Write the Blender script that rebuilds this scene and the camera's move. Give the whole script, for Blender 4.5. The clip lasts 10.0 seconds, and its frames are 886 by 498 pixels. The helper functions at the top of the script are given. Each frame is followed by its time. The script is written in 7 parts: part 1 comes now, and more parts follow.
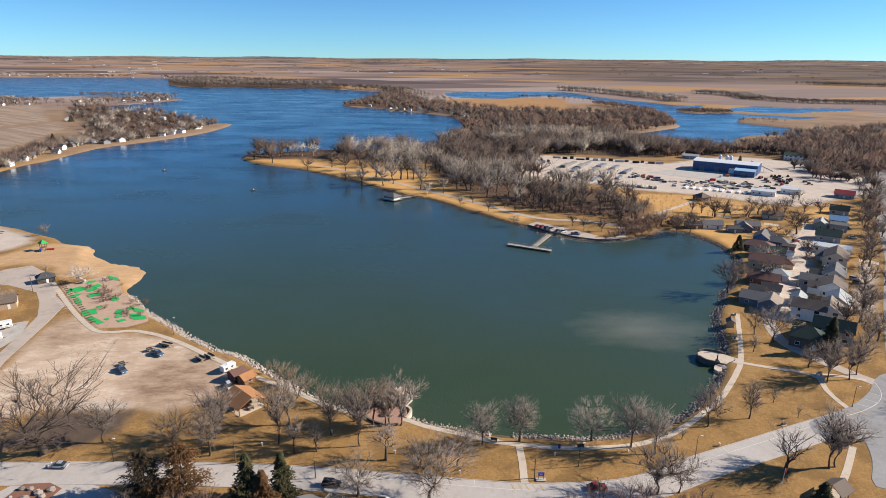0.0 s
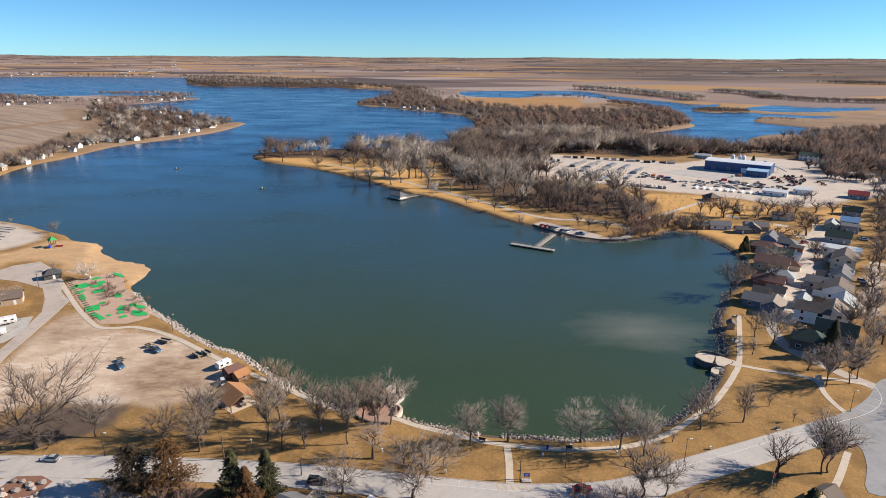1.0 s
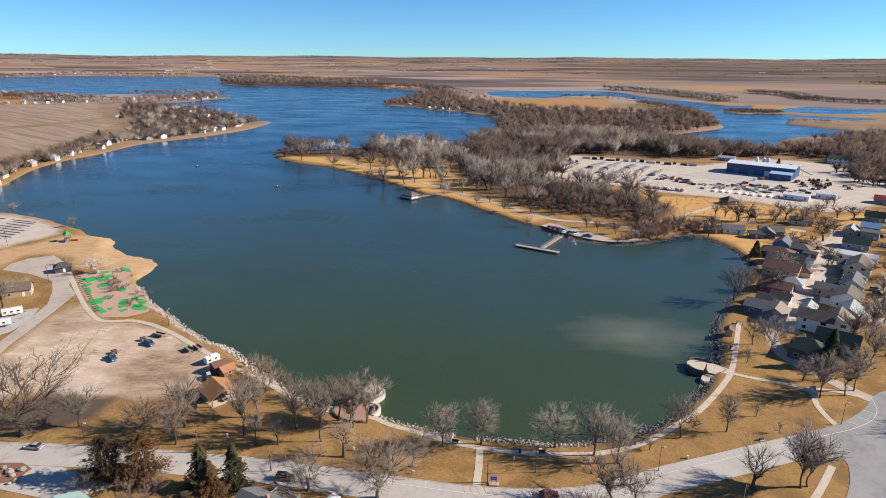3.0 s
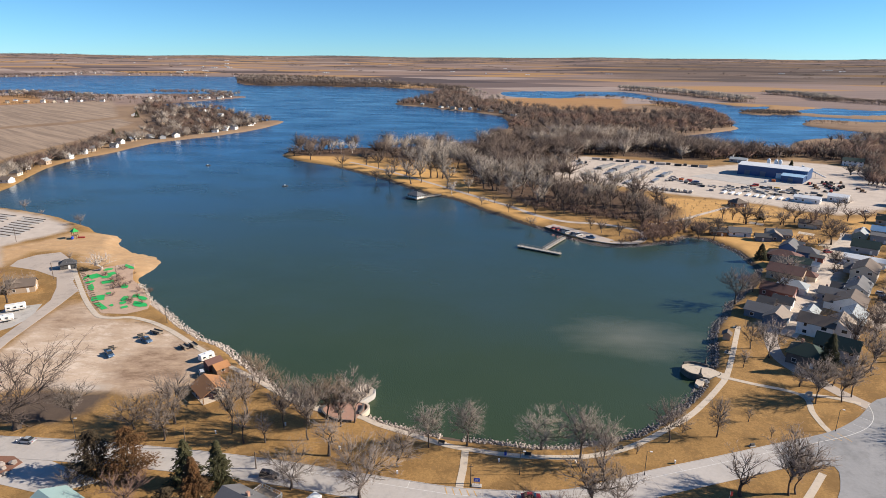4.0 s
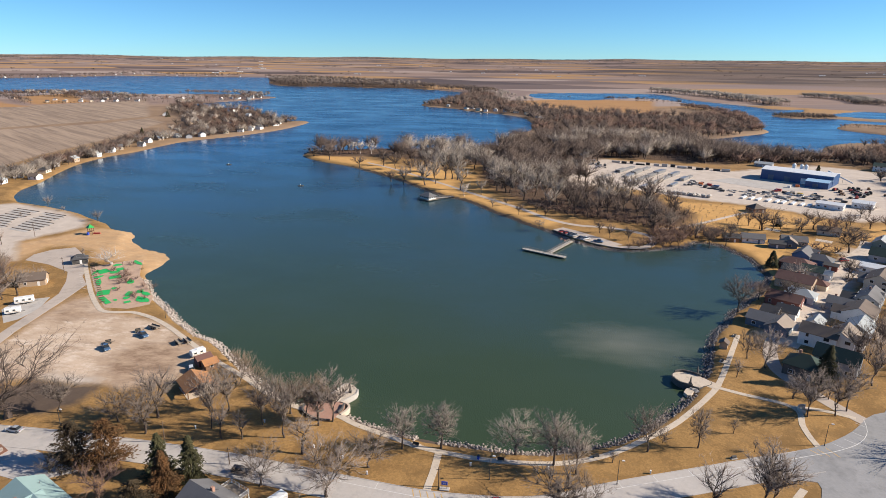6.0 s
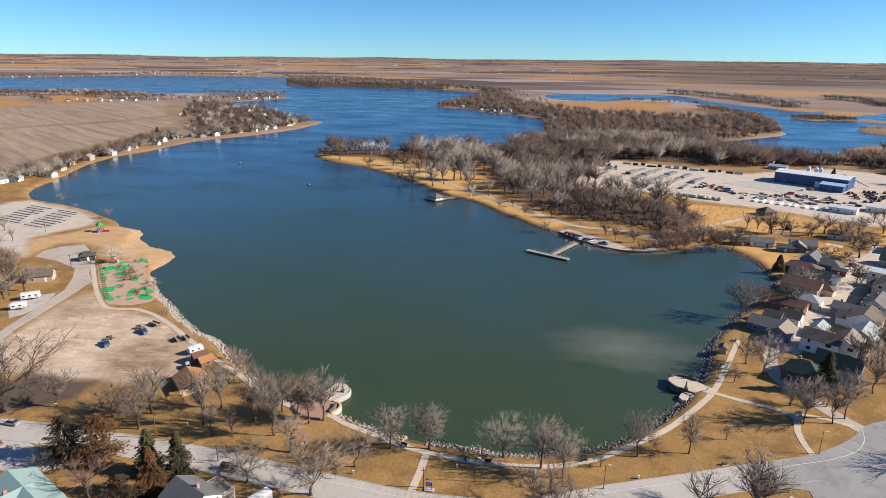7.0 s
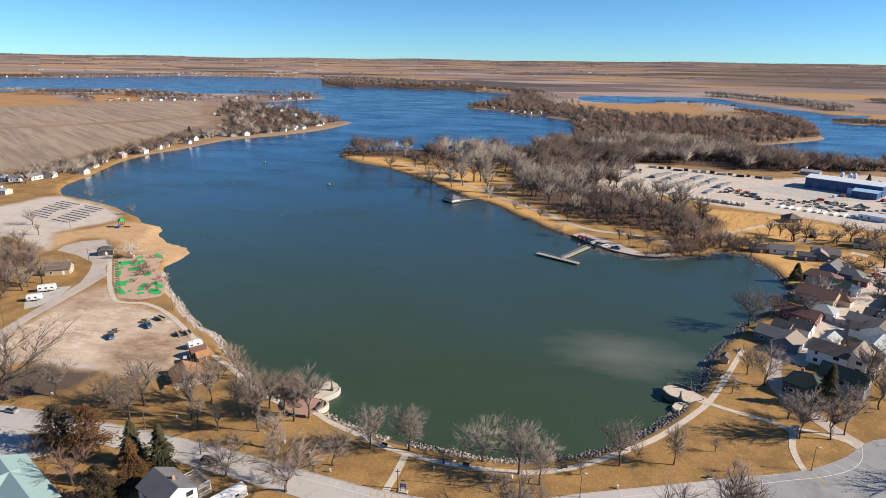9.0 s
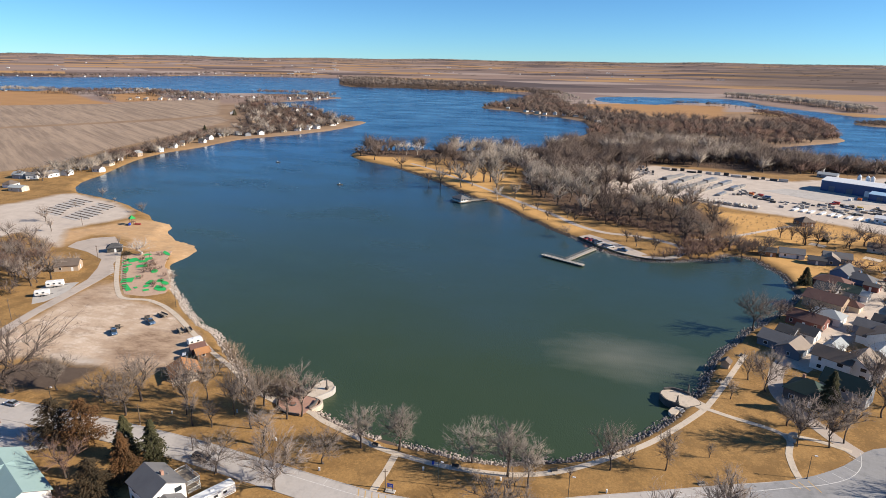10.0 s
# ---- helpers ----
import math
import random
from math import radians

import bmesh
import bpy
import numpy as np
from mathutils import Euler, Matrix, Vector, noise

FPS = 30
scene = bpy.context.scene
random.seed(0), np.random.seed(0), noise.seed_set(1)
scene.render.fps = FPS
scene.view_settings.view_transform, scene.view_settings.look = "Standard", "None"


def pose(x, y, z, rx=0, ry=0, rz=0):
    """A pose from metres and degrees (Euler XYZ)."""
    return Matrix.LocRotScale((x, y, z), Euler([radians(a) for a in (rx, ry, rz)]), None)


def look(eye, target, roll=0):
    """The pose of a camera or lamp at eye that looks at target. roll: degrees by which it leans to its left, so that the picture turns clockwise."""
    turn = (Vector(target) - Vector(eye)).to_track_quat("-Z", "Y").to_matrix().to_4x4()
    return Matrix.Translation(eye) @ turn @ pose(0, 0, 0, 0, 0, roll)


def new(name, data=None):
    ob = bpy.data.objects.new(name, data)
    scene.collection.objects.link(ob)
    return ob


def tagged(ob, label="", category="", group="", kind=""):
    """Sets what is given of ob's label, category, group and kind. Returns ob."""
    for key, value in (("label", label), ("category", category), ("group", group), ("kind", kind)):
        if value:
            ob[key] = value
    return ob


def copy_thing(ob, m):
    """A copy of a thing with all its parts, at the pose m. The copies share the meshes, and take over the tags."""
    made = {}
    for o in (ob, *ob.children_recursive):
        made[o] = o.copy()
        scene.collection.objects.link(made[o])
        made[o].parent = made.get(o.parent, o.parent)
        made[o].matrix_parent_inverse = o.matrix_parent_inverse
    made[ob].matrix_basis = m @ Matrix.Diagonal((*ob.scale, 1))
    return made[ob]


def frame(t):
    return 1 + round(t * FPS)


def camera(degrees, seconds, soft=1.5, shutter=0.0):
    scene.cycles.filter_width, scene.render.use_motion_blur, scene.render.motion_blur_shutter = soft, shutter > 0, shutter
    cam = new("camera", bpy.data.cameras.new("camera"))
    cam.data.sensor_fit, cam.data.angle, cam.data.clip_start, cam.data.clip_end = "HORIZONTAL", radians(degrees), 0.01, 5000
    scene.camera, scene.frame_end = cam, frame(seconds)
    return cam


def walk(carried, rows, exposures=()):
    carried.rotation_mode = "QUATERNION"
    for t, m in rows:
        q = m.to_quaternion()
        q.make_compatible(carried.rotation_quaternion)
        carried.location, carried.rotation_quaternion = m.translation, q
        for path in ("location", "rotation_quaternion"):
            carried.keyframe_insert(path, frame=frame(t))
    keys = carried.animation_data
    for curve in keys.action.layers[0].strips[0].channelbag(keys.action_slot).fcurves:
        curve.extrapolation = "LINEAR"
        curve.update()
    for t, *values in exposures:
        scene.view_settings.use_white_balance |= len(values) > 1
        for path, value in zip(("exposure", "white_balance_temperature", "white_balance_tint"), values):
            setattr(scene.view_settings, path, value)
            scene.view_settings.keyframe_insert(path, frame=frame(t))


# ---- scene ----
cam = camera(72.2, 10.0, soft=0.5)
PATH = [
    (0, (0.043, 0.692, 100.014), (0.047, 2.602, 99.421), 0.4),
    (0.5, (3.63, 0.78, 100.031), (3.609, 2.689, 99.436), 0.4),
    (1, (7.21, 0.92, 100.057), (7.162, 2.828, 99.461), 0.3),
    (1.5, (10.807, 1.123, 100.082), (10.734, 3.031, 99.486), 0.3),
    (2, (14.434, 1.392, 100.09), (14.337, 3.298, 99.493), 0.3),
    (2.5, (18.073, 1.739, 100.115), (17.951, 3.644, 99.518), 0.3),
    (4, (28.914, 2.979, 100.276), (28.719, 4.877, 99.679), 0.4),
    (4.5, (32.438, 3.423, 100.312), (32.218, 5.32, 99.716), 0.4),
    (5, (35.918, 3.937, 100.341), (35.674, 5.83, 99.745), 0.5),
    (5.5, (39.351, 4.551, 100.365), (39.083, 6.442, 99.77), 0.5),
    (7, (49.562, 6.481, 100.538), (49.218, 8.36, 99.945), 0.6),
    (7.5, (52.896, 7.156, 100.576), (52.525, 9.03, 99.984), 0.7),
    (8, (56.117, 7.935, 100.61), (55.719, 9.804, 100.019), 0.7),
    (8.5, (59.314, 8.778, 100.624), (58.889, 10.641, 100.034), 0.7),
    (9, (62.448, 9.674, 100.64), (61.996, 11.53, 100.05), 0.7),
    (9.5, (65.537, 10.622, 100.652), (65.059, 12.472, 100.062), 0.7),
    (10, (68.617, 11.61, 100.652), (68.112, 13.453, 100.062), 0.8),
]
walk(cam, [(t, look(eye, target, roll)) for t, eye, target, roll in PATH])


# ---- light ----
SUN_DIR = Vector((0.993, 0.115, math.tan(radians(28.5)))).normalized()
world = bpy.data.worlds.new("sky")
scene.world = world
world.use_nodes = True
wn = world.node_tree.nodes
sky = wn.new("ShaderNodeTexSky")
sky.sky_type = "NISHITA"
sky.sun_disc = False
sky.sun_elevation = radians(28.5)
sky.sun_rotation = math.atan2(SUN_DIR.x, SUN_DIR.y)
sky.altitude = 3000
sky.air_density, sky.dust_density, sky.ozone_density = 1.0, 0.0, 4.0
wn["Background"].inputs["Strength"].default_value = 0.083
tint = wn.new("ShaderNodeMix")
tint.data_type, tint.blend_type = "RGBA", "MULTIPLY"
tint.inputs[0].default_value = 1.0
tint.inputs[7].default_value = (0.52, 0.83, 1.02, 1)
world.node_tree.links.new(sky.outputs["Color"], tint.inputs[6])
world.node_tree.links.new(tint.outputs[2], wn["Background"].inputs["Color"])
sun_data = bpy.data.lights.new("sun", "SUN")
sun_data.energy, sun_data.angle, sun_data.color = 5.0, radians(0.55), (1.0, 0.90, 0.77)
sun = new("sun", sun_data)
sun.matrix_world = look(SUN_DIR * 300, (0, 0, 0))
scene.view_settings.exposure = 0.7

# ---- materials ----
def nodes_of(name):
    m = bpy.data.materials.new(name)
    m.use_nodes = True
    nt = m.node_tree
    return m, nt, nt.nodes, nt.nodes["Principled BSDF"]


def nmath(nt, op, a, b=None, clamp=False):
    n = nt.nodes.new("ShaderNodeMath")
    n.operation, n.use_clamp = op, clamp
    for i, v in enumerate((a, b)):
        if v is None:
            continue
        if isinstance(v, (int, float)):
            n.inputs[i].default_value = v
        else:
            nt.links.new(v, n.inputs[i])
    return n.outputs[0]


def nmix(nt, fac, a, b, mode="MIX"):
    n = nt.nodes.new("ShaderNodeMix")
    n.data_type, n.blend_type = "RGBA", mode
    for key, v in ((0, fac), (6, a), (7, b)):
        if isinstance(v, (int, float)):
            n.inputs[key].default_value = v
        elif isinstance(v, tuple):
            n.inputs[key].default_value = (*v, 1)
        else:
            nt.links.new(v, n.inputs[key])
    return n.outputs[2]


def nnoise(nt, scale, detail=4.0, rough=0.6, vec=None, stretch=None):
    n = nt.nodes.new("ShaderNodeTexNoise")
    n.inputs["Scale"].default_value = scale
    n.inputs["Detail"].default_value = detail
    n.inputs["Roughness"].default_value = rough
    if vec is None:
        vec = nt.nodes.new("ShaderNodeNewGeometry").outputs["Position"]
    if stretch:
        mp = nt.nodes.new("ShaderNodeMapping")
        mp.inputs["Scale"].default_value = stretch[:3]
        if len(stretch) > 3:
            mp.inputs["Rotation"].default_value = (0, 0, radians(stretch[3]))
        nt.links.new(vec, mp.inputs["Vector"])
        vec = mp.outputs[0]
    nt.links.new(vec, n.inputs["Vector"])
    return n.outputs[0]


def nramp(nt, fac, lo, hi):
    n = nt.nodes.new("ShaderNodeMapRange")
    n.inputs[1].default_value, n.inputs[2].default_value = lo, hi
    n.clamp = True
    nt.links.new(fac, n.inputs[0])
    return n.outputs[0]


def nbump(nt, height, strength, dist, bsdf):
    n = nt.nodes.new("ShaderNodeBump")
    n.inputs["Strength"].default_value = strength
    n.inputs["Distance"].default_value = dist
    nt.links.new(height, n.inputs["Height"])
    nt.links.new(n.outputs[0], bsdf.inputs["Normal"])


def surface(name, a, b, rough=0.85, big=0.15, fine=3.0, stain=None, bump=0.02, metal=0.0, spread=0.0, stretch=None):
    """A weathered surface: a and b mingle at two scales, stain lies in patches, spread varies it from object to object."""
    m, nt, _, bsdf = nodes_of(name)
    n1, n2 = nnoise(nt, big, 5, 0.65), nnoise(nt, fine, 4, 0.7, stretch=stretch)
    fac = nmath(nt, "ADD", nmath(nt, "MULTIPLY", nramp(nt, n1, 0.3, 0.7), 0.55), nmath(nt, "MULTIPLY", nramp(nt, n2, 0.3, 0.7), 0.45))
    col = nmix(nt, fac, a, b)
    if stain:
        col = nmix(nt, nmath(nt, "MULTIPLY", nramp(nt, nnoise(nt, big * 2.7, 6, 0.7), 0.52, 0.68), 0.6), col, stain)
    if spread:
        info = nt.nodes.new("ShaderNodeObjectInfo")
        v = nmath(nt, "ADD", nmath(nt, "MULTIPLY", info.outputs["Random"], 2 * spread), 1 - spread)
        hsv = nt.nodes.new("ShaderNodeHueSaturation")
        nt.links.new(v, hsv.inputs["Value"])
        nt.links.new(col, hsv.inputs["Color"])
        col = hsv.outputs[0]
    nt.links.new(col, bsdf.inputs["Base Color"])
    bsdf.inputs["Roughness"].default_value = rough
    bsdf.inputs["Metallic"].default_value = metal
    if bump:
        nbump(nt, n2, 0.6, bump, bsdf)
    return m


M = {}
M["concrete"] = surface("concrete", (0.50, 0.46, 0.41), (0.36, 0.33, 0.30), 0.9, 0.12, 2.0, (0.26, 0.23, 0.20), 0.004)
M["path"] = surface("path concrete", (0.60, 0.50, 0.39), (0.48, 0.40, 0.31), 0.9, 0.2, 3.0, (0.30, 0.25, 0.19), 0.004)
M["road"] = surface("road concrete", (0.50, 0.455, 0.415), (0.385, 0.35, 0.32), 0.9, 0.08, 1.2, (0.31, 0.285, 0.26), 0.004)
M["street"] = surface("grey street concrete", (0.33, 0.32, 0.315), (0.24, 0.235, 0.23), 0.9, 0.08, 1.2, (0.17, 0.168, 0.166), 0.004)
M["asphalt"] = surface("worn asphalt", (0.50, 0.415, 0.345), (0.385, 0.32, 0.265), 0.92, 0.06, 2.0, (0.27, 0.23, 0.195), 0.004)
M["gravel"] = surface("alley gravel", (0.60, 0.50, 0.41), (0.47, 0.39, 0.31), 0.95, 0.1, 2.5, (0.25, 0.2, 0.16), 0.02)
M["paint"] = surface("road paint", (0.72, 0.70, 0.66), (0.5, 0.48, 0.45), 0.7, 0.5, 4.0, None, 0)
M["yellow"] = surface("yellow paint", (0.62, 0.36, 0.08), (0.5, 0.33, 0.14), 0.7, 0.5, 4.0, None, 0)
M["rock"] = surface("quarried rock", (0.43, 0.365, 0.31), (0.22, 0.182, 0.155), 0.9, 0.6, 2.5, (0.13, 0.11, 0.10), 0.05, spread=0.45)
M["rock_grey"] = surface("grey quarried rock", (0.24, 0.205, 0.185), (0.10, 0.09, 0.085), 0.9, 0.6, 2.5, (0.09, 0.08, 0.08), 0.05, spread=0.45)
M["bark"] = surface("grey brown bark", (0.095, 0.07, 0.053), (0.05, 0.037, 0.03), 0.95, 0.5, 5.0, None, 0.02, spread=0.2)
M["twig"] = surface("bare twigs", (0.15, 0.108, 0.086), (0.085, 0.062, 0.05), 0.95, 0.3, 4.0, None, 0, spread=0.25)
M["twig_near"] = surface("bare park tree twigs", (0.30, 0.24, 0.195), (0.19, 0.15, 0.123), 0.95, 0.3, 4.0, None, 0, spread=0.25)
M["twig_pale"] = surface("pale cottonwood twigs", (0.36, 0.305, 0.25), (0.235, 0.195, 0.16), 0.95, 0.05, 3.0, None, 0, spread=0.25)
M["twig_tan"] = surface("golden brown twigs", (0.34, 0.245, 0.165), (0.22, 0.155, 0.105), 0.95, 0.3, 4.0, None, 0, spread=0.2)
# the cool blue-grey puts distance haze into the twig colour
M["twig_hazed"] = surface("haze-tinted dark windbreak twigs", (0.095, 0.10, 0.108), (0.06, 0.064, 0.07), 0.95, 0.05, 1.0, None, 0, spread=0.2)
M["twig_red"] = surface("reddish twigs", (0.215, 0.13, 0.095), (0.13, 0.078, 0.06), 0.95, 0.3, 4.0, None, 0, spread=0.2)
M["bark_white"] = surface("bleached bark", (0.55, 0.48, 0.42), (0.42, 0.36, 0.31), 0.9, 0.5, 5.0, None, 0.01)
M["needle"] = surface("spruce needles", (0.030, 0.036, 0.013), (0.075, 0.062, 0.022), 0.9, 0.4, 3.0, None, 0, spread=0.15)
M["needle_rust"] = surface("rusty juniper foliage", (0.165, 0.066, 0.016), (0.05, 0.034, 0.013), 0.9, 0.35, 2.5, None, 0, spread=0.2)
M["needle_dark"] = surface("dark juniper foliage", (0.02, 0.019, 0.009), (0.07, 0.038, 0.014), 0.9, 0.3, 2.5, None, 0, spread=0.2)
M["stone_wall"] = surface("dark stone wall", (0.12, 0.11, 0.10), (0.06, 0.055, 0.05), 0.9, 0.5, 3.0, None, 0.03)
M["brick"] = surface("red paving brick", (0.42, 0.23, 0.16), (0.32, 0.19, 0.14), 0.9, 0.3, 4.0, (0.24, 0.16, 0.12), 0.01)
M["white"] = surface("white siding", (0.78, 0.77, 0.74), (0.68, 0.67, 0.64), 0.7, 0.2, 3.0, (0.58, 0.56, 0.53), 0.004, stretch=(0.05, 0.05, 6))
M["cream"] = surface("cream siding", (0.62, 0.53, 0.40), (0.52, 0.45, 0.35), 0.8, 0.2, 3.0, None, 0.004, stretch=(0.05, 0.05, 6))
M["tan_wall"] = surface("tan siding", (0.45, 0.33, 0.22), (0.36, 0.27, 0.19), 0.8, 0.2, 3.0, None, 0.004, stretch=(0.05, 0.05, 6))
M["grey_wall"] = surface("grey siding", (0.34, 0.35, 0.36), (0.27, 0.28, 0.29), 0.8, 0.2, 3.0, None, 0.004, stretch=(0.05, 0.05, 6))
M["blue_wall"] = surface("blue siding", (0.10, 0.19, 0.31), (0.075, 0.15, 0.25), 0.75, 0.2, 3.0, None, 0.004, stretch=(0.05, 0.05, 6))
M["slate_wall"] = surface("slate blue siding", (0.13, 0.16, 0.20), (0.10, 0.125, 0.16), 0.75, 0.2, 3.0, None, 0.004, stretch=(0.05, 0.05, 6))
M["red_wall"] = surface("dark red brick wall", (0.22, 0.08, 0.06), (0.15, 0.06, 0.05), 0.85, 0.4, 4.0, None, 0.006)
M["brown_wall"] = surface("brown timber wall", (0.26, 0.14, 0.07), (0.18, 0.10, 0.055), 0.85, 0.4, 4.0, None, 0.006)
M["green_wall"] = surface("sage green siding", (0.26, 0.30, 0.25), (0.21, 0.25, 0.21), 0.8, 0.3, 3.0, None, 0.004)
for key, a, b in (("roof_grey", (0.165, 0.16, 0.16), (0.11, 0.107, 0.108)), ("roof_dark", (0.075, 0.074, 0.076), (0.05, 0.049, 0.051)),
                  ("roof_brown", (0.17, 0.128, 0.10), (0.115, 0.088, 0.07)), ("roof_red", (0.17, 0.085, 0.066), (0.12, 0.062, 0.05)),
                  ("roof_tan", (0.30, 0.24, 0.19), (0.22, 0.18, 0.145)), ("roof_green", (0.035, 0.065, 0.05), (0.025, 0.045, 0.038)),
                  ("roof_pale", (0.38, 0.40, 0.40), (0.29, 0.31, 0.31)), ("roof_teal", (0.30, 0.42, 0.40), (0.24, 0.35, 0.33)),
                  ("roof_orange", (0.42, 0.20, 0.08), (0.32, 0.15, 0.065))):
    M[key] = surface(key.replace("_", " ") + " shingles", a, b, 0.9, 0.25, 5.0, None, 0.015)
M["metal_white"] = surface("white sheet metal", (0.80, 0.80, 0.78), (0.72, 0.72, 0.70), 0.4, 0.1, 3.0, (0.6, 0.58, 0.55), 0.004, stretch=(6, 0.1, 0.1))
M["metal_blue"] = surface("blue sheet metal", (0.012, 0.075, 0.21), (0.010, 0.055, 0.16), 0.4, 0.1, 3.0, None, 0.006, stretch=(6, 6, 0.1))
M["metal_sky"] = surface("pale blue sheet metal", (0.40, 0.58, 0.72), (0.33, 0.50, 0.64), 0.35, 0.1, 3.0, None, 0.004)
M["metal_red"] = surface("red sheet metal", (0.36, 0.05, 0.04), (0.28, 0.04, 0.035), 0.45, 0.1, 3.0, None, 0.004)
M["steel"] = surface("galvanised steel", (0.42, 0.42, 0.42), (0.30, 0.30, 0.30), 0.45, 0.6, 5.0, None, 0, 0.7)
M["dark_steel"] = surface("dark painted steel", (0.05, 0.048, 0.045), (0.03, 0.03, 0.03), 0.55, 0.6, 5.0, None, 0)
M["timber"] = surface("weathered timber", (0.33, 0.27, 0.20), (0.22, 0.18, 0.14), 0.9, 0.4, 4.0, None, 0.006)
M["beam"] = surface("grey cast beams", (0.27, 0.265, 0.26), (0.17, 0.165, 0.16), 0.9, 0.3, 3.0, (0.12, 0.115, 0.11), 0.004)
M["rubber"] = surface("black rubber", (0.025, 0.025, 0.025), (0.018, 0.018, 0.018), 0.8, 1.0, 5.0, None, 0)
M["turf"] = surface("green putting turf", (0.014, 0.44, 0.10), (0.012, 0.34, 0.08), 0.95, 0.4, 6.0, None, 0.003)
M["green_paint"] = surface("bright green plastic", (0.02, 0.36, 0.07), (0.02, 0.30, 0.06), 0.45, 0.5, 5.0, None, 0)
M["sign_blue"] = surface("blue sign board", (0.02, 0.08, 0.50), (0.02, 0.065, 0.42), 0.5, 0.5, 5.0, None, 0)
M["pole_wood"] = surface("creosoted pole", (0.16, 0.11, 0.075), (0.10, 0.07, 0.05), 0.9, 0.6, 5.0, None, 0.01)
M["mulch"] = surface("red mulch", (0.26, 0.12, 0.075), (0.17, 0.085, 0.055), 0.95, 0.4, 4.0, None, 0.02)
M["court"] = surface("tan crushed stone", (0.52, 0.36, 0.25), (0.40, 0.27, 0.19), 0.95, 0.2, 2.5, (0.30, 0.2, 0.14), 0.02)
M["hay"] = surface("tan reeds", (0.36, 0.25, 0.14), (0.26, 0.18, 0.10), 0.95, 0.05, 1.0, None, 0.02)


def plain(name, col, rough=0.4, metal=0.0, coat=0.0):
    m, nt, _, bsdf = nodes_of(name)
    fac = nramp(nt, nnoise(nt, 1.5, 5, 0.7), 0.3, 0.75)
    nt.links.new(nmix(nt, fac, col, tuple(c * 0.82 for c in col)), bsdf.inputs["Base Color"])
    bsdf.inputs["Roughness"].default_value, bsdf.inputs["Metallic"].default_value = rough, metal
    bsdf.inputs["Coat Weight"].default_value = coat
    return m


M["glass"] = plain("window glass", (0.03, 0.035, 0.04), 0.06)
for key, col in (("car_silver", (0.45, 0.47, 0.50)), ("car_white", (0.78, 0.78, 0.77)), ("car_black", (0.02, 0.02, 0.022)),
                 ("car_red", (0.42, 0.03, 0.03)), ("car_blue", (0.10, 0.18, 0.30)), ("car_navy", (0.03, 0.05, 0.10))):
    M[key] = plain(key.replace("_", " ") + " paint", col, 0.3, 0.2, 0.6)
M["lamp_white"] = plain("white lamp housing", (0.75, 0.74, 0.72), 0.4)
M["orange"] = plain("orange machine paint", (0.55, 0.14, 0.03), 0.5)
M["machine_red"] = plain("red machine paint", (0.40, 0.05, 0.04), 0.5)
M["machine_yellow"] = plain("yellow machine paint", (0.60, 0.38, 0.05), 0.5)


# the middle of the painted sky glare on calm water, in its own stretched and turned measure
GLARE = ((80 / 30) * math.cos(radians(4)) - (219 / 20) * math.sin(radians(4)), (80 / 30) * math.sin(radians(4)) + (219 / 20) * math.cos(radians(4)))


def water_material():
    m, nt, _, bsdf = nodes_of("lake water")
    pos = nt.nodes.new("ShaderNodeNewGeometry").outputs["Position"]
    murk = nramp(nt, nnoise(nt, 0.006, 4, 0.6, pos), 0.35, 0.65)
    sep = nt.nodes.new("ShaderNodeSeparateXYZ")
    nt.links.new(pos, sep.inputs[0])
    open_lake_sky = nramp(nt, nmath(nt, "ADD", sep.outputs["Y"], nmath(nt, "MULTIPLY", murk, 120)), 260, 760)
    silt_and_glare = nmix(nt, murk, (0.034, 0.056, 0.026), (0.045, 0.067, 0.034))
    dist = nt.nodes.new("ShaderNodeVectorMath")
    dist.operation = "DISTANCE"
    flat = nt.nodes.new("ShaderNodeMapping")
    flat.inputs["Scale"].default_value = (1 / 30, 1 / 20, 0)
    flat.inputs["Rotation"].default_value = (0, 0, radians(4))
    nt.links.new(pos, flat.inputs["Vector"])
    nt.links.new(flat.outputs[0], dist.inputs[0])
    dist.inputs[1].default_value = (GLARE[0], GLARE[1], 0)
    # pale patch: sun and sky reflection mixed into the water's base colour
    glare_patch = nramp(nt, nmath(nt, "ADD", dist.outputs["Value"], nmath(nt, "MULTIPLY", nnoise(nt, 0.05, 4, 0.6, pos, (1, 2.5, 1)), 0.9)), 1.5, 0.5)
    silt_and_glare = nmix(nt, nmath(nt, "MULTIPLY", glare_patch, 0.85), silt_and_glare, (0.15, 0.155, 0.11))
    # clearer open water, its base colour also carrying the blue of reflected sky
    col = nmix(nt, open_lake_sky, silt_and_glare, (0.009, 0.051, 0.120))
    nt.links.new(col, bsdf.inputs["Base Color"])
    calm = nramp(nt, nnoise(nt, 0.011, 3, 0.55, pos, (1, 2.2, 1, 20)), 0.35, 0.7)
    nt.links.new(nmath(nt, "ADD", nmath(nt, "MULTIPLY", calm, 0.16), 0.15), bsdf.inputs["Roughness"])
    bsdf.inputs["IOR"].default_value = 1.33
    w1 = nnoise(nt, 2.2, 3, 0.6, pos, (1.0, 0.5, 1, 25))
    w2 = nnoise(nt, 0.45, 3, 0.6, pos, (1.0, 0.5, 1, 35))
    h = nmath(nt, "ADD", nmath(nt, "MULTIPLY", w1, 0.30), nmath(nt, "MULTIPLY", w2, 0.16))
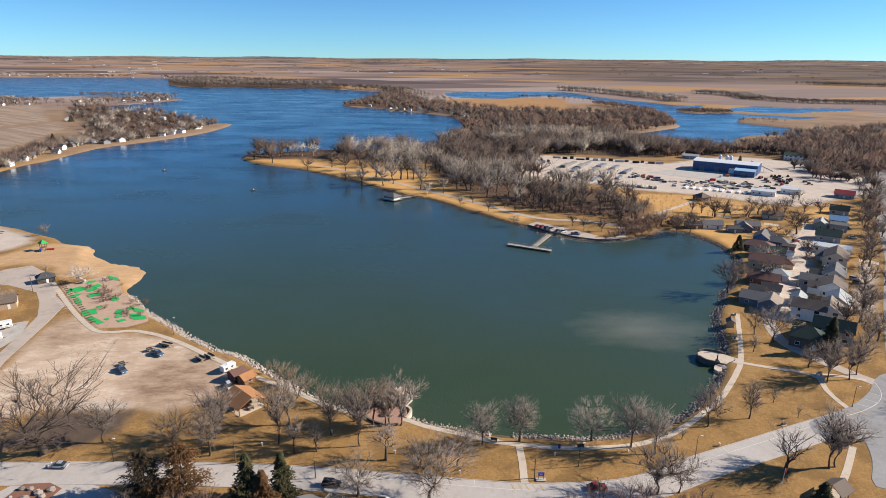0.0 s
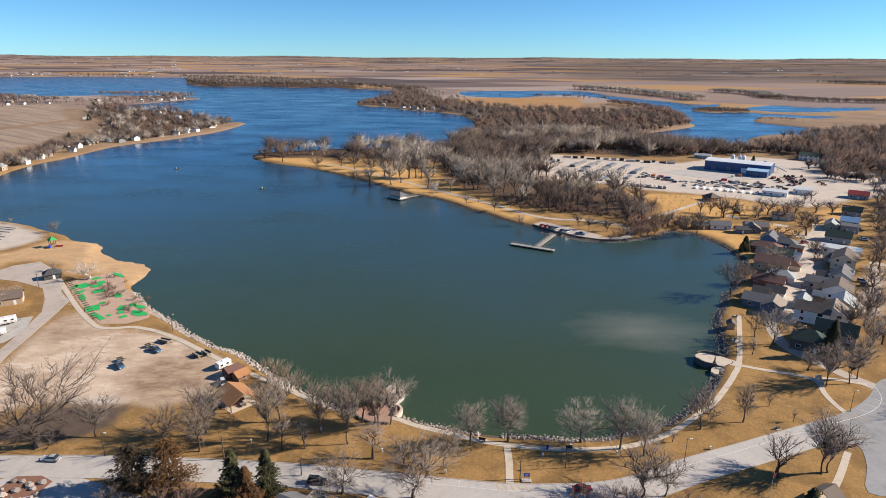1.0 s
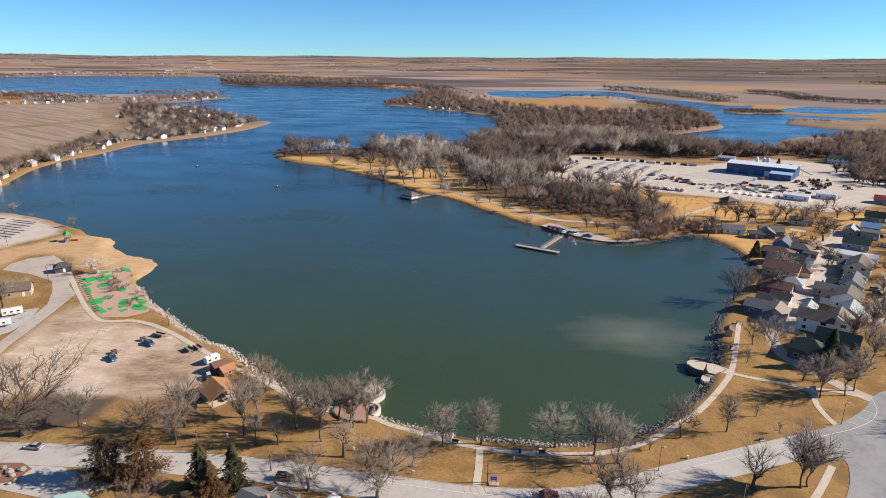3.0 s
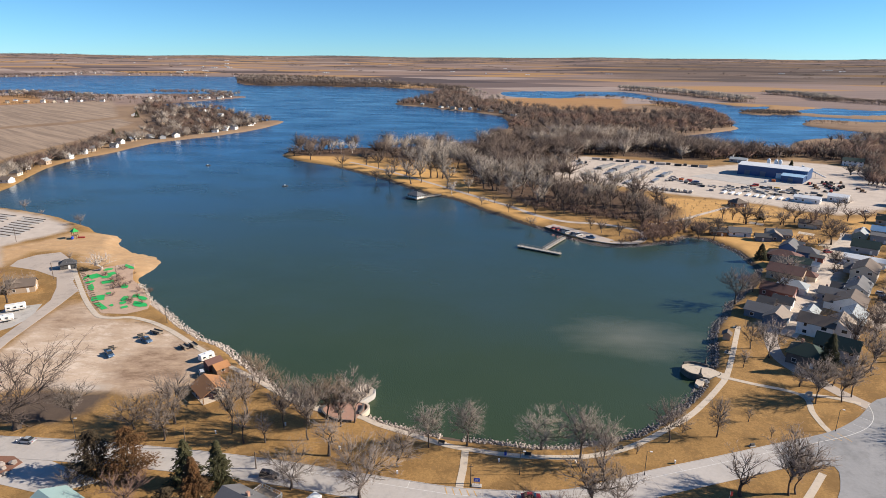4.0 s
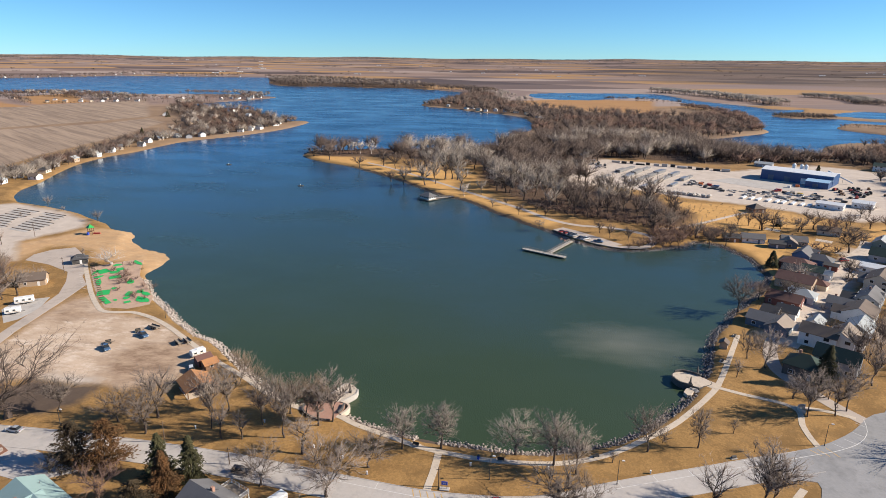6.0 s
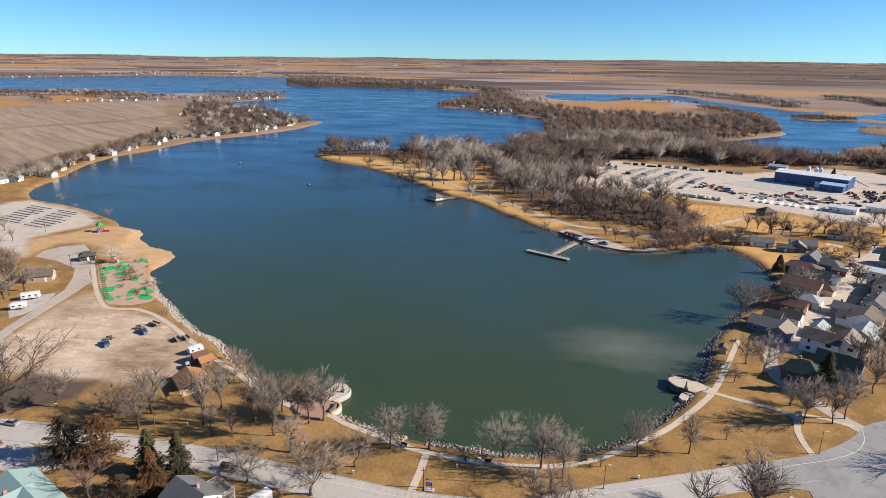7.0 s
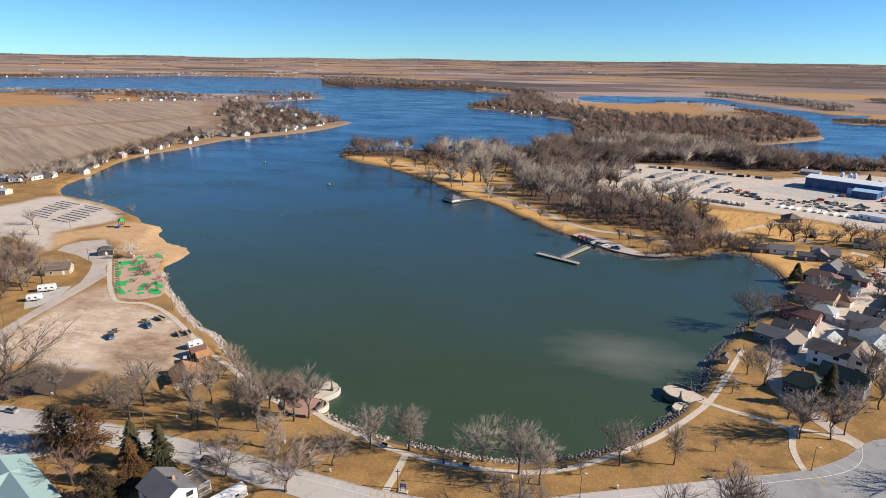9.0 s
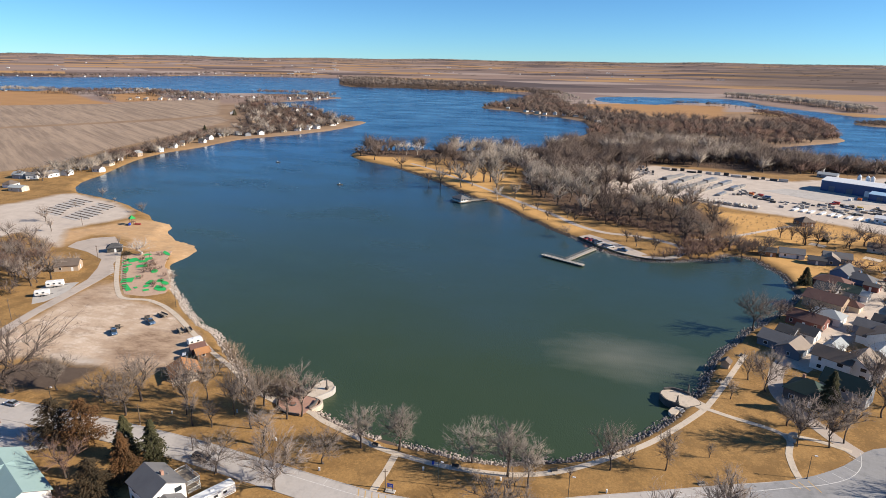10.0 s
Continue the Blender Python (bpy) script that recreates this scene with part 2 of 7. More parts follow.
    h = nmath(nt, "MULTIPLY", h, nmath(nt, "ADD", nmath(nt, "MULTIPLY", calm, 0.7), 0.3))
    nbump(nt, h, 0.6, 0.55, bsdf)
    return m


M["water"] = water_material()


FURROW = 35


def ground_material():
    """Dormant grass, with the other soils laid in by the masks of the ground sheet; beyond the town a patchwork of fields."""
    m, nt, _, bsdf = nodes_of("ground")
    pos = nt.nodes.new("ShaderNodeNewGeometry").outputs["Position"]

    def mask(name, soft=0.25, scale=0.25):
        at = nt.nodes.new("ShaderNodeAttribute")
        at.attribute_name = name
        ragged = nmath(nt, "ADD", at.outputs["Fac"], nmath(nt, "MULTIPLY", nmath(nt, "SUBTRACT", nnoise(nt, scale, 5, 0.7, pos), 0.5), 0.7))
        return nramp(nt, ragged, 0.5 - soft, 0.5 + soft)

    n_big, n_mid, n_fine = nnoise(nt, 0.02, 5, 0.6, pos), nnoise(nt, 0.14, 6, 0.7, pos), nnoise(nt, 1.6, 5, 0.75, pos)
    grass = nmix(nt, nramp(nt, n_mid, 0.3, 0.7), (0.455, 0.268, 0.102), (0.345, 0.20, 0.078))
    grass = nmix(nt, nmath(nt, "MULTIPLY", nramp(nt, n_big, 0.45, 0.7), 0.5), grass, (0.26, 0.155, 0.055))
    grass = nmix(nt, nmath(nt, "MULTIPLY", nramp(nt, nnoise(nt, 0.10, 7, 0.75, pos), 0.46, 0.58), 0.7), grass, (0.20, 0.117, 0.048))
    grass = nmix(nt, nmath(nt, "MULTIPLY", nramp(nt, nnoise(nt, 0.4, 5, 0.75, pos), 0.55, 0.7), 0.4), grass, (0.50, 0.33, 0.15))
    grass = nmix(nt, nmath(nt, "MULTIPLY", nramp(nt, n_fine, 0.36, 0.64), 0.5), grass, (0.155, 0.092, 0.038))
    outer = nt.nodes.new("ShaderNodeAttribute")
    outer.attribute_name = "outer"
    reeds = nmix(nt, nramp(nt, nnoise(nt, 0.012, 6, 0.65, pos), 0.35, 0.65), (0.33, 0.225, 0.14), (0.22, 0.145, 0.095))
    grass = nmix(nt, outer.outputs["Fac"], grass, reeds)
    # fields
    vp = nt.nodes.new("ShaderNodeAttribute")
    vp.attribute_name = "plot"
    mp = nt.nodes.new("ShaderNodeMapping")
    mp.inputs["Rotation"].default_value = (0, 0, radians(-33))
    mp.inputs["Scale"].default_value = (1 / 620, 1 / 390, 0)
    nt.links.new(vp.outputs["Vector"], mp.inputs["Vector"])
    fl = nt.nodes.new("ShaderNodeVectorMath")
    fl.operation = "FLOOR"
    nt.links.new(mp.outputs[0], fl.inputs[0])
    wn_ = nt.nodes.new("ShaderNodeTexWhiteNoise")
    wn_.noise_dimensions = "3D"
    nt.links.new(fl.outputs[0], wn_.inputs["Vector"])
    ramp = nt.nodes.new("ShaderNodeValToRGB")
    ramp.color_ramp.interpolation = "CONSTANT"
    # most plot tones lean to mauve, bluish distance haze put into the soil colour
    cols = [(0.0, (0.22, 0.158, 0.132)), (0.18, (0.29, 0.205, 0.165)), (0.36, (0.15, 0.11, 0.10)), (0.5, (0.40, 0.235, 0.105)), (0.68, (0.25, 0.185, 0.16)), (0.8, (0.085, 0.066, 0.066)), (0.94, (0.36, 0.28, 0.24))]
    while len(ramp.color_ramp.elements) < len(cols):
        ramp.color_ramp.elements.new(0.5)
    for el, (p, c) in zip(ramp.color_ramp.elements, cols):
        el.position, el.color = p, (*c, 1)
    nt.links.new(wn_.outputs["Value"], ramp.inputs[0])
    fields = nmix(nt, nmath(nt, "MULTIPLY", nramp(nt, nnoise(nt, 0.0035, 6, 0.65, vp.outputs["Vector"]), 0.35, 0.7), 0.22), ramp.outputs[0], (0.20, 0.15, 0.12))
    fields = nmix(nt, nmath(nt, "MULTIPLY", nramp(nt, nnoise(nt, 0.02, 3, 0.6, vp.outputs["Vector"], (0.12, 1, 1, -33)), 0.45, 0.7), 0.3), fields, (0.14, 0.10, 0.085))
    col = nmix(nt, mask("far_fields", 0.2, 0.01), grass, fields)
    # soils
    turned = nt.nodes.new("ShaderNodeMapping")
    turned.inputs["Rotation"].default_value = (0, 0, radians(FURROW))
    nt.links.new(pos, turned.inputs["Vector"])
    rows = nramp(nt, nnoise(nt, 1.0, 4, 0.65, turned.outputs[0], (0.008, 0.13, 1)), 0.36, 0.62)
    plough = nmix(nt, nmath(nt, "MULTIPLY", rows, 0.75), (0.40, 0.295, 0.21), (0.19, 0.14, 0.105))
    plough = nmix(nt, nmath(nt, "MULTIPLY", nramp(nt, n_mid, 0.35, 0.7), 0.3), plough, (0.24, 0.18, 0.135))
    col = nmix(nt, mask("plough", 0.15, 0.06), col, plough)
    stub = nmix(nt, nramp(nt, nnoise(nt, 0.05, 5, 0.6, pos, (0.25, 1, 1, 60)), 0.3, 0.7), (0.42, 0.235, 0.105), (0.33, 0.185, 0.085))
    col = nmix(nt, mask("stubble", 0.2, 0.05), col, stub)
    turf = nmix(nt, nramp(nt, n_mid, 0.3, 0.7), (0.60, 0.35, 0.13), (0.47, 0.27, 0.10))
    col = nmix(nt, mask("lawn", 0.25, 0.1), col, turf)
    litter = nmix(nt, nramp(nt, n_mid, 0.3, 0.7), (0.15, 0.095, 0.062), (0.08, 0.055, 0.04))
    col = nmix(nt, mask("woods", 0.3, 0.08), col, litter)
    dirt = nmix(nt, nramp(nt, nnoise(nt, 0.05, 6, 0.65, pos, (1, 1.8, 1, -25)), 0.4, 0.62), (0.60, 0.46, 0.34), (0.45, 0.325, 0.225))
    dirt = nmix(nt, nmath(nt, "MULTIPLY", nramp(nt, nnoise(nt, 0.11, 7, 0.75, pos, (1, 2.2, 1, -20)), 0.5, 0.66), 0.7), dirt, (0.76, 0.64, 0.52))
    dirt = nmix(nt, nmath(nt, "MULTIPLY", nramp(nt, nnoise(nt, 0.045, 8, 0.8, pos, (1, 1.6, 1, -25)), 0.54, 0.66), 0.75), dirt, (0.27, 0.185, 0.125))
    dirt = nmix(nt, nmath(nt, "MULTIPLY", nramp(nt, n_fine, 0.4, 0.8), 0.3), dirt, (0.24, 0.165, 0.11))
    col = nmix(nt, mask("dirt", 0.2, 0.12), col, dirt)
    worn = nmix(nt, nramp(nt, nnoise(nt, 0.12, 7, 0.75, pos, (1, 2.0, 1, -20)), 0.38, 0.62), (0.46, 0.33, 0.225), (0.25, 0.165, 0.11))
    col = nmix(nt, mask("worn", 0.4, 0.07), col, worn)
    sand = nmix(nt, nramp(nt, n_mid, 0.3, 0.75), (0.56, 0.35, 0.18), (0.44, 0.28, 0.15))
    sand = nmix(nt, nmath(nt, "MULTIPLY", nramp(nt, nnoise(nt, 0.09, 7, 0.75, pos, (1, 2.4, 1, 25)), 0.48, 0.64), 0.55), sand, (0.33, 0.225, 0.135))
    sand = nmix(nt, nmath(nt, "MULTIPLY", nramp(nt, nnoise(nt, 0.3, 6, 0.7, pos), 0.5, 0.68), 0.4), sand, (0.64, 0.46, 0.28))
    col = nmix(nt, mask("sand", 0.2, 0.2), col, sand)
    pale = nmix(nt, nramp(nt, n_mid, 0.3, 0.7), (0.58, 0.495, 0.415), (0.46, 0.385, 0.32))
    col = nmix(nt, mask("gravel", 0.2, 0.08), col, pale)
    # besides real mud, this mask darkens the far right plain as painted cloud shadow
    mud = nmix(nt, nramp(nt, n_mid, 0.3, 0.7), (0.085, 0.062, 0.050), (0.13, 0.095, 0.07))
    col = nmix(nt, mask("mud", 0.2, 0.15), col, mud)
    nt.links.new(col, bsdf.inputs["Base Color"])
    bsdf.inputs["Roughness"].default_value = 1.0
    bsdf.inputs["Specular IOR Level"].default_value = 0.1
    nbump(nt, n_fine, 0.5, 0.12, bsdf)
    return m


M["ground"] = ground_material()

# ---- building helpers ----
def mesh_object(name, verts, faces, material, parent=None, smooth=False):
    me = bpy.data.meshes.new(name)
    me.from_pydata([tuple(v) for v in verts], [], faces)
    me.materials.append(material)
    if smooth:
        me.shade_smooth()
    me.update()
    ob = new(name, me)
    ob.parent = parent
    return ob


def array_mesh(name, verts, tris, material):
    """A mesh from arrays of corners and triangles."""
    me = bpy.data.meshes.new(name)
    verts, tris = np.asarray(verts, np.float32), np.asarray(tris, np.int32)
    me.vertices.add(len(verts))
    me.vertices.foreach_set("co", verts.ravel())
    me.loops.add(tris.size)
    me.loops.foreach_set("vertex_index", tris.ravel())
    me.polygons.add(len(tris))
    me.polygons.foreach_set("loop_start", np.arange(0, tris.size, tris.shape[1], dtype=np.int32))
    me.polygons.foreach_set("loop_total", np.full(len(tris), tris.shape[1], np.int32))
    me.materials.append(material)
    me.update(calc_edges=True)
    me.validate()
    return me


def part(name, bm, material, parent=None, label=""):
    me = bpy.data.meshes.new(name)
    bmesh.ops.recalc_face_normals(bm, faces=bm.faces)
    bm.to_mesh(me)
    bm.free()
    me.materials.append(material)
    ob = new(name, me)
    ob.parent = parent
    if label:
        ob["label"] = label
    return ob


def empty(name, x, y, z, rz=0.0, label="", category="", group="", kind=""):
    ob = new(name)
    ob.matrix_world = pose(x, y, z, 0, 0, rz)
    return tagged(ob, label, category, group, kind)


def add_box(bm, x0, x1, y0, y1, z0, z1, bevel=0.0):
    vs = [bm.verts.new(c) for c in ((x0, y0, z0), (x1, y0, z0), (x1, y1, z0), (x0, y1, z0), (x0, y0, z1), (x1, y0, z1), (x1, y1, z1), (x0, y1, z1))]
    fs = [bm.faces.new([vs[i] for i in f]) for f in ((3, 2, 1, 0), (4, 5, 6, 7), (0, 1, 5, 4), (1, 2, 6, 5), (2, 3, 7, 6), (3, 0, 4, 7))]
    if bevel:
        bmesh.ops.bevel(bm, geom=list({e for f in fs for e in f.edges}), offset=bevel, segments=1, affect="EDGES")
    return bm


def box(x0, x1, y0, y1, z0, z1, bevel=0.0):
    return add_box(bmesh.new(), x0, x1, y0, y1, z0, z1, bevel)


def add_prism(bm, outline, z0, z1):
    lo = [bm.verts.new((x, y, z0)) for x, y in outline]
    hi = [bm.verts.new((x, y, z1)) for x, y in outline]
    bm.faces.new(lo[::-1])
    bm.faces.new(hi)
    n = len(lo)
    for i in range(n):
        bm.faces.new((lo[i], lo[(i + 1) % n], hi[(i + 1) % n], hi[i]))
    return bm


def prism(outline, z0, z1):
    return add_prism(bmesh.new(), outline, z0, z1)


def add_rod(bm, a, b, r0, r1=None, sides=8):
    a, b = Vector(a), Vector(b)
    r1 = r0 if r1 is None else r1
    q = (b - a).to_track_quat("Z", "Y")
    lo, hi = [], []
    for i in range(sides):
        d = Vector((math.cos(2 * math.pi * i / sides), math.sin(2 * math.pi * i / sides), 0))
        lo.append(bm.verts.new(a + q @ (d * r0)))
        hi.append(bm.verts.new(b + q @ (d * r1)))
    for i in range(sides):
        bm.faces.new((lo[i], lo[(i + 1) % sides], hi[(i + 1) % sides], hi[i]))
    bm.faces.new(lo[::-1])
    bm.faces.new(hi)
    return bm


def rod(a, b, r0, r1=None, sides=8):
    return add_rod(bmesh.new(), a, b, r0, r1, sides)


def curve_through(points, step, closed=False):
    """Points at even steps on a smooth line through the given ones."""
    p = [np.array(q, float) for q in points]
    n, out = len(p), []
    for i in range(n if closed else n - 1):
        a, b, c, d = (p[(i + k) % n] if closed else p[min(max(i + k, 0), n - 1)] for k in (-1, 0, 1, 2))
        m = max(1, int(np.linalg.norm(c - b) / step))
        for k in range(m):
            t = k / m
            out.append(0.5 * (2 * b + (c - a) * t + (2 * a - 5 * b + 4 * c - d) * t * t + (3 * b - 3 * c + d - a) * t ** 3))
    if not closed:
        out.append(p[-1])
    return np.array(out)


def strip(name, line, width, z, thick, material, parent=None, kind="structure", label="", category=""):
    """A paved band of even width along a line, with its own thickness."""
    line = np.asarray(line)
    tang = np.gradient(line, axis=0)
    tang /= np.linalg.norm(tang, axis=1)[:, None]
    side = np.stack([-tang[:, 1], tang[:, 0]], 1)
    w = np.broadcast_to(np.asarray(width, float), (len(line),))[:, None] / 2
    le, ri = line + side * w, line - side * w
    verts, faces = [], []
    for (lx, ly), (rx, ry) in zip(le, ri):
        verts += [(lx, ly, z), (rx, ry, z), (lx, ly, z - thick), (rx, ry, z - thick)]
    for i in range(len(line) - 1):
        a, b = 4 * i, 4 * i + 4
        faces += [(a, a + 1, b + 1, b), (a, b, b + 2, a + 2), (a + 1, a + 3, b + 3, b + 1)]
    faces += [(0, 2, 3, 1), (4 * len(line) - 4, 4 * len(line) - 3, 4 * len(line) - 1, 4 * len(line) - 2)]
    return tagged(mesh_object(name, verts, faces, material, parent), label, category, "", kind)


def inside(px, py, poly):
    """Which points lie inside a closed line."""
    poly = np.asarray(poly)
    res = np.zeros(px.shape, bool)
    for (x0, y0), (x1, y1) in zip(poly, np.roll(poly, -1, 0)):
        if y0 != y1:
            res ^= ((y0 > py) != (y1 > py)) & (px < (x1 - x0) * (py - y0) / (y1 - y0) + x0)
    return res


def signed(px, py, poly):
    """The distance to a closed line, positive inside."""
    poly = np.asarray(poly)
    best = np.full(px.shape, 1e18)
    for (x0, y0), (x1, y1) in zip(poly, np.roll(poly, -1, 0)):
        dx, dy = x1 - x0, y1 - y0
        t = np.clip(((px - x0) * dx + (py - y0) * dy) / (dx * dx + dy * dy + 1e-9), 0, 1)
        best = np.minimum(best, (px - x0 - t * dx) ** 2 + (py - y0 - t * dy) ** 2)
    return np.sqrt(best) * np.where(inside(px, py, poly), 1, -1)

# the plan, in metres: closed lines of the waters and soils
SHORE = {
    "beach": [(-324, 380), (-288, 370), (-260, 359), (-244, 349), (-223, 338), (-213, 328), (-196, 323), (-188, 316), (-187, 310), (-171, 296), (-159, 291), (-150, 287), (-144, 280), (-142, 270), (-142, 257), (-137, 250), (-122, 233), (-114, 226), (-103, 217)],
    "park west": [(-95, 209), (-88, 204), (-80, 198), (-71, 194), (-57, 182), (-48, 174), (-41, 168), (-34, 163), (-28, 160), (-23, 158), (-14, 160), (-10, 160), (-10, 157), (-6, 154), (-1, 152), (3, 151), (8, 149), (14, 148)],
    "park": [(20, 147), (28, 147), (39, 146), (49, 147), (56, 150), (62, 152), (68, 155), (75, 161), (81, 167), (89, 177), (93, 183), (97, 192), (102, 200), (105, 210), (110, 226), (114, 235), (120, 244), (127, 258), (132, 263), (136, 270), (144, 281), (153, 298), (157, 307)],
    "cove": [(156, 316), (157, 327), (156, 337), (151, 349), (148, 357), (143, 361), (136, 362), (127, 351), (121, 349), (111, 343), (95, 338), (83, 339), (73, 346), (65, 352), (58, 364), (49, 373)],
    "peninsula": [(35, 388), (28, 399), (15, 413), (-1, 437), (-13, 450), (-27, 458), (-55, 491), (-73, 513), (-107, 547), (-143, 579), (-179, 601), (-207, 631), (-211, 664), (-192, 676), (-144, 698), (-81, 718), (-9, 751), (15, 810)],
    "cottages": [(29, 815), (16, 858), (16, 900), (30, 948), (28, 1065), (7, 1163), (-49, 1236), (-97, 1274), (-151, 1346), (-198, 1375), (-231, 1425), (-232, 1564), (-203, 1685), (-179, 1918), (-228, 2051), (-362, 2191), (-456, 2266), (-574, 2247), (-737, 2316), (-913, 2287), (-1097, 2524), (-1466, 3316), (-1752, 3352), (-2070, 3382), (-2325, 3315)],
    "far arm": [(-2537, 2606), (-2944, 2487), (-3421, 2287), (-2938, 1677), (-1723, 1475), (-1596, 1555), (-1347, 1627), (-1173, 1613), (-960, 1690), (-800, 1690), (-690, 1625), (-660, 1592), (-672, 1516), (-690, 1456), (-706, 1405), (-735, 1330), (-700, 1270), (-620, 1240), (-540, 1200), (-469, 1101), (-382, 1000)],
    "west": [(-337, 987), (-334, 872), (-360, 782), (-393, 720), (-399, 680), (-399, 624), (-405, 583), (-401, 536), (-382, 483), (-365, 445), (-358, 419), (-342, 394), (-329, 383), (-312, 373)],
}
MARSH = {
    "slough": [(12, 2011), (126, 2100), (260, 2119), (410, 2102), (453, 1815), (516, 1644), (567, 1502), (624, 1508), (579, 1413), (498, 1325), (516, 1269), (588, 1275), (611, 1249), (676, 1203), (719, 1182), (643, 1142), (590, 1184), (546, 1135), (515, 1079), (526, 1032), (555, 981), (543, 903), (516, 880), (452, 883), (398, 835), (351, 748), (288, 745), (241, 774), (241, 851), (275, 887), (377, 986), (395, 1061), (426, 1275), (409, 1633), (358, 1832), (241, 1818), (182, 1729), (103, 1720), (27, 1792)],
    "pond": [(623, 1367), (734, 1480), (802, 1433), (929, 1427), (885, 1359), (801, 1321), (722, 1286), (656, 1295)],
}
SOILS = {
    "dirt lot": [(-148, 197), (-149, 214), (-146, 224), (-131, 211), (-107, 206), (-95, 202), (-79, 190), (-68, 182), (-69, 171), (-68, 164), (-75, 160), (-81, 155), (-90, 158), (-94, 160), (-115, 158), (-123, 153), (-131, 149), (-140, 141), (-153, 160), (-145, 178)],
    "mud lot": [(-113, 155), (-94, 156), (-89.5, 157), (-89, 152), (-90, 146), (-94, 140), (-106, 138), (-119, 137), (-119, 149)],
    "sand beach": [(-240, 288), (-228, 303), (-221, 323), (-201, 324), (-188, 324), (-148, 291), (-136, 273), (-135, 249), (-148, 264), (-155, 269), (-178, 268), (-190, 283), (-207, 289), (-219, 285), (-215, 260)],
    "gravel camp": [(-340, 312), (-330, 338), (-328, 364), (-318, 374), (-268, 355), (-239, 340), (-228, 324), (-243, 291), (-217, 261), (-237, 268), (-262, 278), (-264, 253)],
    "gravel yard": [(60, 518), (81, 609), (110, 667), (138, 656), (189, 639), (228, 615), (275, 646), (319, 664), (349, 649), (369, 621), (358, 556), (391, 535), (349, 469), (307, 458), (275, 434), (251, 428), (229, 440), (215, 455), (186, 471), (154, 483), (127, 505), (97, 524), (70, 506)],
    "plough near": [(-818, 513), (-767, 683), (-707, 770), (-636, 871), (-617, 973), (-556, 917), (-502, 739), (-487, 644), (-470, 556), (-446, 475), (-453, 422), (-490, 319)],
    "plough far": [(-879, 549), (-1240, 763), (-1157, 1006), (-1053, 1118), (-912, 1406), (-638, 1003), (-663, 904), (-727, 790), (-787, 700)],
    "stubble west": [(-1941, 1117), (-1756, 1502), (-1559, 1540), (-1124, 1214), (-1002, 1144), (-1157, 1006), (-1305, 759)],
    "stubble hill": [(-1284, 1406), (-1276, 1592), (-976, 1293), (-1032, 1193)],
    "stubble point": [(-41, 1606), (103, 1721), (337, 1722), (265, 1286), (117, 1334), (-32, 1519)],
    "plain reeds": [(626, 1566), (853, 1865), (929, 1664), (1002, 1542), (927, 1299), (636, 881), (546, 904), (556, 983), (498, 1033), (537, 1118), (621, 1102), (719, 1165), (954, 1426), (832, 1487), (633, 1348)],
    "plain marsh": [(224, 914), (371, 972), (389, 1045), (393, 1176), (278, 1099), (176, 1091)],
    "woods point": [(-196, 631), (-145, 605), (-75, 549), (-15, 474), (13, 440), (50, 422), (89, 400), (114, 395), (135, 394), (150, 426), (129, 479), (102, 503), (82, 540), (90, 621), (118, 682), (229, 654), (291, 723), (342, 873), (24, 830), (-215, 685)],
    "woods east": [(351, 570), (370, 551), (417, 530), (631, 817), (490, 809), (339, 722), (379, 639)],
    "woods cottages": [(-230, 1421), (-98, 1299), (18, 1184), (32, 933), (95, 884), (234, 997), (391, 1026), (419, 1256), (250, 1270), (116, 1318), (-32, 1519), (-162, 2146), (-201, 1544)],
    "woods marsh": [(91, 850), (233, 826), (283, 734), (346, 723), (313, 664), (266, 687), (75, 687)],
    "woods spit": [(-813, 1380), (-642, 1350), (-484, 1196), (-365, 1013), (-373, 876), (-393, 776), (-417, 737), (-483, 820), (-556, 976), (-676, 1120)],
    "woods cape": [(-1372, 3088), (-1080, 2486), (-899, 2253), (-726, 2281), (-449, 2232), (-351, 2247), (-475, 2597), (-903, 3017), (-1284, 3306)],
    "lawn cove": [(158, 302), (160, 345), (150, 363), (170, 374), (205, 378), (216, 358), (190, 346), (175, 332), (166, 318)],
    "lawn track": [(118, 388), (135, 396), (152, 426), (140, 470), (190, 462), (215, 445), (238, 424), (205, 402), (170, 386), (146, 374)],
    "lawn point": [(-206, 628), (-143, 583), (-73, 516), (-27, 462), (-1, 441), (28, 403), (49, 377), (62, 392), (34, 428), (6, 470), (-5, 520), (-20, 560), (-90, 585), (-150, 625)],
    "lawn town": [(232, 385), (250, 412), (275, 425), (290, 410), (262, 372), (246, 378)],
    "worn dirt": [(-98, 187), (-84, 190), (-74, 182), (-70, 170), (-72, 160), (-84, 158), (-95, 163), (-100, 172)],
    "worn wedge": [(-150, 222), (-140, 214), (-128, 205), (-140, 200), (-147, 196)],
    "gravel lot": [(-111.2, 156.6), (-102.4, 156.2), (-94.2, 156.6), (-91.5, 157.6), (-92.9, 161.0), (-100.7, 160.6), (-109.1, 161.2), (-114.6, 158.8)],
    "gravel town": [(130, 234), (141, 226), (169, 263), (196, 305), (232, 353), (219, 362), (190, 321), (167, 289), (152, 263)],
    "gravel drives": [(170, 238), (179, 234), (220, 294), (215, 298), (197, 268), (184, 253)],
}

# ---- ground and water ----
LAND = 1.5
FAR_R, FAR_DIP = 4060, 0.0243


def plain_height(px, py):
    """The height of the plain that climbs to the skyline."""
    r, a = math.hypot(px - 30, py), math.atan2(py, px - 30)
    u = min(max((r - FAR_R) / (4900 - FAR_R), 0), 1)
